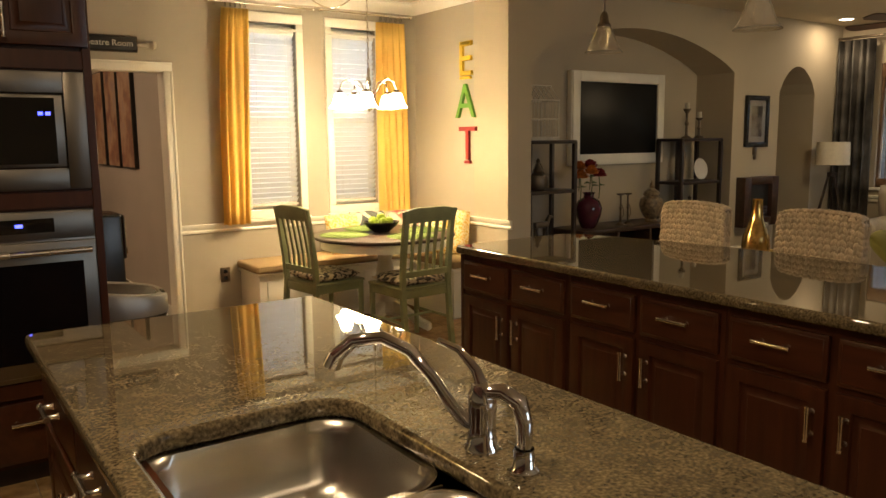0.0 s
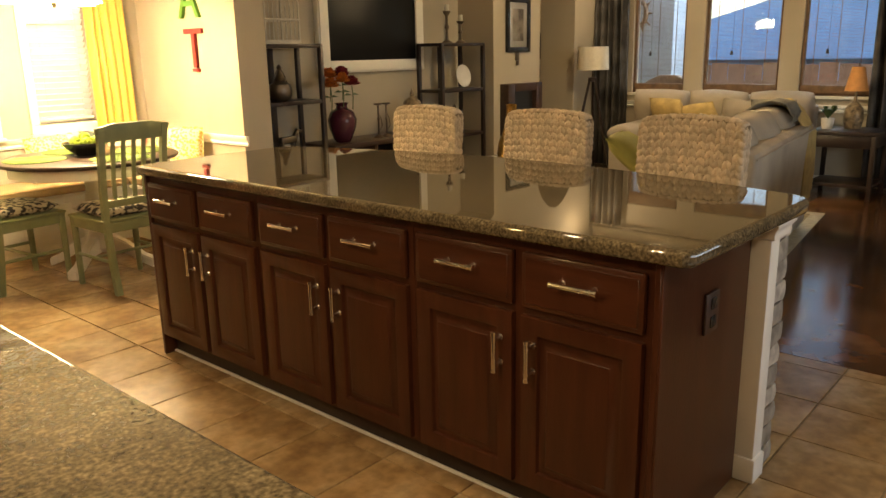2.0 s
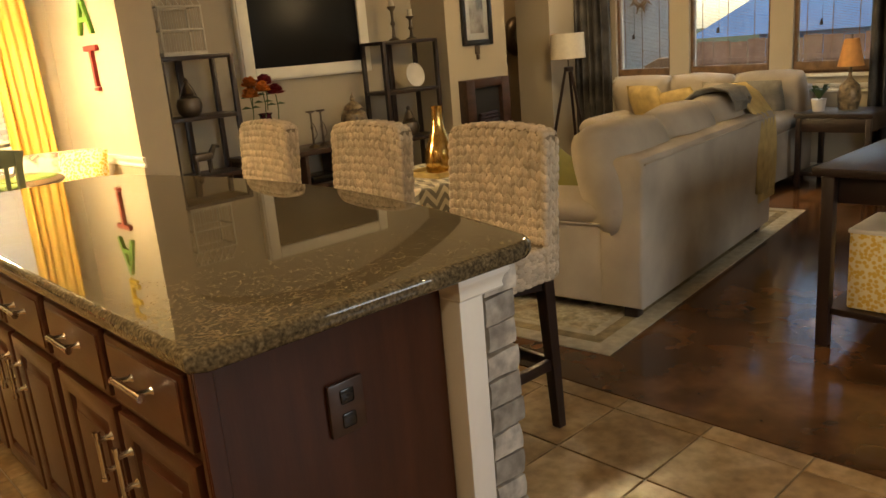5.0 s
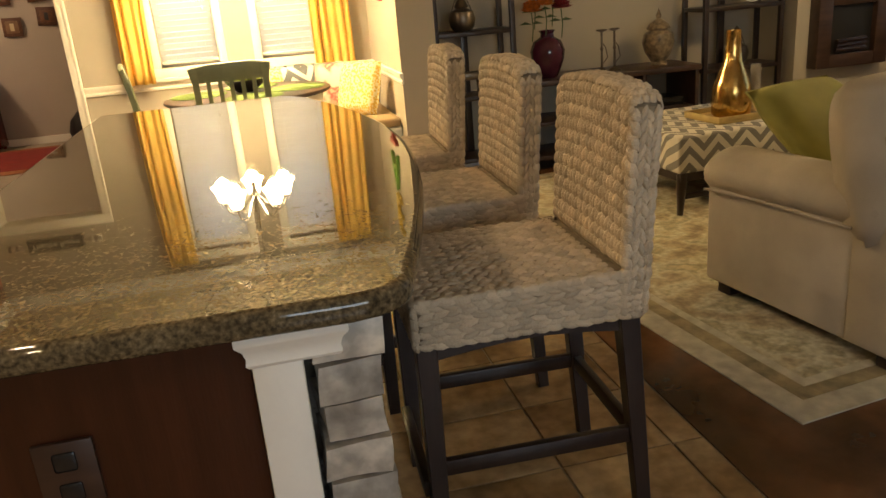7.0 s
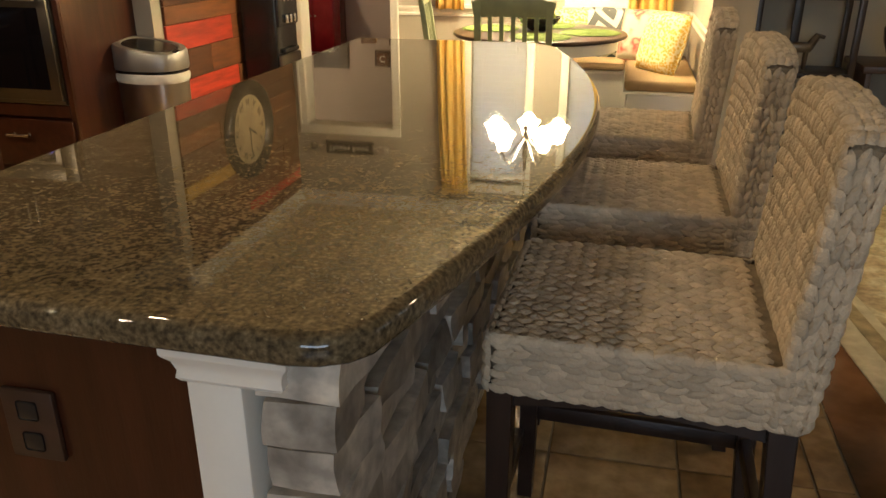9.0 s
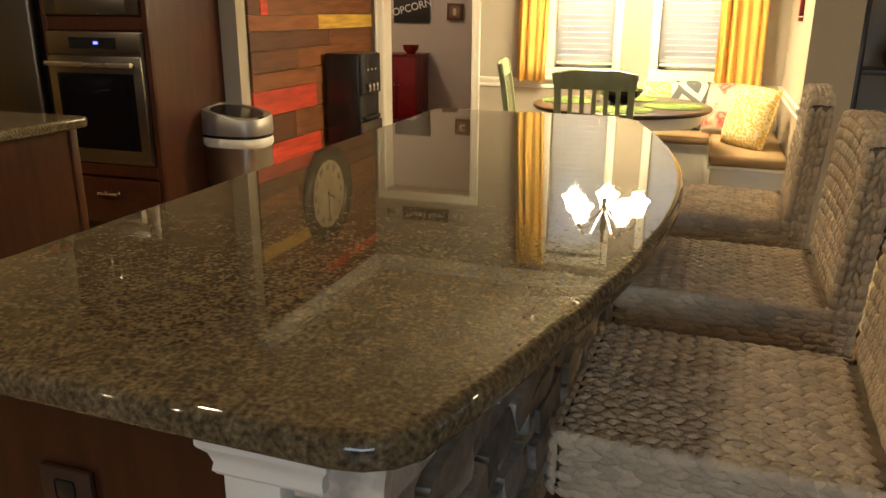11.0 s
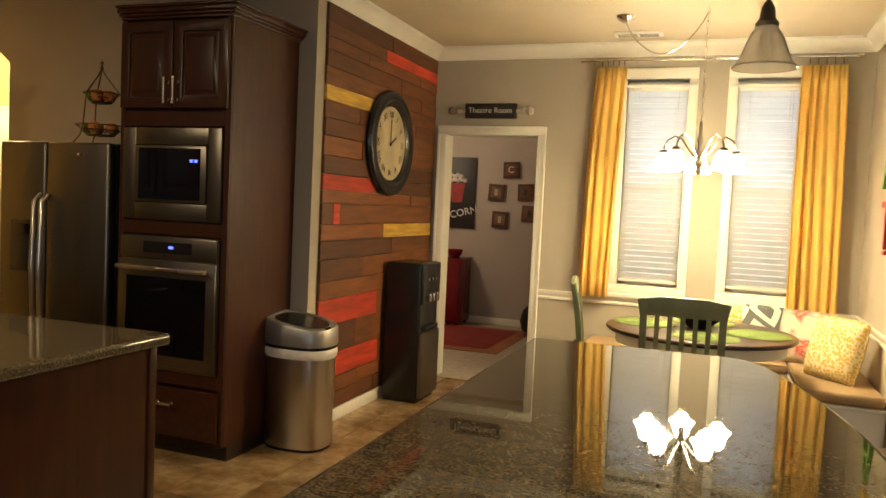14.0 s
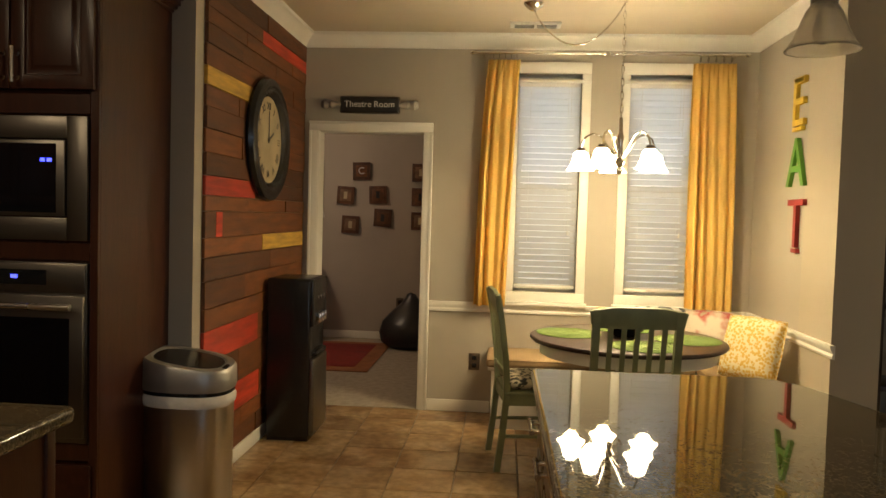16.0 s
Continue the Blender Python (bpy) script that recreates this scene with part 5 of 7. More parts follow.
lc = thing("wall_counter", "cherry base cabinet run along the kitchen wall", "cabinet")
part("body", box(B(), -1.355, -0.775, -1.6, 3.06, 0.09, 0.872), "cherry", lc, smooth=False)
part("toe_kick", box(B(), -1.355, -0.83, -1.6, 3.05, 0, 0.09), "dark", lc, smooth=False)
for k in range(8):
    a = -1.57 + k * 0.577
    bm = raised_panel(B(), 0.764, a, a + 0.55, 0.11, 0.65)
    bm.transform(Matrix.Diagonal((-1, 1, 1, 1)))
    part("door", bm, "cherry", lc)
    d = part("drawer_front", box(B(), -0.774, -0.756, a, a + 0.55, 0.68, 0.84, 0.005), "cherry_h", lc)
    bar_handle(d, (-0.756, a + 0.275, 0.76), 0.13, "y", (1, 0, 0))
lt = thing("wall_worktop", "polished brown granite worktop along the wall", "countertop")
part("slab", box(B(), -1.356, -0.725, -1.6, 3.095, 0.873, 0.915, 0.012, 3), "granite", lt)
uc = thing("wall_cabinet", "cherry wall cabinet over the counter", "cabinet")
part("body", box(B(), -1.356, -1.04, -1.6, 3.10, 1.40, 2.33), "cherry", uc, smooth=False)
for k in range(8):
    a = -1.57 + k * 0.58
    bm = raised_panel(B(), 1.031, a, a + 0.56, 1.42, 2.30)
    bm.transform(Matrix.Diagonal((-1, 1, 1, 1)))
    part("door", bm, "cherry", uc)
bm = B()
for u, z0, z1 in ((0.012, 2.33, 2.35), (0.03, 2.35, 2.37), (0.05, 2.37, 2.40)):
    box(bm, -1.355, -1.04 + u, -1.6, 3.10 + u, z0, z1, 0.004)
part("crown", bm, "cherry_h", uc)
ap = thing("coffee_maker", "small black coffee maker on the wall counter", "coffee maker", pose(-1.1, 2.75, 0.915))
part("body", box(B(), -0.1, 0.02, -0.09, 0.09, 0.0, 0.26, 0.012, 3), "black", ap)
part("hood", box(B(), -0.1, 0.11, -0.09, 0.09, 0.2, 0.29, 0.014, 3), "black", ap)
part("drip_tray", box(B(), 0.0, 0.11, -0.08, 0.08, 0.0, 0.03, 0.006), "steel_dark", ap)

bd = thing("back_hall_door", "white panel door standing in the yellow hall", "door")
part("leaf", box(B(), -3.42, -2.62, 5.30, 5.335, 0.0, 2.03, 0.003), "white", bd)
for z0, z1 in ((0.2, 0.9), (1.05, 1.9)):
    for xx in (-3.34, -2.98):
        part("panel", box(B(), xx, xx + 0.28, 5.292, 5.302, z0, z1, 0.006), "white", bd)
casing("door_2", -3.43, -2.61, 2.035, 5.348, 0.08, "cream casing of the back hall door")
ph = thing("wall_phone", "white wall telephone in the yellow hall", "telephone")
part("body", box(B(), -3.75, -3.66, 5.30, 5.349, 1.40, 1.62, 0.01), "white", ph)
part("handset", box(B(), -3.735, -3.70, 5.275, 5.30, 1.42, 1.60, 0.01), "white", ph)


# ---- trash can and water cooler ----
tc = thing("trash_can", "oval stainless sensor trash can with a silver lid", "trash can", pose(0.695, 4.30, 0, 0, 0, 0) @ Matrix.Diagonal((1.13, 1.12, 1.035, 1)))


def oval(a, b, n=36):
    return [(a * math.copysign(abs(math.cos(t)) ** 0.75, math.cos(t)), b * math.copysign(abs(math.sin(t)) ** 0.75, math.sin(t))) for t in [2 * math.pi * k / n for k in range(n)]]


def oval_stack(levels):
    bm = B()
    rings = [[bm.verts.new((p[0], p[1], z)) for p in oval(a, b)] for a, b, z in levels]
    for q, s in zip(rings, rings[1:]):
        for k in range(len(q)):
            bm.faces.new((q[k], q[(k + 1) % len(q)], s[(k + 1) % len(q)], s[k]))
    bm.faces.new(rings[0])
    bm.faces.new(rings[-1])
    return bm


def tilted(bm):
    """The lid's upper part slopes down towards the room."""
    for v in bm.verts:
        if v.co.z > 0.62:
            v.co.z += 0.035 - 0.16 * v.co.x + 0.10 * v.co.y
    return bm


part("can", oval_stack([(0.165, 0.125, 0.012), (0.172, 0.13, 0.02), (0.178, 0.135, 0.54)]), "steel", tc, "brushed stainless body")
part("foot_ring", oval_stack([(0.168, 0.127, 0.0), (0.168, 0.127, 0.014)]), "black", tc)
part("liner", oval_stack([(0.180, 0.137, 0.515), (0.186, 0.143, 0.53), (0.187, 0.144, 0.555), (0.178, 0.136, 0.57)]), "bag", tc, "folded white bag edge")
part("gasket", oval_stack([(0.180, 0.138, 0.568), (0.180, 0.138, 0.585)]), "black", tc)
part("lid", tilted(oval_stack([(0.184, 0.142, 0.585), (0.188, 0.145, 0.60), (0.186, 0.143, 0.665), (0.178, 0.136, 0.678), (0.150, 0.112, 0.680), (0.142, 0.105, 0.672)])), "lid_plastic", tc, "silver plastic lid with a sloping rim")
part("flap", tilted(oval_stack([(0.141, 0.104, 0.670), (0.139, 0.102, 0.676), (0.10, 0.07, 0.679)])), "black", tc, "dark lid flap")
part("sensor", tilted(box(B(), 0.155, 0.172, -0.05, 0.0, 0.676, 0.684, 0.003)), "screen", tc)

wc = thing("water_cooler", "black upright water cooler with a steel lower door", "water cooler", pose(0.83, 5.67, 0, 0, 0, 0))
part("body", box(B(), -0.145, 0.135, -0.185, 0.175, 0.02, 1.02, 0.018, 3), "black", wc)
part("base", box(B(), -0.135, 0.125, -0.17, 0.16, 0.0, 0.022), "black", wc)
part("lower_door", box(B(), 0.128, 0.162, -0.18, 0.17, 0.04, 0.52, 0.014, 3), "steel_dark", wc, "stainless lower door")
part("upper_front", box(B(), 0.128, 0.152, -0.18, 0.17, 0.72, 1.015, 0.012, 3), "black", wc)
part("drip_tray", box(B(), 0.10, 0.165, -0.13, 0.13, 0.53, 0.56, 0.008), "black", wc)
for k in range(3):
    part("tap", box(B(), 0.152, 0.178, -0.09 + 0.07 * k, -0.06 + 0.07 * k, 0.74, 0.80, 0.006), "nickel", wc)
    part("button", lathe(B(), [(0.012, 0), (0.012, 0.006), (0, 0.008)], seg=10), "nickel", wc).matrix_basis = pose(0.152, -0.075 + 0.07 * k, 0.90, 0, 90, 0)


# ---- pendants ----
def pendant():
    p = thing("pendant_lamp", "frosted glass bell pendant on a dark stem", "pendant lamp", group="pendants over the island")
    part("shade", lathe(B(), [(0.024, 0.140), (0.036, 0.134), (0.050, 0.116), (0.061, 0.090), (0.070, 0.064), (0.081, 0.038), (0.095, 0.015), (0.105, 0.003), (0.105, 0.0), (0.100, 0.003), (0.091, 0.014), (0.077, 0.037), (0.066, 0.063), (0.057, 0.089), (0.046, 0.114), (0.028, 0.132)], seg=32), "frost", p, "frosted glass bell shade")
    part("socket", lathe(B(), [(0.0, 0.222), (0.012, 0.22), (0.022, 0.200), (0.026, 0.165), (0.038, 0.150), (0.038, 0.136), (0.0, 0.134)], seg=20), "bronze", p)
    part("bulb", lathe(B(), [(0.012, 0.15), (0.014, 0.12), (0.030, 0.075), (0.030, 0.045), (0.018, 0.022), (0.0, 0.016)], seg=14), "frost", p)
    part("stem", tube(B(), [(0, 0, 0.21), (0, 0, 0.775)], 0.006, 8), "bronze", p)
    part("canopy", lathe(B(), [(0.0, 0.757), (0.02, 0.759), (0.055, 0.772), (0.06, 0.785)], seg=20), "bronze", p)
    return p


pn = pendant()
pn.matrix_basis = pose(3.06, 3.21, 1.955)
copy_thing(pn, pose(2.96, 2.2, 1.955))


def can_light(x, y, energy):
    c = thing("recessed_light", "round recessed ceiling light, lit", "ceiling light", pose(x, y, CEIL), group="recessed lights")
    part("ring", lathe(B(), [(0.095, 0.0), (0.095, -0.006), (0.07, -0.008), (0.068, 0.0)], seg=24), "white", c)
    part("lens", lathe(B(), [(0.068, -0.003), (0.0, -0.003)], seg=24), "can_light", c)
    l = area_lamp("recessed_lamp", look((x, y, CEIL - 0.02), (x, y + 0.0001, 0)), 0.12, 0.12, energy, (1.0, 0.76, 0.46))
    l.data.shape = "DISK"


for cx, cy, ce in ((8.43, 4.73, 5), (0.0, -1.0, 5), (0.95, -0.9, 6), (4.5, -1.7, 4), (-0.35, 1.5, 26), (1.65, 1.4, 8)):
    can_light(cx, cy, ce)


# ---- ceiling fan of the living room ----
def ceiling_fan(m):
    f = thing("ceiling_fan", "dark ceiling fan with a lit frosted bowl light", "ceiling fan", m)
    part("canopy", lathe(B(), [(0.0, -0.06), (0.02, -0.058), (0.06, -0.02), (0.068, 0.0)], seg=24), "bronze", f)
    part("rod", tube(B(), [(0, 0, -0.05), (0, 0, -0.24)], 0.012, 10), "bronze", f)
    part("motor", lathe(B(), [(0.0, -0.22), (0.05, -0.225), (0.11, -0.25), (0.13, -0.29), (0.125, -0.34), (0.09, -0.375), (0.06, -0.385), (0.06, -0.42), (0.0, -0.42)], seg=32), "bronze", f, "dark bronze motor housing")
    for k in range(5):
        m2 = Matrix.Rotation(k * math.tau / 5 + 0.35, 4, "Z") @ Matrix.Rotation(radians(11), 4, "X")
        b = prism(B(), [(0.20, -0.045), (0.30, -0.062), (0.62, -0.07), (0.655, -0.05), (0.665, 0.0), (0.655, 0.05), (0.62, 0.07), (0.30, 0.062), (0.20, 0.045)], -0.004, 0.004, "z")
        b.transform(Matrix.Translation((0, 0, -0.335)) @ m2)
        bl_ = part("blade", b, "walnut", f, "dark wooden blade")
        br = box(B(), 0.10, 0.24, -0.016, 0.016, -0.009, -0.004, 0.002, 1)
        br.transform(Matrix.Translation((0, 0, -0.335)) @ m2)
        part("blade_iron", br, "bronze", bl_)
    part("bowl", lathe(B(), [(0.145, -0.420), (0.150, -0.432), (0.140, -0.465), (0.115, -0.498), (0.075, -0.522), (0.03, -0.533), (0.0, -0.535)], seg=32), "fan_bowl", f, "glowing frosted glass bowl")
    part("bowl_rim", lathe(B(), [(0.06, -0.412), (0.148, -0.414), (0.152, -0.424), (0.146, -0.430)], seg=32), "bronze", f)
    part("finial", lathe(B(), [(0.0, -0.56), (0.008, -0.552), (0.012, -0.54), (0.006, -0.53)], seg=12), "bronze", f)


FANX, FANY = 6.75, 3.15
ceiling_fan(pose(FANX, FANY, CEIL))


# ---- breakfast nook ----
def curtain_panel(name, x0t, x1t, x0b, x1b, zt, zb, folds, label):
    c = thing(name, label, "curtain", group="curtains of the nook")
    bm = B()
    n, rows = folds * 10, 14
    grid = []
    for j in range(rows + 1):
        s = j / rows
        z = zt + (zb - zt) * s
        a, b = x0t + (x0b - x0t) * s ** 0.8, x1t + (x1b - x1t) * s ** 0.8
        a += 0.02 * math.sin(2.6 * s + folds)
        row = []
        for i in range(n + 1):
            u = i / n
            dep = 0.028 + 0.014 * math.sin(u * 5 + 1.3)
            y = NY - 0.10 + dep * math.sin(2 * math.pi * folds * u + 0.5 * math.sin(3 * s + u * 4)) * (0.75 + 0.35 * s)
            if s < 0.06:
                y = NY - 0.10 + 0.020 * math.sin(4 * math.pi * folds * u)
            row.append(bm.verts.new((a + (b - a) * u + 0.006 * math.sin(9 * u + 2 * s), y, z + 0.004 * math.sin(17 * u) * s)))
        grid.append(row)
    for p, q in zip(grid, grid[1:]):
        for i in range(n):
            bm.faces.new((p[i], p[i + 1], q[i + 1], q[i]))
    ob = part("panel", bm, "curtain", c, sharp=180)
    so = ob.modifiers.new("thickness", "SOLIDIFY")
    so.thickness = 0.004
    for k in range(5):
        xx = x0t + (x1t - x0t) * (k + 0.5) / 5
        part("ring", tube(B(), [(xx, NY - 0.10 + 0.016 * math.cos(a * math.pi / 6), zt + 0.028 + 0.016 * math.sin(a * math.pi / 6)) for a in range(13)], 0.0025, 6), "bronze", c)
    return c


curtain_panel("curtain", 2.01, 2.215, 1.925, 2.165, 2.545, 0.80, 4, "yellow cotton curtain gathered beside the window")
curtain_panel("curtain", 3.435, 3.70, 3.39, 3.75, 2.535, 0.70, 5, "yellow cotton curtain falling behind the pillows")
for x0, x1 in ((1.90, 2.78), (2.88, 3.76)):
    rd = thing("curtain_rod", "slim brushed metal curtain rod", "curtain rod", group="rods of the nook")
    part("rod", tube(B(), [(x0, NY - 0.10, 2.595), (x1, NY - 0.10, 2.595)], 0.009, 10), "nickel", rd)
    for xx, s in ((x0, -1), (x1, 1)):
        part("finial", tube(B(), [(xx, NY - 0.10, 2.595), (xx + s * 0.012, NY - 0.10, 2.595), (xx + s * 0.03, NY - 0.10, 2.595), (xx + s * 0.04, NY - 0.10, 2.595)], [0.009, 0.016, 0.016, 0.006], 10), "nickel", rd)
    for xx in (x0 + 0.06, x1 - 0.06):
        part("bracket", tube(B(), [(xx, NY - 0.001, 2.58), (xx, NY - 0.05, 2.58), (xx, NY - 0.10, 2.588)], 0.006, 8), "nickel", rd)

# L-shaped bench
bn = thing("corner_bench", "cream painted L-shaped corner bench", "bench")
part("long_box", box(B(), 2.085, EX - 0.004, 6.00, NY - 0.004, 0.0, 0.40, 0.004), "trim", bn)
part("short_box", box(B(), 3.46, EX - 0.004, 5.22, 5.998, 0.0, 0.40, 0.004), "trim", bn)
part("long_seat", box(B(), 2.06, EX - 0.004, 5.97, NY - 0.004, 0.402, 0.422, 0.006), "trim", bn)
part("short_seat", box(B(), 3.43, EX - 0.004, 5.19, 5.968, 0.402, 0.422, 0.006), "trim", bn)
for xx in (2.15, 2.62, 3.05):
    part("panel_moulding", box(B(), xx, xx + 0.36, 5.992, 6.0, 0.06, 0.35, 0.003), "trim", bn)
part("panel_moulding", box(B(), 3.452, 3.46, 5.28, 5.9, 0.06, 0.35, 0.003), "trim", bn)
c1 = thing("bench_cushion", "long tan bench cushion on the bench", "cushion", group="bench cushions")
part("pad", box(B(), 2.05, 3.43, 5.95, NY - 0.01, 0.424, 0.49, 0.025, 3), "tan", c1)
part("piping", tube(B(), [(2.06, 5.953, 0.478), (3.42, 5.953, 0.478)], 0.006, 6), "tan", c1)
c2 = thing("bench_cushion", "short tan bench cushion under the letters", "cushion", group="bench cushions")
part("pad", box(B(), 3.435, EX - 0.01, 5.185, NY - 0.01, 0.424, 0.492, 0.025, 3), "tan", c2)
part("piping", tube(B(), [(3.438, 5.20, 0.478), (3.438, 5.94, 0.478)], 0.006, 6), "tan", c2)


def pillow(name, m, w, material, label, h=0.14):
    p = thing(name, label, "pillow", m, group="pillows on the bench")
    part("cover", cushion(B(), w, w, h, 0.5, 12), material, p, sharp=180)
    e = w * 0.485
    part("seam", tube(B(), [(-e, -e, 0), (0, -w * 0.5, 0), (e, -e, 0), (w * 0.5, 0, 0), (e, e, 0), (0, w * 0.5, 0), (-e, e, 0), (-w * 0.5, 0, 0), (-e, -e, 0)], 0.004, 5), material, p)


pillow("throw_pillow", pose(3.66, 5.60, 0.675, 74, 0, -52), 0.40, "trellis", "yellow trellis patterned pillow leaning on the wall")
pillow("throw_pillow", pose(3.55, 6.10, 0.665, 70, 0, -20), 0.37, "floral", "cream pillow with red flowers")
pillow("throw_pillow", pose(3.25, 6.25, 0.665, 72, 0, -6), 0.36, "chevron_p", "black and white chevron pillow")
pillow("throw_pillow", pose(2.98, 6.22, 0.66, 72, 0, 4), 0.35, "trellis", "yellow pillow in front of the window")

# pedestal table
tb = thing("round_table", "round pedestal table with a dark top and cream apron", "table", pose(2.87, 5.33, 0))
part("tabletop", lathe(B(), [(0.0, 0.728), (0.52, 0.728), (0.55, 0.734), (0.56, 0.745), (0.555, 0.757), (0.54, 0.762), (0.0, 0.762)], seg=64), "walnut", tb, "dark brown wooden top")
part("apron", lathe(B(), [(0.49, 0.66), (0.50, 0.66), (0.50, 0.728), (0.49, 0.728)], seg=48), "trim", tb, "cream apron")
part("pedestal", lathe(B(), [(0.12, 0.66), (0.07, 0.63), (0.055, 0.55), (0.075, 0.44), (0.095, 0.34), (0.07, 0.26), (0.09, 0.20), (0.10, 0.14), (0.06, 0.11)], seg=28), "white", tb, "white turned pedestal")
for k in range(4):
    a = k * math.pi / 2 + 0.6
    c, s = math.cos(a), math.sin(a)
    bm = B()
    for r0, z, hw, hh in ((0.06, 0.17, 0.035, 0.06), (0.18, 0.14, 0.032, 0.04), (0.30, 0.06, 0.034, 0.03), (0.38, 0.03, 0.038, 0.03)):
        q = [bm.verts.new((c * r0 - s * w2, s * r0 + c * w2, z + h2)) for w2, h2 in ((-hw, -hh), (hw, -hh), (hw, hh), (-hw, hh))]
        if r0 > 0.06:
            for j in range(4):
                bm.faces.new((prev[j], prev[(j + 1) % 4], q[(j + 1) % 4], q[j]))
        else:
            bm.faces.new(q)
        prev = q
    bm.faces.new(prev)
    bmesh.ops.bevel(bm, geom=bm.edges[:], offset=0.008, segments=2, affect="EDGES")
    part("foot", bm, "white", tb, "white curved foot")
for k, (dx, dy) in enumerate(((-0.33, 0.05), (0.33, -0.05), (0.04, -0.34), (0.02, 0.32))):
    pm = thing("placemat", "round sage green woven placemat on the table", "placemat", pose(2.87 + dx, 5.33 + dy, 0.763), group="placemats")
    bm = lathe(B(), [(0.0, 0.0), (0.185, 0.0), (0.19, 0.003), (0.185, 0.006), (0.0, 0.006)], seg=40)
    part("disc", bm, "mat_green", pm)
    for q in range(4):
        part("coil", tube(B(), [((0.04 + 0.045 * q) * math.cos(a * math.pi / 16), (0.04 + 0.045 * q) * math.sin(a * math.pi / 16), 0.006) for a in range(33)], 0.0022, 5), "mat_green", pm)
bo = thing("fruit_bowl", "dark bowl on the table", "bowl", pose(2.86, 5.36, 0.764))
part("bowl", lathe(B(), [(0.0, 0.0), (0.06, 0.0), (0.07, 0.01), (0.12, 0.05), (0.145, 0.085), (0.14, 0.086), (0.115, 0.055), (0.06, 0.018), (0.0, 0.014)], seg=32), "black", bo)
for k in range(6):
    a = k * 1.1
    r0 = 0.07 if k < 5 else 0.0
    ap = thing("green_apple", "green apple in the bowl", "apple", pose(2.86 + r0 * math.cos(a), 5.36 + r0 * math.sin(a), 0.764 + (0.085 if k < 5 else 0.115), 20 * k, 10 * k, 0), group="apples in the bowl")
    part("flesh", lathe(B(), [(0.0, -0.03), (0.015, -0.034), (0.034, -0.015), (0.038, 0.005), (0.03, 0.026), (0.012, 0.032), (0.0, 0.025)], seg=14), "apple", ap)
    part("stem", tube(B(), [(0, 0, 0.025), (0.004, 0, 0.045)], 0.0018, 5), "dark", ap)


def dining_chair():
    c = thing("dining_chair", "sage green slat-back dining chair with a patterned seat pad", "chair", group="chairs at the round table")
    # back towards -y
    for sg in (-1, 1):
        bm = B()
        prev = None
        for z, y in ((0.0, -0.25), (0.2, -0.225), (0.44, -0.205), (0.62, -0.215), (0.85, -0.245), (1.005, -0.275)):
            q = [bm.verts.new((sg * 0.20 + a * 0.018, y + b * 0.017, z)) for a, b in ((-1, -1), (1, -1), (1, 1), (-1, 1))]
            if prev:
                for j in range(4):
                    bm.faces.new((prev[j], prev[(j + 1) % 4], q[(j + 1) % 4], q[j]))
            else:
                bm.faces.new(q)
            prev = q
        bm.faces.new(prev)
        part("back_post", bm, "green", c, sharp=60)
        part("front_leg", cyl(B(), sg * 0.20, 0.19, 0.0, 0.44, 0.017, 0.022, 12), "green", c)
        part("side_rail", box(B(), sg * 0.20 - 0.011, sg * 0.20 + 0.011, -0.20, 0.19, 0.375, 0.435, 0.003), "green", c)
        part("stretcher", tube(B(), [(sg * 0.20, -0.22, 0.20), (sg * 0.20, 0.19, 0.20)], 0.011, 8), "green", c)
    bm = B()
    prism(bm, [(-0.235, 0.0), (-0.22, -0.085), (0.22, -0.085), (0.235, 0.0), (0.12, 0.022), (-0.12, 0.022)], -0.012, 0.012, "y", 0.004)
    bm.transform(pose(0, -0.275, 1.0, 12, 0, 0))
    part("top_rail", bm, "green", c)
    part("lower_rail", box(B(), -0.2, 0.2, -0.012, 0.012, -0.022, 0.022, 0.003, m=pose(0, -0.212, 0.55, 6, 0, 0)), "green", c)
    for k in range(5):
        xx = -0.13 + 0.065 * k
        bm = B()
        pts = [(xx, -0.212, 0.55), (xx, -0.222, 0.68), (xx, -0.245, 0.82), (xx, -0.268, 0.93)]
        for p, q in zip(pts, pts[1:]):
            a = [bm.verts.new((p[0] + u, p[1] + v, p[2])) for u, v in ((-0.012, -0.006), (0.012, -0.006), (0.012, 0.006), (-0.012, 0.006))]
            b = [bm.verts.new((q[0] + u, q[1] + v, q[2])) for u, v in ((-0.012, -0.006), (0.012, -0.006), (0.012, 0.006), (-0.012, 0.006))]
            for j in range(4):
                bm.faces.new((a[j], a[(j + 1) % 4], b[(j + 1) % 4], b[j]))
        part("slat", bm, "green", c, smooth=False)
    part("seat", box(B(), -0.225, 0.225, -0.215, 0.215, 0.435, 0.455, 0.008), "green", c)
    part("front_rail", box(B(), -0.19, 0.19, 0.18, 0.20, 0.375, 0.435, 0.003), "green", c)
    part("back_rail", box(B(), -0.19, 0.19, -0.215, -0.195, 0.375, 0.435, 0.003), "green", c)
    part("cross_stretcher", tube(B(), [(-0.2, -0.01, 0.20), (0.2, -0.01, 0.20)], 0.010, 8), "green", c)
    part("seat_pad", cushion(B(), 0.43, 0.41, 0.075, 0.35, 10, Matrix.Translation((0, 0.0, 0.488))), "seat_pad", c, "cream pad with dark spots", sharp=180)
    return c


ch = dining_chair()
ch.matrix_basis = pose(2.785, 4.84, 0, 0, 0, 3)
copy_thing(ch, pose(2.36, 5.37, 0, 0, 0, -82))

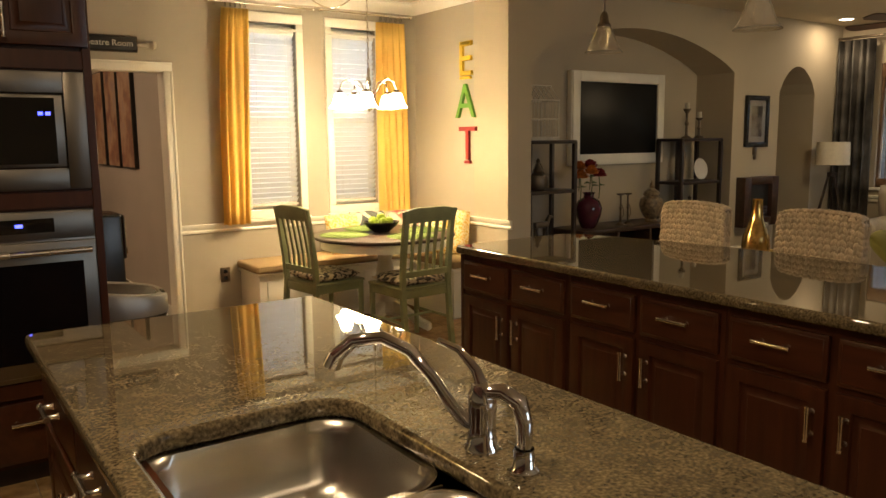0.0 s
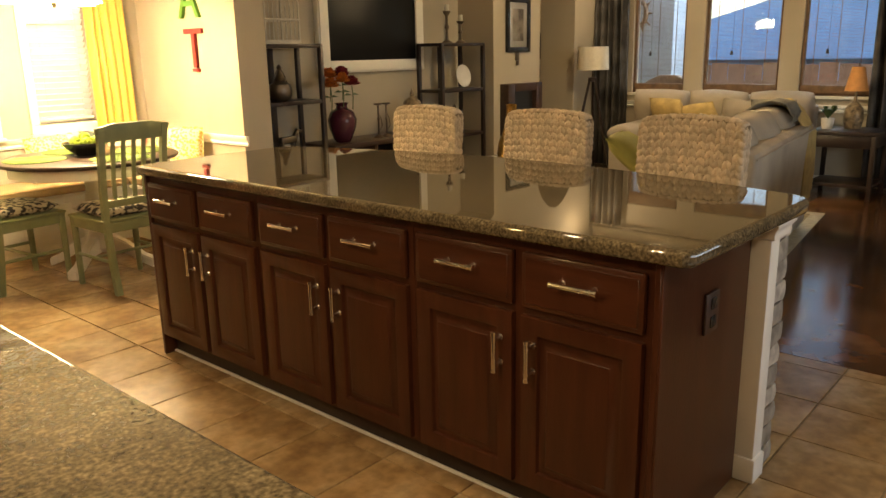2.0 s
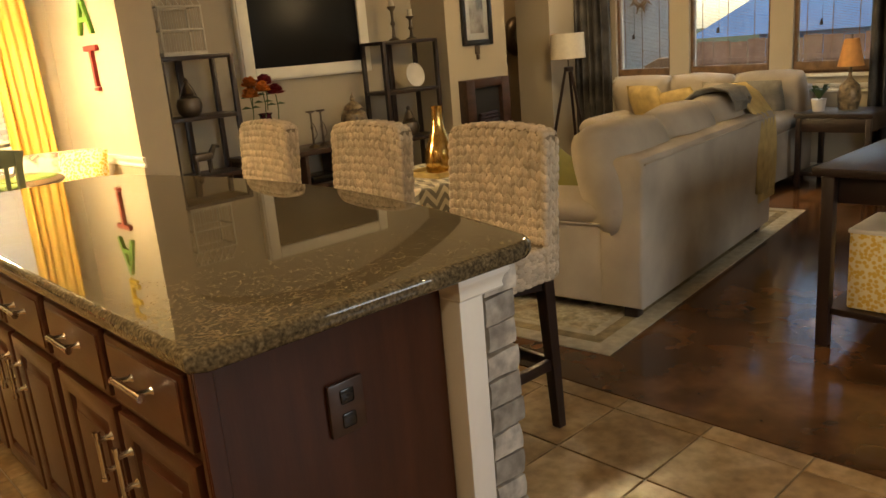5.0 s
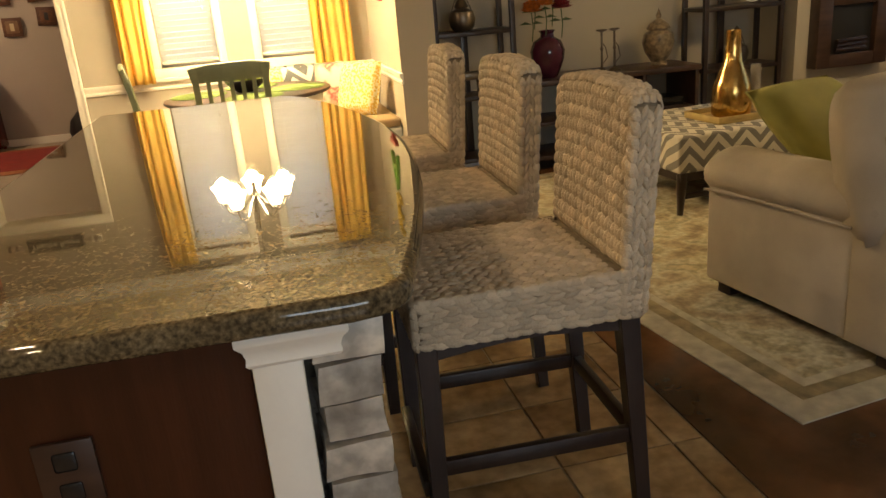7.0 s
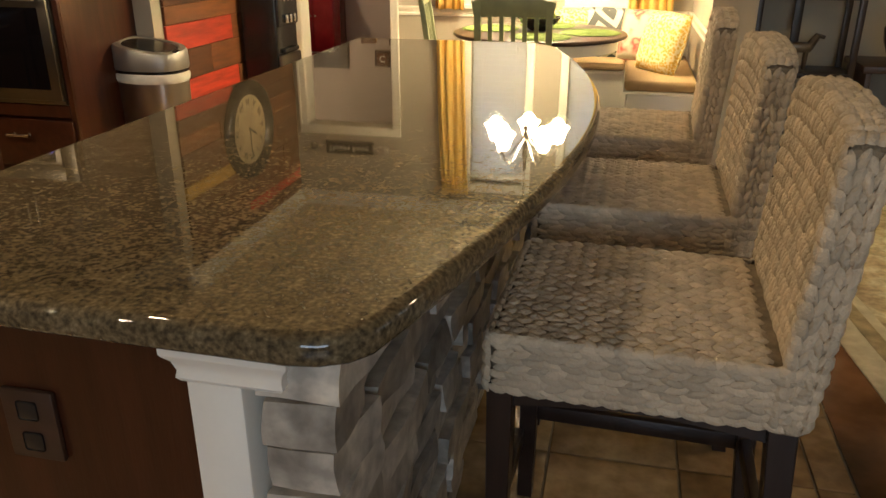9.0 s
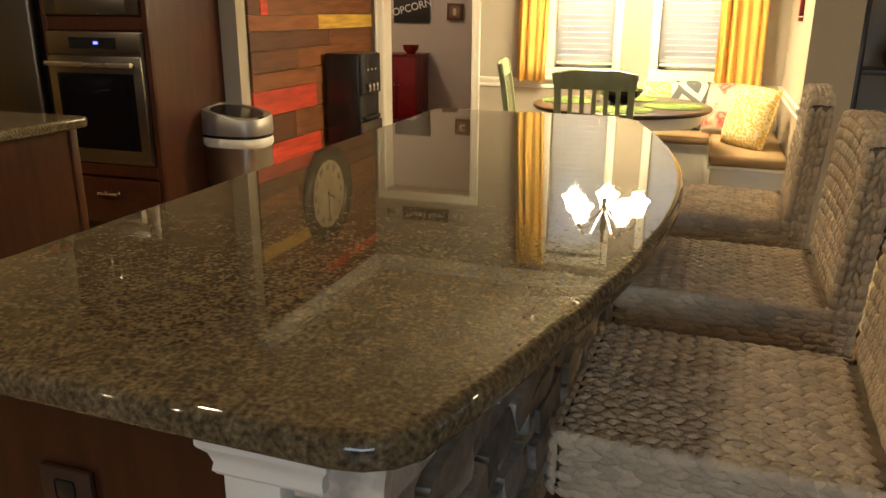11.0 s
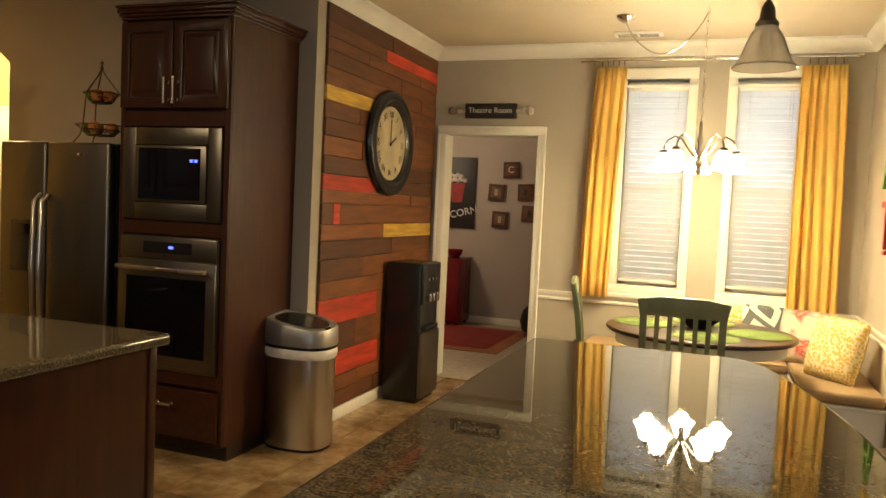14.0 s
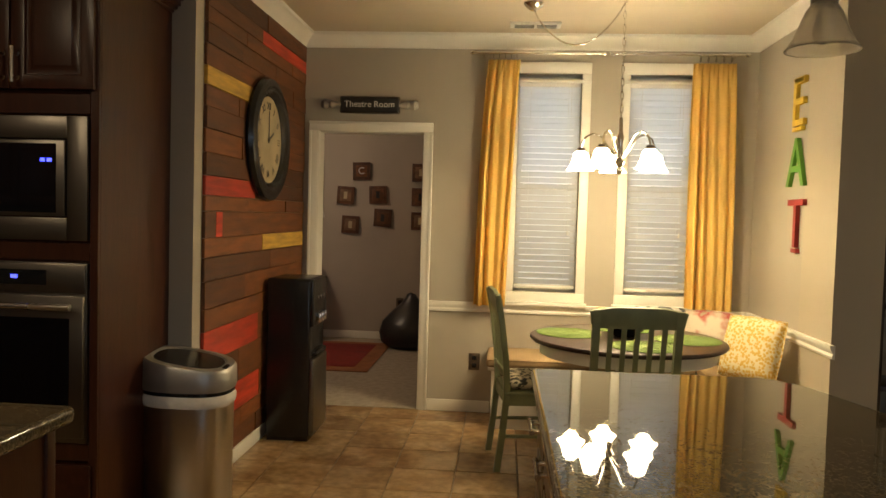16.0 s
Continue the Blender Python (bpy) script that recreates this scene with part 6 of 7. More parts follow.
# chandelier
cd = thing("chandelier", "five-arm nickel chandelier with lit frosted shades", "chandelier", pose(2.80, 5.40, 0))
part("column", lathe(B(), [(0.0, 1.70), (0.012, 1.705), (0.022, 1.725), (0.014, 1.745), (0.03, 1.775), (0.018, 1.80), (0.014, 1.88), (0.022, 1.92), (0.012, 1.95), (0.010, 2.03), (0.0, 2.035)], seg=20), "nickel", cd)
for k in range(5):
    a = k * 2 * math.pi / 5 + 0.35
    c, s = math.cos(a), math.sin(a)
    pts = [(0.015 * c, 0.015 * s, 1.80), (0.06 * c, 0.06 * s, 1.85), (0.11 * c, 0.11 * s, 1.925), (0.16 * c, 0.16 * s, 1.945), (0.205 * c, 0.205 * s, 1.92), (0.225 * c, 0.225 * s, 1.875), (0.227 * c, 0.227 * s, 1.85)]
    part("arm", tube(B(), pts, 0.006, 8), "nickel", cd)
    part("cup", lathe(B(), [(0.0, 1.862), (0.02, 1.86), (0.026, 1.842), (0.028, 1.83)], 0.227 * c, 0.227 * s, 16), "bronze", cd)
    sh = part("shade", lathe(B(), [(0.028, 1.838), (0.042, 1.825), (0.05, 1.795), (0.058, 1.765), (0.075, 1.735), (0.083, 1.728), (0.079, 1.730), (0.054, 1.767), (0.046, 1.797), (0.036, 1.822)], 0.227 * c, 0.227 * s, 24), "shade", cd, "lit frosted bell shade")
    sh.visible_shadow = True
    point_lamp("chandelier_bulb", (2.80 + 0.227 * c, 5.40 + 0.227 * s, 1.715), 12, WARM, 0.045)
bm = B()
for i in range(18):
    z = 2.045 + i * 0.0385
    t0 = tube(bm, [(0.008 * math.cos(q) * (1 if i % 2 else 0.15), 0.008 * math.cos(q) * (0.15 if i % 2 else 1), z + 0.025 * math.sin(q)) for q in [k * math.pi / 5 for k in range(11)]], 0.002, 5)
part("chain", bm, "nickel", cd)
part("swag_hook", tube(B(), [(0, 0, 2.74), (0, 0, 2.72), (0.012, 0, 2.71), (0.012, 0, 2.695), (0, 0, 2.69)], 0.003, 6), "nickel", cd)
part("swag_cord", tube(B(), [Vector((-0.52, 0.19, 2.70)).lerp(Vector((0, 0, 2.70)), u) + Vector((0, 0, -0.23 * math.sin(math.pi * u) ** 0.8 * (1.0))) for u in [k / 16 for k in range(17)]], 0.005, 6), "nickel", cd)
part("canopy", lathe(B(), [(0.0, 2.69), (0.02, 2.695), (0.055, 2.72), (0.065, 2.738)], -0.52, 0.19, 24), "nickel", cd)
vt = thing("ceiling_vent", "white louvred ceiling register", "vent", pose(2.31, 6.10, CEIL))
part("frame", box(B(), -0.17, 0.17, -0.075, 0.075, -0.012, -0.001, 0.003), "trim", vt)
for k in range(7):
    for sg in (-1, 1):
        # odd slats are dark strips that stand for the shade between louvres
        part("slat", box(B(), sg * 0.075 - 0.065, sg * 0.075 + 0.065, -0.055 + k * 0.017, -0.049 + k * 0.017, -0.018, -0.011), "ink" if k % 2 else "trim", vt, smooth=False)

# letters on the east wall
for body, z, mt, yy, col in (("E", 2.155, "yellow_letter", 5.60, "yellow"), ("A", 1.795, "green_letter", 5.60, "green"), ("T", 1.43, "red_letter", 5.57, "red")):
    t = text_mesh("wall_letter", body, 0.42, 0.012, mt, Matrix.Translation((EX - 0.016, yy, z)) @ Matrix(((0, 0, -1, 0), (-1, 0, 0, 0), (0, 1, 0, 0), (0, 0, 0, 1))))
    tagged(t, "%s wooden letter on the nook wall" % col, "wall letter", "letters on the wall")
    if body in "ET":
        # slab serifs
        for zz in ((-0.145, 0.145) if body == "E" else (-0.145,)):
            part("serif", box(B(), -0.075 if body == "E" else -0.042, 0.075 if body == "E" else 0.042, zz - 0.012, zz + 0.012, -0.012, 0.012, 0.002), mt, t)

# theatre room sign
sg_ = thing("theatre_sign", "black scroll sign with white lettering over the door", "sign", pose(1.138, NY - 0.004, 2.225))
part("board", box(B(), -0.215, 0.215, -0.03, 0.0, -0.055, 0.055, 0.012, 3), "ink", sg_)
for s in (-1, 1):
    part("scroll_end", tube(B(), [(s * 0.215, -0.02, 0), (s * 0.24, -0.02, 0), (s * 0.28, -0.02, 0), (s * 0.30, -0.02, 0), (s * 0.33, -0.02, 0), (s * 0.355, -0.02, 0)], [0.012, 0.016, 0.03, 0.022, 0.036, 0.024], 12), "print", sg_)
part("rim", box(B(), -0.222, 0.222, -0.012, -0.001, -0.062, 0.062, 0.008), "bronze", sg_)
text_mesh("lettering", "Theatre Room", 0.062, 0.0015, "chalk", pose(0, -0.0325, 0.002, 90, 0, 0), sg_)

# clock
ck = thing("wall_clock", "large round black framed clock with an aged face", "clock", Matrix.Translation((PX + 0.024, 5.475, 1.868)) @ Matrix(((0, 0, 1, 0), (1, 0, 0, 0), (0, 1, 0, 0), (0, 0, 0, 1))))
part("rim", lathe(B(), [(0.262, 0.0), (0.37, 0.0), (0.378, 0.02), (0.368, 0.045), (0.34, 0.058), (0.30, 0.05), (0.275, 0.03), (0.262, 0.022)], seg=64), "black", ck, "wide black rim")
part("face", lathe(B(), [(0.0, 0.018), (0.268, 0.018)], seg=64), "clock_face", ck, "aged parchment face")
for k, rn in enumerate(("XII", "I", "II", "III", "IIII", "V", "VI", "VII", "VIII", "IX", "X", "XI")):
    a = radians(90 - 30 * k)
    text_mesh("numeral", rn, 0.062, 0.001, "ink", pose(0.205 * math.cos(a), 0.205 * math.sin(a), 0.0195, 0, 0, -30 * k), ck)
for ang, ln, w in ((90 - 62, 0.11, 0.007), (90, 0.175, 0.005)):
    bm = box(B(), -0.02, ln, -w, w, 0.021, 0.0235)
    bm.transform(pose(0, 0, 0, 0, 0, ang))
    part("hand_pointer", bm, "ink", ck, smooth=False)
part("hub", lathe(B(), [(0.012, 0.02), (0.012, 0.026), (0, 0.027)], seg=12), "ink", ck)

ol = thing("wall_outlet", "dark bronze outlet plate on the nook wall", "outlet", pose(1.953, NY - 0.002, 0.372))
part("plate", box(B(), -0.04, 0.04, -0.007, 0.0, -0.062, 0.062, 0.003), "bronze", ol)
for z in (-0.028, 0.028):
    part("socket", box(B(), -0.016, 0.016, -0.01, -0.006, z - 0.015, z + 0.015, 0.003), "black", ol)

# ---- theatre room ----
rg = thing("theatre_rug", "red rug with a rust border on the carpet", "rug", pose(0.05, 8.42, 0.003))
part("field", box(B(), -0.75, 0.75, -0.62, 0.62, 0.0, 0.010, 0.003), "red_rug", rg)
part("border", box(B(), -0.9, 0.9, -0.80, 0.75, 0.0, 0.007, 0.002), "rust_rug", rg)
rc = thing("red_cabinet", "low red lacquered cabinet against the wall", "cabinet", pose(-0.20, 9.26, 0.004))
part("body", box(B(), -0.26, 0.26, -0.2, 0.2, 0.03, 0.79, 0.008), "red", rc)
part("top", box(B(), -0.275, 0.275, -0.215, 0.215, 0.79, 0.812, 0.006), "red", rc)
for s in (-1, 1):
    d = part("door", box(B(), s * 0.127 - 0.12, s * 0.127 + 0.12, -0.215, -0.2, 0.07, 0.76, 0.005), "red", rc)
    part("knob", lathe(B(), [(0.006, 0), (0.012, 0.012), (0.0, 0.02)], seg=10), "bronze", d).matrix_basis = pose(s * 0.03, -0.215, 0.45, 90, 0, 0)
for sx in (-0.22, 0.22):
    for sy in (-0.16, 0.16):
        part("foot", cyl(B(), sx, sy, 0.0, 0.032, 0.02, 0.024, 10), "red", rc)
gj = thing("popcorn_bowl", "red and clear bowl on the cabinet", "bowl", pose(-0.08, 9.22, 0.816))
part("bowl", lathe(B(), [(0.0, 0.0), (0.05, 0.0), (0.09, 0.05), (0.10, 0.10), (0.097, 0.10), (0.085, 0.052), (0.0, 0.008)], seg=24), "red", gj)
ps = thing("popcorn_poster", "black poster with a popcorn tub and white lettering", "poster", pose(-0.17, 9.492, 1.61))
part("board", box(B(), -0.235, 0.235, -0.02, 0.0, -0.44, 0.44, 0.004), "ink", ps)
bm = B()
prism(bm, [(-0.07, -0.12), (0.06, -0.12), (0.10, 0.12), (-0.11, 0.12)], -0.026, -0.021, "y")
part("tub", bm, "red_letter", ps)
for k in range(9):
    part("kernel", lathe(B(), [(0.0, -0.03), (0.028, -0.018), (0.034, 0.005), (0.02, 0.026), (0, 0.03)], seg=8), "chalk", ps).location = (-0.09 + 0.045 * (k % 5), -0.02, 0.15 + 0.05 * (k // 5) + 0.015 * (k % 2))
text_mesh("lettering", "POPCORN", 0.125, 0.001, "chalk", pose(-0.02, -0.022, -0.27, 90, -14, 0), ps)
for k, (x, z) in enumerate(((0.511, 1.909), (0.335, 1.632), (0.705, 1.645), (0.395, 1.30), (0.764, 1.385), (1.19, 1.906), (1.19, 1.632), (1.19, 1.36))):
    fm = thing("letter_plaque", "small square wooden plaque with a letter on the theatre wall", "wall plaque", pose(x, 9.492, z, 0, (-2, 3, -2, 2, 3, 0, 0, 0)[k], 0), group="plaques of the theatre room")
    part("board", box(B(), -0.10, 0.10, -0.03, 0.0, -0.10, 0.10, 0.005), ("plank_dark", "plank_dark", "plank_mid", "plank_dark")[k % 4], fm)
    part("field", box(B(), -0.065, 0.065, -0.034, -0.029, -0.065, 0.065, 0.003), ("plank_brown", "bamboo", "plank_brown", "bamboo")[k % 4], fm)
    if k == 0:
        text_mesh("lettering", "C", 0.11, 0.001, "chalk", pose(0, -0.0355, 0, 90, 0, 0), fm)
    else:
        part("mark", box(B(), -0.02, 0.02, -0.036, -0.0335, -0.04, 0.04), "clock_face" if k % 2 else "ink", fm, smooth=False)
for k, (y0, y1) in enumerate(((8.85, 9.35), (8.22, 8.72), (7.62, 8.12))):
    cv = thing("abstract_canvas", "tall rust and gray abstract canvas, black edged", "painting", group="abstract canvases")
    part("edge", box(B(), 1.563, 1.598, y0, y1, 1.24, 2.22, 0.003), "ink", cv)
    part("picture", box(B(), 1.559, 1.5625, y0 + 0.012, y1 - 0.012, 1.252, 2.208), "abstract", cv, smooth=False)
bb = thing("bean_bag", "slumped black vinyl bean bag on the carpet", "bean bag", pose(1.18, 9.05, 0.003))
bm = lathe(B(), [(0.0, 0.0), (0.24, 0.0), (0.33, 0.06), (0.35, 0.16), (0.30, 0.29), (0.20, 0.40), (0.12, 0.47), (0.06, 0.53), (0.05, 0.56), (0.0, 0.58)], seg=28)
for v in bm.verts:
    n = noise.noise_vector(v.co * 4)
    v.co += Vector((n.x, n.y, n.z * 0.5)) * 0.05 * min(1, v.co.z * 8)
part("bag", bm, "leather", bb, sharp=180)
to = thing("theatre_outlet", "dark outlet plate on the theatre wall", "outlet", pose(0.98, 9.495, 0.42))
part("plate", box(B(), -0.04, 0.04, -0.007, 0.0, -0.06, 0.06, 0.003), "bronze", to)
part("socket", box(B(), -0.016, 0.016, -0.01, -0.006, -0.03, 0.03, 0.003), "black", to)


# ---- living room ----
tv = thing("wall_television", "flat black television in a cream picture frame", "television", pose(5.645, 5.498, 1.66))
part("screen", box(B(), -0.56, 0.56, -0.05, -0.012, -0.345, 0.36, 0.004), "tvglass", tv, "dark screen")
bm = B()
for a, b, c, e in ((-0.66, -0.55, -0.44, 0.45), (0.55, 0.66, -0.44, 0.45), (-0.55, 0.55, 0.35, 0.45), (-0.55, 0.55, -0.44, -0.335)):
    box(bm, a, b, -0.06, 0.0, c, e, 0.008)
    box(bm, a + 0.012 if a < -0.6 else a, b - 0.012 if b > 0.6 else b, -0.072, -0.058, c + 0.012 if c < -0.4 else c, e - 0.012 if e > 0.4 else e, 0.006)
part("frame", bm, "trim", tv, "cream moulded frame")


def etagere(name, m, w, label):
    s = thing(name, label, "shelf", m, group="etageres of the niche")
    d, h = 0.33, 1.455
    for sx in (-1, 1):
        for sy in (0, 1):
            part("post", box(B(), sx * (w / 2 - 0.018) - 0.018, sx * (w / 2 - 0.018) + 0.018, sy * (d - 0.036), sy * (d - 0.036) + 0.036, 0.0, h, 0.004), "dark", s)
    for z in (0.12, 0.56, 1.0, 1.435):
        part("shelf_board", box(B(), -w / 2 + 0.002, w / 2 - 0.002, 0.003, d - 0.003, z, z + 0.03, 0.004), "dark", s)
    part("centre_post", box(B(), -0.03, 0.02, d - 0.034, d - 0.006, 0.12, 1.435, 0.003), "dark", s)
    return s


etagere("etagere", pose(4.43, 5.08, 0), 0.58, "dark wooden open shelf beside the television")
etagere("etagere", pose(6.50, 5.09, 0), 0.66, "dark wooden open shelf at the niche end")
# birdcage on the first shelf
bc = thing("birdcage", "whitewashed wire birdcage with a pitched top", "birdcage", pose(4.38, 5.25, 1.466))
part("base", box(B(), -0.17, 0.17, -0.12, 0.12, 0.0, 0.03, 0.004), "wicker", bc)
bm = B()
for sx in (-1, 1):
    for sy in (-1, 1):
        tube(bm, [(sx * 0.16, sy * 0.11, 0.03), (sx * 0.16, sy * 0.11, 0.34)], 0.009, 6)
for k in range(9):
    for sy in (-1, 1):
        tube(bm, [(-0.16 + 0.04 * k, sy * 0.11, 0.03), (-0.16 + 0.04 * k, sy * 0.11, 0.34)], 0.0025, 5)
for k in range(5):
    for sx in (-1, 1):
        tube(bm, [(sx * 0.16, -0.11 + 0.055 * k, 0.03), (sx * 0.16, -0.11 + 0.055 * k, 0.34)], 0.0025, 5)
part("bars", bm, "wicker", bc)["kind"] = "stuff"
bm = B()
for z in (0.18, 0.34):
    tube(bm, [(-0.165, -0.115, z), (0.165, -0.115, z), (0.165, 0.115, z), (-0.165, 0.115, z), (-0.165, -0.115, z)], 0.008, 6)
for k in range(7):
    xx = -0.165 + 0.055 * k
    tube(bm, [(xx, -0.115, 0.34), (xx, 0.0, 0.47), (xx, 0.115, 0.34)], 0.004, 5)
tube(bm, [(-0.18, 0, 0.47), (0.18, 0, 0.47)], 0.007, 6)
part("roof", bm, "wicker", bc)


def lantern(m, name="bronze_lantern", lab="dark bronze urn shaped lantern on the shelf"):
    l = thing(name, lab, "lantern", m)
    part("body", lathe(B(), [(0.0, 0.0), (0.06, 0.0), (0.085, 0.03), (0.095, 0.08), (0.08, 0.13), (0.04, 0.15), (0.05, 0.165), (0.03, 0.2), (0.012, 0.24), (0.022, 0.26), (0.0, 0.285)], seg=20), "bronze", l)
    part("handle", tube(B(), arc((-0.09, 0, 0.08), (0.09, 0, 0.08), 0.17, 12), 0.004, 6), "bronze", l)


lantern(pose(4.38, 5.22, 1.03))
sf = thing("figurine", "small dark horse shaped ornament on the shelf", "ornament", pose(4.42, 5.22, 0.59))
bm = box(B(), -0.08, 0.08, -0.03, 0.03, 0.10, 0.16, 0.02, 2)
for xx in (-0.06, 0.05):
    for yy in (-0.018, 0.018):
        cyl(bm, xx, yy, 0.0, 0.11, 0.009, 0.012, 8)
tube(bm, [(0.06, 0, 0.13), (0.10, 0, 0.20), (0.14, 0, 0.19)], [0.028, 0.02, 0.012], 8)
part("body", bm, "bronze", sf)
for x, y, h in ((6.47, 5.28, 0.30), (6.70, 5.30, 0.21)):
    cs = thing("candle_holder", "aged brass candle holder on the shelf", "candle holder", pose(x, y, 1.466), group="holders on the shelf")
    part("stem", lathe(B(), [(0.0, 0.0), (0.055, 0.0), (0.05, 0.012), (0.016, 0.03), (0.012, h * 0.4), (0.024, h * 0.5), (0.012, h * 0.6), (0.014, h * 0.85), (0.038, h * 0.95), (0.04, h)], seg=18), "bronze", cs)
    part("candle", cyl(B(), 0, 0, h, h + 0.06, 0.024, None, 14), "wicker", cs)
pl = thing("display_plate", "white plate standing on the shelf", "plate", pose(6.62, 5.22, 1.145, 80, 0, 0))
part("plate", lathe(B(), [(0.0, 0.0), (0.06, 0.002), (0.11, 0.018), (0.11, 0.022), (0.06, 0.008), (0.0, 0.006)], seg=28), "chalk", pl)
lantern(pose(6.56, 5.28, 0.59), "bronze_bowl", "low dark bronze vessel on the shelf")

# media console in the niche
mc = thing("media_console", "low walnut media console under the television", "console", pose(5.50, 5.0, 0))
part("top", box(B(), -0.75, 0.62, 0.02, 0.47, 0.61, 0.65, 0.006), "walnut", mc)
part("body_shelf", box(B(), -0.72, 0.59, 0.04, 0.46, 0.33, 0.355, 0.003), "walnut", mc)
part("lower_shelf", box(B(), -0.72, 0.59, 0.04, 0.46, 0.08, 0.11, 0.003), "walnut", mc)
for xx in (-0.73, -0.30, 0.15, 0.57):
    part("upright", box(B(), xx, xx + 0.03, 0.03, 0.46, 0.0, 0.61, 0.003), "walnut", mc)
for xx, wd in ((-0.2, 0.3), (0.2, 0.32)):
    bx = thing("media_box", "flat black media player on the console shelf", "media player", pose(5.50 + xx, 5.1, 0.356))
    part("case", box(B(), 0, wd, 0, 0.25, 0.0, 0.06, 0.005), "black", bx)
    part("front_panel", box(B(), 0.02, wd - 0.02, -0.004, 0.0, 0.015, 0.045, 0.001), "screen", bx)
vs_ = thing("flower_vase", "glazed oxblood vase on the console", "vase", pose(4.99, 5.20, 0.651))
part("vase", lathe(B(), [(0.0, 0.0), (0.06, 0.0), (0.075, 0.02), (0.115, 0.12), (0.125, 0.19), (0.10, 0.255), (0.05, 0.285), (0.045, 0.31), (0.062, 0.33), (0.055, 0.33), (0.035, 0.30), (0.0, 0.1)], seg=28), "vase", vs_)


def bloom(m, material, seed):
    f = thing("silk_flower", "large silk bloom in the vase", "flower", m, group="flowers in the vase")
    r = random.Random(seed)
    bm = B()
    for k in range(26):
        a, el = k * 2.4, 0.15 + 1.3 * (k / 26)
        d = Vector((math.cos(a) * math.cos(el), math.sin(a) * math.cos(el), math.sin(el)))
        sd = Vector((-math.sin(a), math.cos(a), 0))
        c = d * r.uniform(0.035, 0.05)
        w = r.uniform(0.026, 0.036)
        up = d.cross(sd)
        q = [c - sd * w, c + d * 0.03 - sd * w * 0.9 + up * 0.008, c + d * 0.045, c + d * 0.03 + sd * w * 0.9 + up * 0.008, c + sd * w, c - d * 0.03]
        bm.faces.new([bm.verts.new(p) for p in q])
    part("petals", bm, material, f, smooth=False)
    part("stem", tube(B(), [(0, 0, 0.0), (0.01, 0, -0.1), (0.0, 0, -0.2)], 0.004, 5), "leaf", f)
    for sgn in (-1, 1):
        bm = B()
        bm.faces.new([bm.verts.new(p) for p in ((0, 0, -0.08), (sgn * 0.04, 0.02, -0.06), (sgn * 0.09, 0.01, -0.08), (sgn * 0.04, -0.02, -0.07))])
        part("leaf", bm, "leaf", f, smooth=False)


for k, (dx, dy, dz, mt) in enumerate(((-0.11, 0, 0.46, "petal_o"), (-0.03, -0.06, 0.50, "petal_o"), (0.10, -0.03, 0.47, "petal_r"), (0.06, 0.05, 0.55, "petal_r"), (-0.07, 0.06, 0.54, "petal_o"))):
    bloom(pose(4.99 + dx, 5.20 + dy, 0.651 + dz), mt, k)
for x, h in ((5.40, 0.30), (5.50, 0.30)):
    cs = thing("tall_candlestick", "slim dark iron candlestick on the console", "candlestick", pose(x, 5.18, 0.651), group="candlesticks on the console")
    part("stand", lathe(B(), [(0.0, 0.0), (0.05, 0.0), (0.045, 0.01), (0.01, 0.03), (0.008, h * 0.5), (0.014, h * 0.55), (0.008, h * 0.6), (0.008, h - 0.02), (0.04, h - 0.008), (0.04, h)], seg=16), "bronze", cs)
    part("scroll", tube(B(), [(0.01, 0, 0.06), (0.045, 0, 0.10), (0.03, 0, 0.17), (0.01, 0, 0.2)], 0.004, 6), "bronze", cs)
ur = thing("ginger_jar", "patterned brown ginger jar with a pointed lid", "jar", pose(5.86, 5.2, 0.651))
part("jar", lathe(B(), [(0.0, 0.0), (0.06, 0.0), (0.065, 0.015), (0.055, 0.03), (0.10, 0.10), (0.12, 0.17), (0.105, 0.23), (0.07, 0.255), (0.07, 0.265)], seg=28), "urn", ur)
part("lid", lathe(B(), [(0.085, 0.263), (0.088, 0.27), (0.07, 0.30), (0.035, 0.325), (0.015, 0.335), (0.022, 0.355), (0.012, 0.38), (0.0, 0.41)], seg=24), "urn", ur)

# picture, small heater box, wreath
pc = thing("framed_print", "black framed print with a pale mat", "picture", pose(7.30, LY - 0.002, 1.635))
bm = B()
for a, b, c, e in ((-0.205, -0.155, -0.27, 0.27), (0.155, 0.205, -0.27, 0.27), (-0.155, 0.155, 0.22, 0.27), (-0.155, 0.155, -0.27, -0.22)):
    box(bm, a, b, -0.03, 0.0, c, e, 0.005)
part("frame", bm, "black", pc)
part("mat_board", box(B(), -0.156, 0.156, -0.012, -0.006, -0.221, 0.221), "chalk", pc, smooth=False)
part("print", box(B(), -0.095, 0.095, -0.0145, -0.0125, -0.16, 0.16), "print", pc, smooth=False)
part("glazing", box(B(), -0.155, 0.155, -0.018, -0.016, -0.22, 0.22), "pane", pc, smooth=False)
hk = thing("wall_hook", "small dark metal ornament below the print", "wall ornament", pose(7.29, LY - 0.002, 1.30))
part("plate", box(B(), -0.03, 0.03, -0.02, 0.0, -0.02, 0.065, 0.006), "bronze", hk)
part("drop", box(B(), -0.018, 0.018, -0.025, -0.004, -0.07, -0.02, 0.006), "bronze", hk)
hb = thing("wall_fireplace", "dark wooden framed box fireplace on the wall", "fireplace", pose(7.31, LY - 0.002, 0.785))
bm = B()
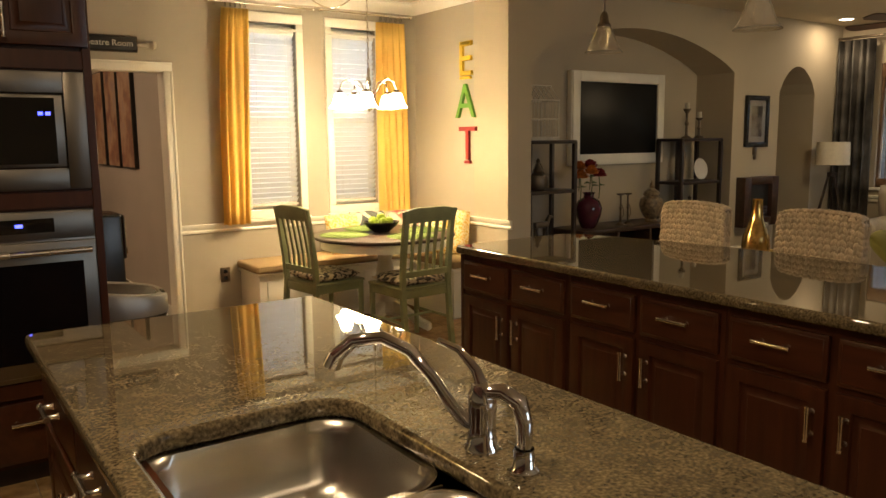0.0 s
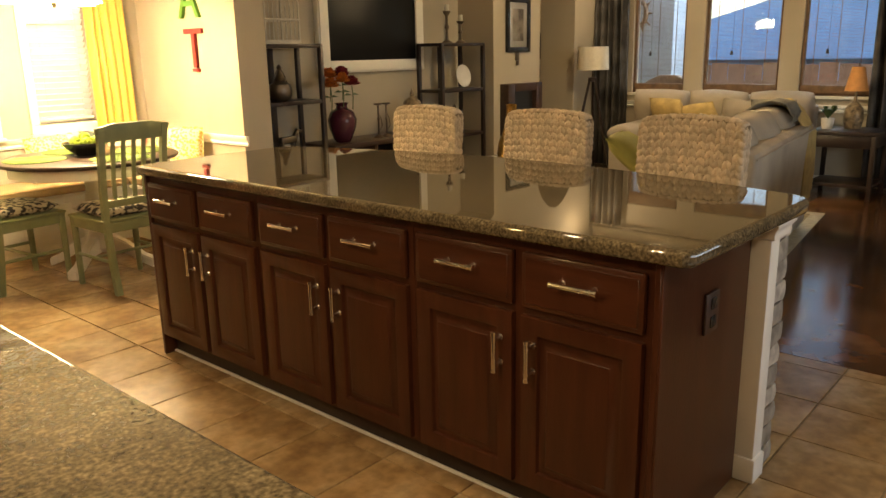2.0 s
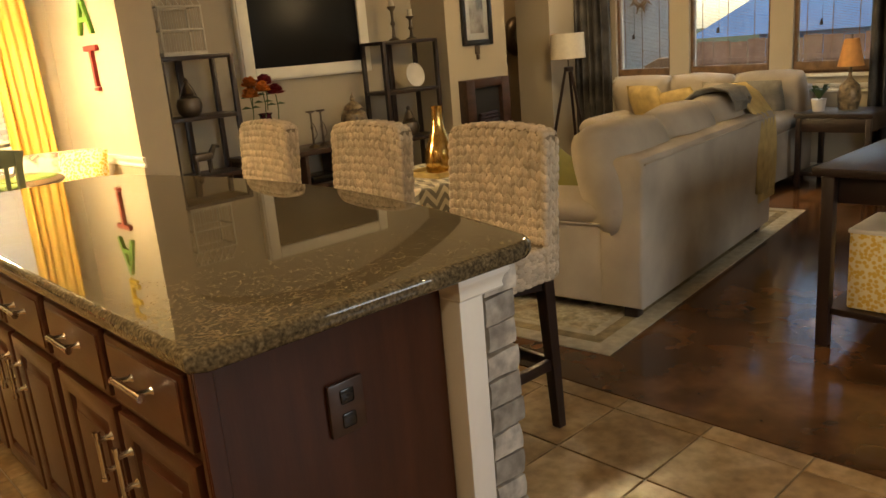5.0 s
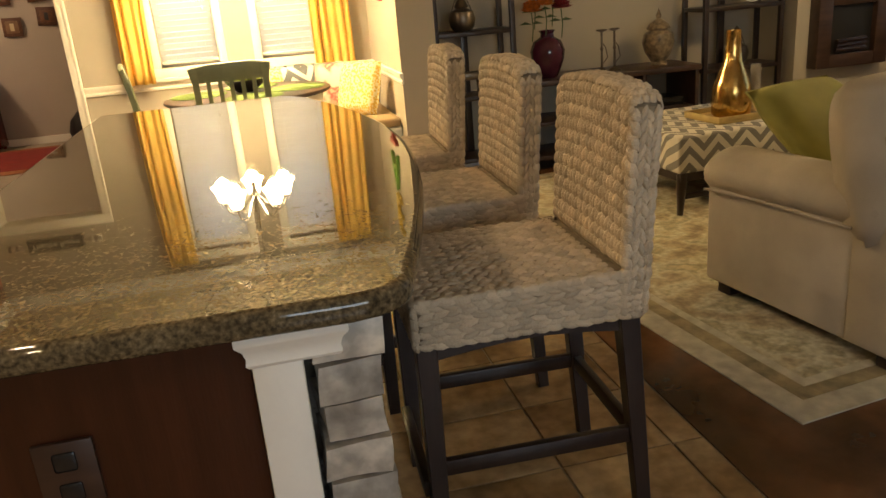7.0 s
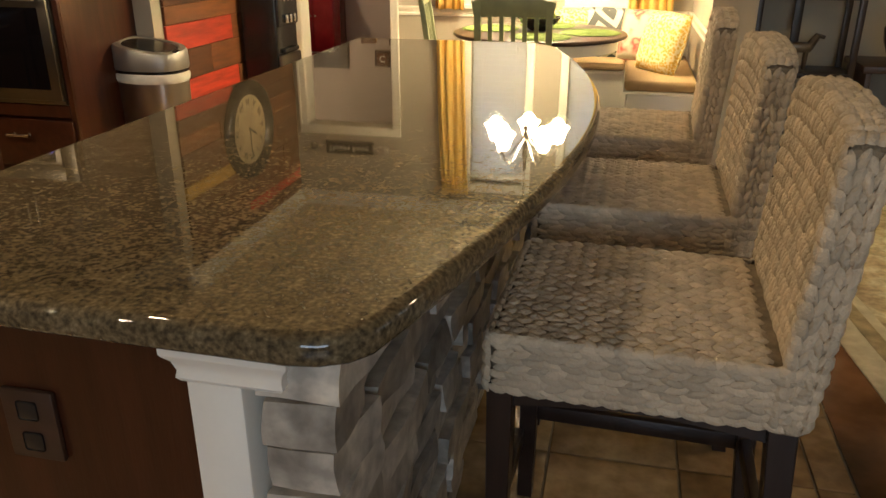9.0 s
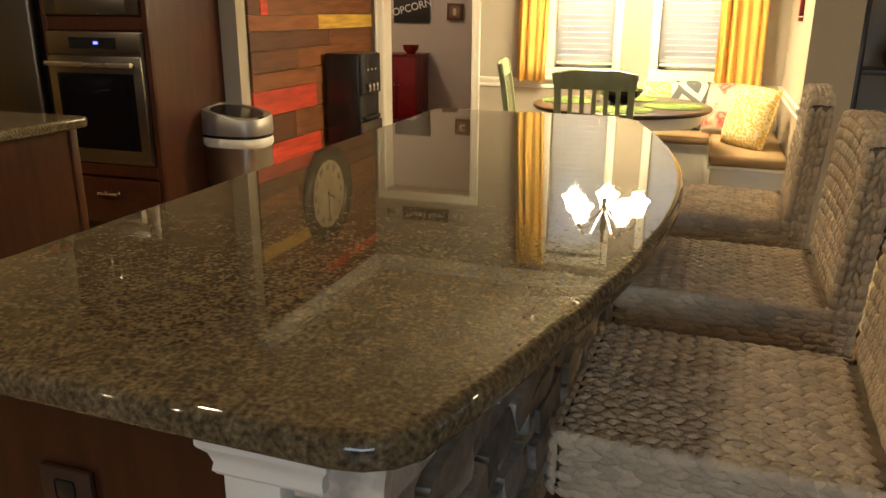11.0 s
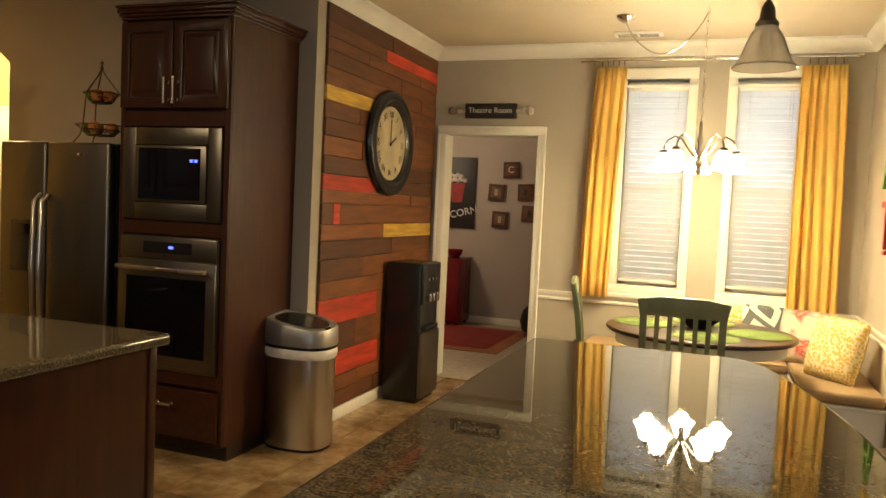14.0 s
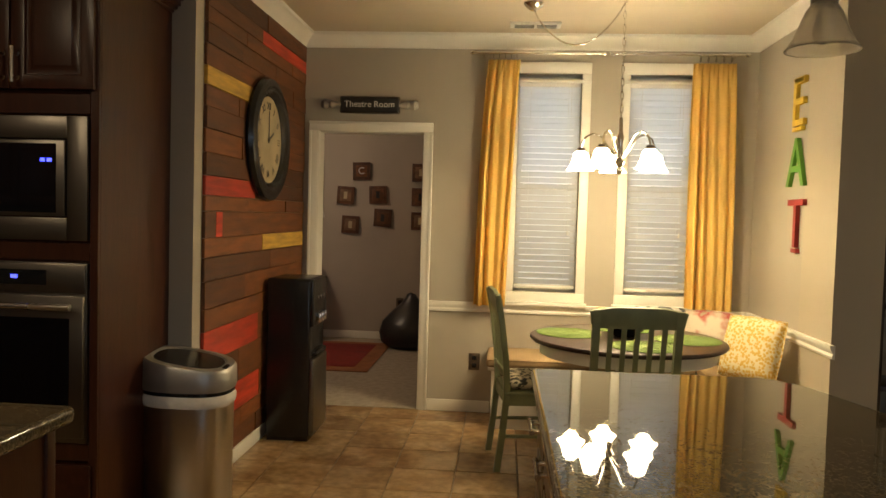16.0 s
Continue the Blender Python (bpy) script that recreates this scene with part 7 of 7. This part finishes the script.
for a, b, c, e in ((-0.305, -0.19, -0.265, 0.265), (0.19, 0.305, -0.265, 0.265), (-0.19, 0.19, 0.185, 0.265), (-0.19, 0.19, -0.265, -0.17)):
    box(bm, a, b, -0.11, 0.0, c, e, 0.006)
part("frame", bm, "walnut", hb)
part("firebox", box(B(), -0.191, 0.191, -0.06, -0.002, -0.171, 0.186), "ink", hb, smooth=False)
for k in range(3):
    part("log", tube(B(), [(-0.13, -0.075 - 0.01 * k, -0.14 + 0.03 * k), (0.13, -0.08, -0.14 + 0.035 * k)], 0.02, 8), "dark", hb)
wr = thing("round_wreath", "dark round ring wreath on the hall wall", "wreath", pose(9.3, 6.296, 1.43))
bm = B()
tube(bm, [(0.17 * math.cos(k * math.pi / 16), -0.05, 0.17 * math.sin(k * math.pi / 16)) for k in range(33)], 0.075, 12)
part("ring", bm, "bronze", wr, sharp=180)

# floor lamp, drapes, end table
fl = thing("floor_lamp", "tripod floor lamp with a cream drum shade", "floor lamp", pose(8.30, 4.72, 0))
part("shade", lathe(B(), [(0.02, 1.157), (0.178, 1.155), (0.168, 1.405), (0.164, 1.405), (0.174, 1.158)], seg=36), "lampshade", fl, "cream drum shade")
part("harp", tube(B(), [(0, 0, 1.05), (0, 0, 1.38)], 0.008, 8), "bronze", fl)
part("hub", lathe(B(), [(0.0, 1.02), (0.05, 1.03), (0.05, 1.07), (0.0, 1.08)], seg=16), "dark", fl)
for k in range(3):
    a = k * 2.094 + 0.4
    part("leg", tube(B(), [(0.03 * math.cos(a), 0.03 * math.sin(a), 1.06), (0.26 * math.cos(a), 0.26 * math.sin(a), 0.0)], [0.014, 0.018], 8), "dark", fl)


def drape(y0, y1, folds, x=EWX - 0.10, z1=2.55):
    c = thing("window_drape", "floor length charcoal striped drape", "drape", group="drapes of the living room")
    bm = B()
    n, rows, grid = folds * 10, 6, []
    for j in range(rows + 1):
        s = j / rows
        grid.append([bm.verts.new((x + 0.05 * math.sin(2 * math.pi * folds * i / n + 0.4 * s), y0 + (y1 - y0) * i / n + 0.01 * math.sin(5 * s + i), z1 + (0.03 - z1) * s)) for i in range(n + 1)])
    for p, q in zip(grid, grid[1:]):
        for i in range(n):
            bm.faces.new((p[i], p[i + 1], q[i + 1], q[i]))
    ob = part("panel", bm, "drape", c, sharp=180)
    so = ob.modifiers.new("thickness", "SOLIDIFY")
    so.thickness = 0.005


drape(4.60, 5.02, 5)
drape(1.55, 2.03, 5)
rd = thing("drape_rod", "dark metal drape rod over the living windows", "curtain rod")
part("rod", tube(B(), [(EWX - 0.10, 1.4, 2.58), (EWX - 0.10, 5.03, 2.58)], 0.014, 10), "bronze", rd)
for yy in (1.45, 3.3, 4.95):
    part("bracket", tube(B(), [(EWX - 0.001, yy, 2.58), (EWX - 0.10, yy, 2.58)], 0.008, 8), "bronze", rd)
et = thing("end_table", "dark wooden end table in the corner", "end table", pose(8.47, 2.08, 0))
part("top", box(B(), -0.27, 0.27, -0.30, 0.30, 0.575, 0.61, 0.006), "dark", et)
part("drawer", box(B(), -0.25, 0.25, -0.27, 0.27, 0.46, 0.575, 0.004), "dark", et)
part("shelf_board", box(B(), -0.25, 0.25, -0.27, 0.27, 0.10, 0.13, 0.004), "dark", et)
for sx in (-1, 1):
    for sy in (-1, 1):
        part("leg", box(B(), sx * 0.24 - 0.02, sx * 0.24 + 0.02, sy * 0.265 - 0.02, sy * 0.265 + 0.02, 0.0, 0.575, 0.003), "dark", et)
tl = thing("table_lamp", "ceramic table lamp with an amber shade", "table lamp", pose(8.55, 2.08, 0.611))
part("base", lathe(B(), [(0.0, 0.0), (0.07, 0.0), (0.075, 0.02), (0.09, 0.10), (0.075, 0.19), (0.03, 0.24), (0.015, 0.26), (0.012, 0.34)], seg=24), "urn", tl)
part("shade", lathe(B(), [(0.10, 0.345), (0.055, 0.56), (0.052, 0.56), (0.097, 0.345)], seg=28), "amber_shade", tl, "amber fabric shade")
part("finial", lathe(B(), [(0.004, 0.55), (0.01, 0.585), (0.0, 0.6)], seg=10), "bronze", tl)
pt = thing("potted_plant", "small leafy plant in a pale pot on the end table", "plant", pose(8.40, 2.26, 0.611))
part("pot", lathe(B(), [(0.0, 0.0), (0.045, 0.0), (0.06, 0.10), (0.052, 0.10), (0.0, 0.08)], seg=18), "chalk", pt)
r7 = random.Random(7)
for k in range(22):
    a, l = k * 2.4, r7.uniform(0.08, 0.2)
    c, s = math.cos(a), math.sin(a)
    bm = B()
    bm.faces.new([bm.verts.new(p) for p in ((0, 0, 0.09), (l * 0.5 * c - 0.02 * s, l * 0.5 * s + 0.02 * c, 0.12 + l * 0.5), (l * c, l * s, 0.10 + l * 0.6), (l * 0.5 * c + 0.02 * s, l * 0.5 * s - 0.02 * c, 0.12 + l * 0.5))])
    part("leaf", bm, "leaf", pt, smooth=False)


# ---- sofas ----
def sofa(m, w, label, left_arm=True, right_arm=True):
    """Back along local -y; w long in x, from 0 to w."""
    s = thing("sofa", label, "sofa", m, group="sofas of the living room")
    part("base", box(B(), 0.02, w - 0.02, 0.04, 0.92, 0.06, 0.36, 0.02, 3), "sofa", s)
    # the back leans a little and its top is rolled
    prof = [(0.0, 0.06), (-0.004, 0.30), (-0.012, 0.60), (-0.018, 0.755), (-0.004, 0.79), (0.03, 0.806), (0.10, 0.80), (0.20, 0.77), (0.22, 0.70), (0.22, 0.06)]
    part("back", prism(B(), prof, 0.0, w, "x", 0.018, 3), "sofa", s)
    part("back_welt", tube(B(), [(0.01, -0.021, 0.765), (w * 0.33, -0.023, 0.767), (w * 0.66, -0.022, 0.764), (w - 0.01, -0.021, 0.765)], 0.006, 6), "sofa", s)
    for sx, on in ((0, left_arm), (1, right_arm)):
        if not on:
            continue
        x0 = 0.0 if sx == 0 else w - 0.25
        part("arm_panel", box(B(), x0 + 0.004 if sx == 0 else x0 + 0.03, x0 + 0.22 if sx == 0 else x0 + 0.246, 0.20, 0.93, 0.06, 0.47, 0.016, 3), "sofa", s)
        bm = B()
        prof = [(x0 + 0.125 + 0.145 * math.cos(a * math.pi / 10), 0.535 + 0.095 * math.sin(a * math.pi / 10)) for a in range(20)]
        prism(bm, prof, 0.10, 0.955, "y", 0.04, 4)
        for v in bm.verts:
            v.co.z += 0.012 * noise.noise(v.co * 5) - 0.05 * max(0.0, v.co.y - 0.5)
        part("arm_pad", bm, "sofa", s, "rolled padded arm", sharp=180)
        xe = x0 - 0.012 if sx == 0 else x0 + 0.262
        part("arm_welt", tube(B(), [(xe, 0.21, 0.47), (xe, 0.55, 0.468), (xe, 0.93, 0.452)], 0.006, 6), "sofa", s)
    n = 3 if w > 1.7 else 2
    cw = (w - 0.46) / n
    for k in range(n):
        cx = 0.23 + cw * (k + 0.5)
        part("seat_cushion", box(B(), cx - cw / 2 + 0.004, cx + cw / 2 - 0.004, 0.24, 0.95, 0.365, 0.50, 0.045, 4), "sofa", s, sharp=180)
    cw = (w + 0.06) / n
    for k in range(n):
        cx = -0.03 + cw * (k + 0.5)
        bm = B()
        cushion(bm, cw * 1.02, 0.56, 0.34, 0.38, 16, pose(cx, 0.215, 0.675, 76, 0, 0))
        for v in bm.verts:
            v.co += noise.noise_vector(v.co * 3.5 + Vector((k * 5.0, 0, 0))) * 0.014
        part("back_cushion", bm, "sofa", s, "plump loose back cushion", sharp=180)
    for sx in (0.08, w - 0.08):
        for sy in (0.08, 0.86):
            part("foot", box(B(), sx - 0.035, sx + 0.035, sy - 0.035, sy + 0.035, 0.0, 0.062, 0.004), "dark", s)
    return s


sofa(pose(4.80, 1.665, 0.012, 0, 0, 7.5), 1.98, "taupe microfiber sofa with rolled arms and loose cushions")
sofa(pose(8.80, 2.46, 0.0, 0, 0, 92), 1.80, "taupe microfiber loveseat under the windows")


def loose_pillow(m, w, material, label, h=0.15):
    p = thing("sofa_pillow", label, "pillow", m, group="pillows of the sofas")
    part("cover", cushion(B(), w, w, h, 0.5, 12), material, p, sharp=180)
    part("welt", tube(B(), [(-w * 0.48, -w * 0.48, 0), (w * 0.48, -w * 0.48, 0), (w * 0.48, w * 0.48, 0), (-w * 0.48, w * 0.48, 0), (-w * 0.48, -w * 0.48, 0)], 0.005, 5), material, p)


loose_pillow(pose(5.14, 2.47, 0.67, 40, 0, 18), 0.54, "olive", "olive green pillow on the sofa arm")
loose_pillow(pose(8.28, 3.78, 0.68, 66, 0, 75), 0.42, "gold_fab", "gold pillow on the loveseat")
loose_pillow(pose(8.26, 3.42, 0.66, 62, 10, 85), 0.38, "gold_fab", "gold pillow leaning on a cushion")
loose_pillow(pose(8.30, 3.02, 0.68, 66, -8, 95), 0.42, "sofa", "taupe pillow on the loveseat")
loose_pillow(pose(8.30, 2.72, 0.70, 62, 0, 100), 0.42, "gray_fab", "gray pillow on the loveseat")


def throw(name, m, w, prof, material, label):
    t = thing(name, label, "blanket", m)
    bm = B()
    n = 22
    grid = []
    for j, (y, z) in enumerate(prof):
        grid.append([bm.verts.new((w * (i / n - 0.5) * (1 + 0.05 * math.sin(j)) + 0.03 * math.sin(j * 0.7), y + 0.012 * math.sin(i * 1.5 + j * 0.3), z + 0.012 * math.sin(i * 1.1 + j * 0.5))) for i in range(n + 1)])
    for p, q in zip(grid, grid[1:]):
        for i in range(n):
            bm.faces.new((p[i], p[i + 1], q[i + 1], q[i]))
    ob = part("cloth", bm, material, t, sharp=180)
    so = ob.modifiers.new("thickness", "SOLIDIFY")
    so.thickness = 0.012
    bm = B()
    y, z = prof[0]
    for k in range(24):
        xx = w * (k / 24 - 0.48)
        tube(bm, [(xx, y, z), (xx + 0.004, y, z - 0.06)], 0.003, 4)
    part("fringe", bm, material, t)


throw("throw_blanket", pose(4.80, 1.665, 0.012, 0, 0, 7.5) @ pose(1.82, 0, 0), 0.34, [(-0.022, 0.30), (-0.024, 0.45), (-0.022, 0.60), (-0.016, 0.75), (0.02, 0.81), (0.08, 0.90), (0.17, 0.97), (0.27, 0.96), (0.37, 0.88), (0.43, 0.78), (0.47, 0.66)], "gold_fab", "gold fringed throw over the sofa back")
throw("gray_throw", pose(4.80, 1.665, 0.012, 0, 0, 7.5) @ pose(1.60, 0, 0), 0.30, [(0.06, 0.90), (0.10, 0.965), (0.20, 0.985), (0.30, 0.965), (0.38, 0.90), (0.44, 0.80), (0.48, 0.70)], "gray_fab", "gray throw on the sofa cushions")

# rug, ottoman table, vase
rg = thing("area_rug", "faded floral area rug with a pale border", "rug", pose(4.395, 1.575, 0.0, 0, 0, 7))
part("border", box(B(), 0.0, 3.05, 0.0, 3.3, 0.0, 0.007, 0.002), "rug_edge", rg, "pale outer border")
part("band", box(B(), 0.10, 2.95, 0.10, 3.2, 0.004, 0.0095, 0.001), "rug_band", rg, "olive patterned band")
part("guard", box(B(), 0.16, 2.89, 0.16, 3.14, 0.006, 0.011, 0.001), "rug_edge", rg)
part("field", box(B(), 0.20, 2.85, 0.20, 3.10, 0.008, 0.0125, 0.001), "rug", rg, "faded floral field")
ot = thing("coffee_ottoman", "chevron covered ottoman table on dark legs", "ottoman", pose(5.66, 4.02, 0.012, 0, 0, 4))
part("cover", box(B(), -0.58, 0.58, -0.42, 0.42, 0.24, 0.45, 0.02, 3), "chevron", ot, "gray and cream chevron cover")
part("apron", box(B(), -0.55, 0.55, -0.39, 0.39, 0.19, 0.24), "dark", ot, smooth=False)
for sx in (-1, 1):
    for sy in (-1, 1):
        bm = B()
        tube(bm, [(sx * 0.52, sy * 0.36, 0.24), (sx * 0.54, sy * 0.38, 0.12), (sx * 0.55, sy * 0.39, 0.0)], [0.032, 0.025, 0.018], 10)
        part("leg", bm, "dark", ot)
part("stretcher", box(B(), -0.52, 0.52, -0.37, -0.345, 0.08, 0.11, 0.003), "dark", ot)
part("stretcher", box(B(), -0.52, 0.52, 0.345, 0.37, 0.08, 0.11, 0.003), "dark", ot)
ty = thing("serving_tray", "honey coloured wooden tray on the ottoman", "tray", pose(5.70, 3.92, 0.463, 0, 0, 4))
part("base", box(B(), -0.26, 0.26, -0.17, 0.17, 0.0, 0.012, 0.003), "gold_fab", ty)
for a, b, c, e in ((-0.26, 0.26, -0.17, -0.158), (-0.26, 0.26, 0.158, 0.17), (-0.26, -0.248, -0.158, 0.158), (0.248, 0.26, -0.158, 0.158)):
    part("rim", box(B(), a, b, c, e, 0.012, 0.04, 0.003), "gold_fab", ty)
gv = thing("mercury_vase", "tall gold mercury glass bottle vase on the tray", "vase", pose(5.62, 3.88, 0.476))
part("vase", lathe(B(), [(0.0, 0.0), (0.095, 0.0), (0.11, 0.02), (0.115, 0.10), (0.105, 0.18), (0.075, 0.26), (0.052, 0.32), (0.043, 0.40), (0.040, 0.47), (0.043, 0.49), (0.037, 0.49), (0.034, 0.42), (0.034, 0.36)], seg=32), "gold_glass", gv)
cg = thing("slim_candle", "slim glass cylinder candle on the tray", "candle", pose(5.80, 3.92, 0.476))
part("glass", lathe(B(), [(0.0, 0.0), (0.03, 0.0), (0.03, 0.28), (0.027, 0.28), (0.027, 0.01)], seg=20), "frost", cg)

# console table at the room's edge
cn = thing("side_console", "dark wooden console table with a lower shelf", "console table", pose(5.0, 0.42, 0, 0, 0, 0))
part("top", box(B(), -0.03, 1.25, -0.03, 0.55, 0.74, 0.775, 0.006), "dark", cn)
part("shelf_board", box(B(), 0.02, 1.2, 0.02, 0.5, 0.14, 0.17, 0.004), "dark", cn)
for sx in (0.0, 1.17):
    for sy in (0.0, 0.47):
        part("leg", box(B(), sx, sx + 0.05, sy, sy + 0.05, 0.0, 0.74, 0.004), "dark", cn)
part("drawer", box(B(), 0.05, 1.17, 0.01, 0.51, 0.62, 0.74, 0.004), "dark", cn)
bk2 = thing("trellis_bin", "cream and yellow patterned fabric bin on the shelf", "storage bin", pose(5.05, 0.50, 0.172))
part("bin", box(B(), 0.0, 0.34, 0.0, 0.34, 0.0, 0.34, 0.012, 2), "trellis", bk2)
part("rim", box(B(), -0.004, 0.344, -0.004, 0.344, 0.325, 0.345, 0.006), "chalk", bk2)


# ---- pieces of walls and floors ----
PLANKS()
STONES()


def floor_tiles():
    fl_ = tagged(part("floor_kitchen", box(B(), -1.5, 4.10, -3.2, NY, -0.1, -0.006), "grout", None, "tan ceramic tile floor with grout joints", smooth=False), kind="structure")
    P, gx, gy = 0.3475, 1.910, 2.667
    r = random.Random(21)
    cache = {}

    def mesh(w, d):
        key = (round(w, 3), round(d, 3))
        if key not in cache:
            me = bpy.data.meshes.new("tile")
            bm = box(B(), -w / 2, w / 2, -d / 2, d / 2, -0.008, 0.0, 0.002, 1)
            bm.to_mesh(me)
            bm.free()
            me.materials.append(M["tile"])
            cache[key] = me
        return cache[key]

    far = B()
    i = int((-1.5 - gx) / P) - 1
    count = 0
    while gx + i * P < 4.10:
        x0, x1 = max(gx + i * P, -1.36), min(gx + (i + 1) * P, 4.095)
        i += 1
        if x1 - x0 < 0.03:
            continue
        j = int((-3.2 - gy) / P) - 1
        while gy + j * P < NY:
            y0, y1 = max(gy + j * P, -3.19), min(gy + (j + 1) * P, NY - 0.002)
            j += 1
            if y1 - y0 < 0.03:
                continue
            near = (0.6 < x0 and -0.6 < y0) and count < 300
            if near:
                count += 1
                t = new("tile", mesh(x1 - x0 - 0.006, y1 - y0 - 0.006))
                t.parent = fl_
                t.matrix_basis = pose((x0 + x1) / 2, (y0 + y1) / 2, r.uniform(-0.0006, 0.0004), r.uniform(-0.06, 0.06), r.uniform(-0.06, 0.06), 0)
            else:
                box(far, x0 + 0.003, x1 - 0.003, y0 + 0.003, y1 - 0.003, -0.008, 0.0)
    ob = part("tiles_beyond", far, "tile", fl_, smooth=False)
    ob["kind"] = "stuff"


floor_tiles()
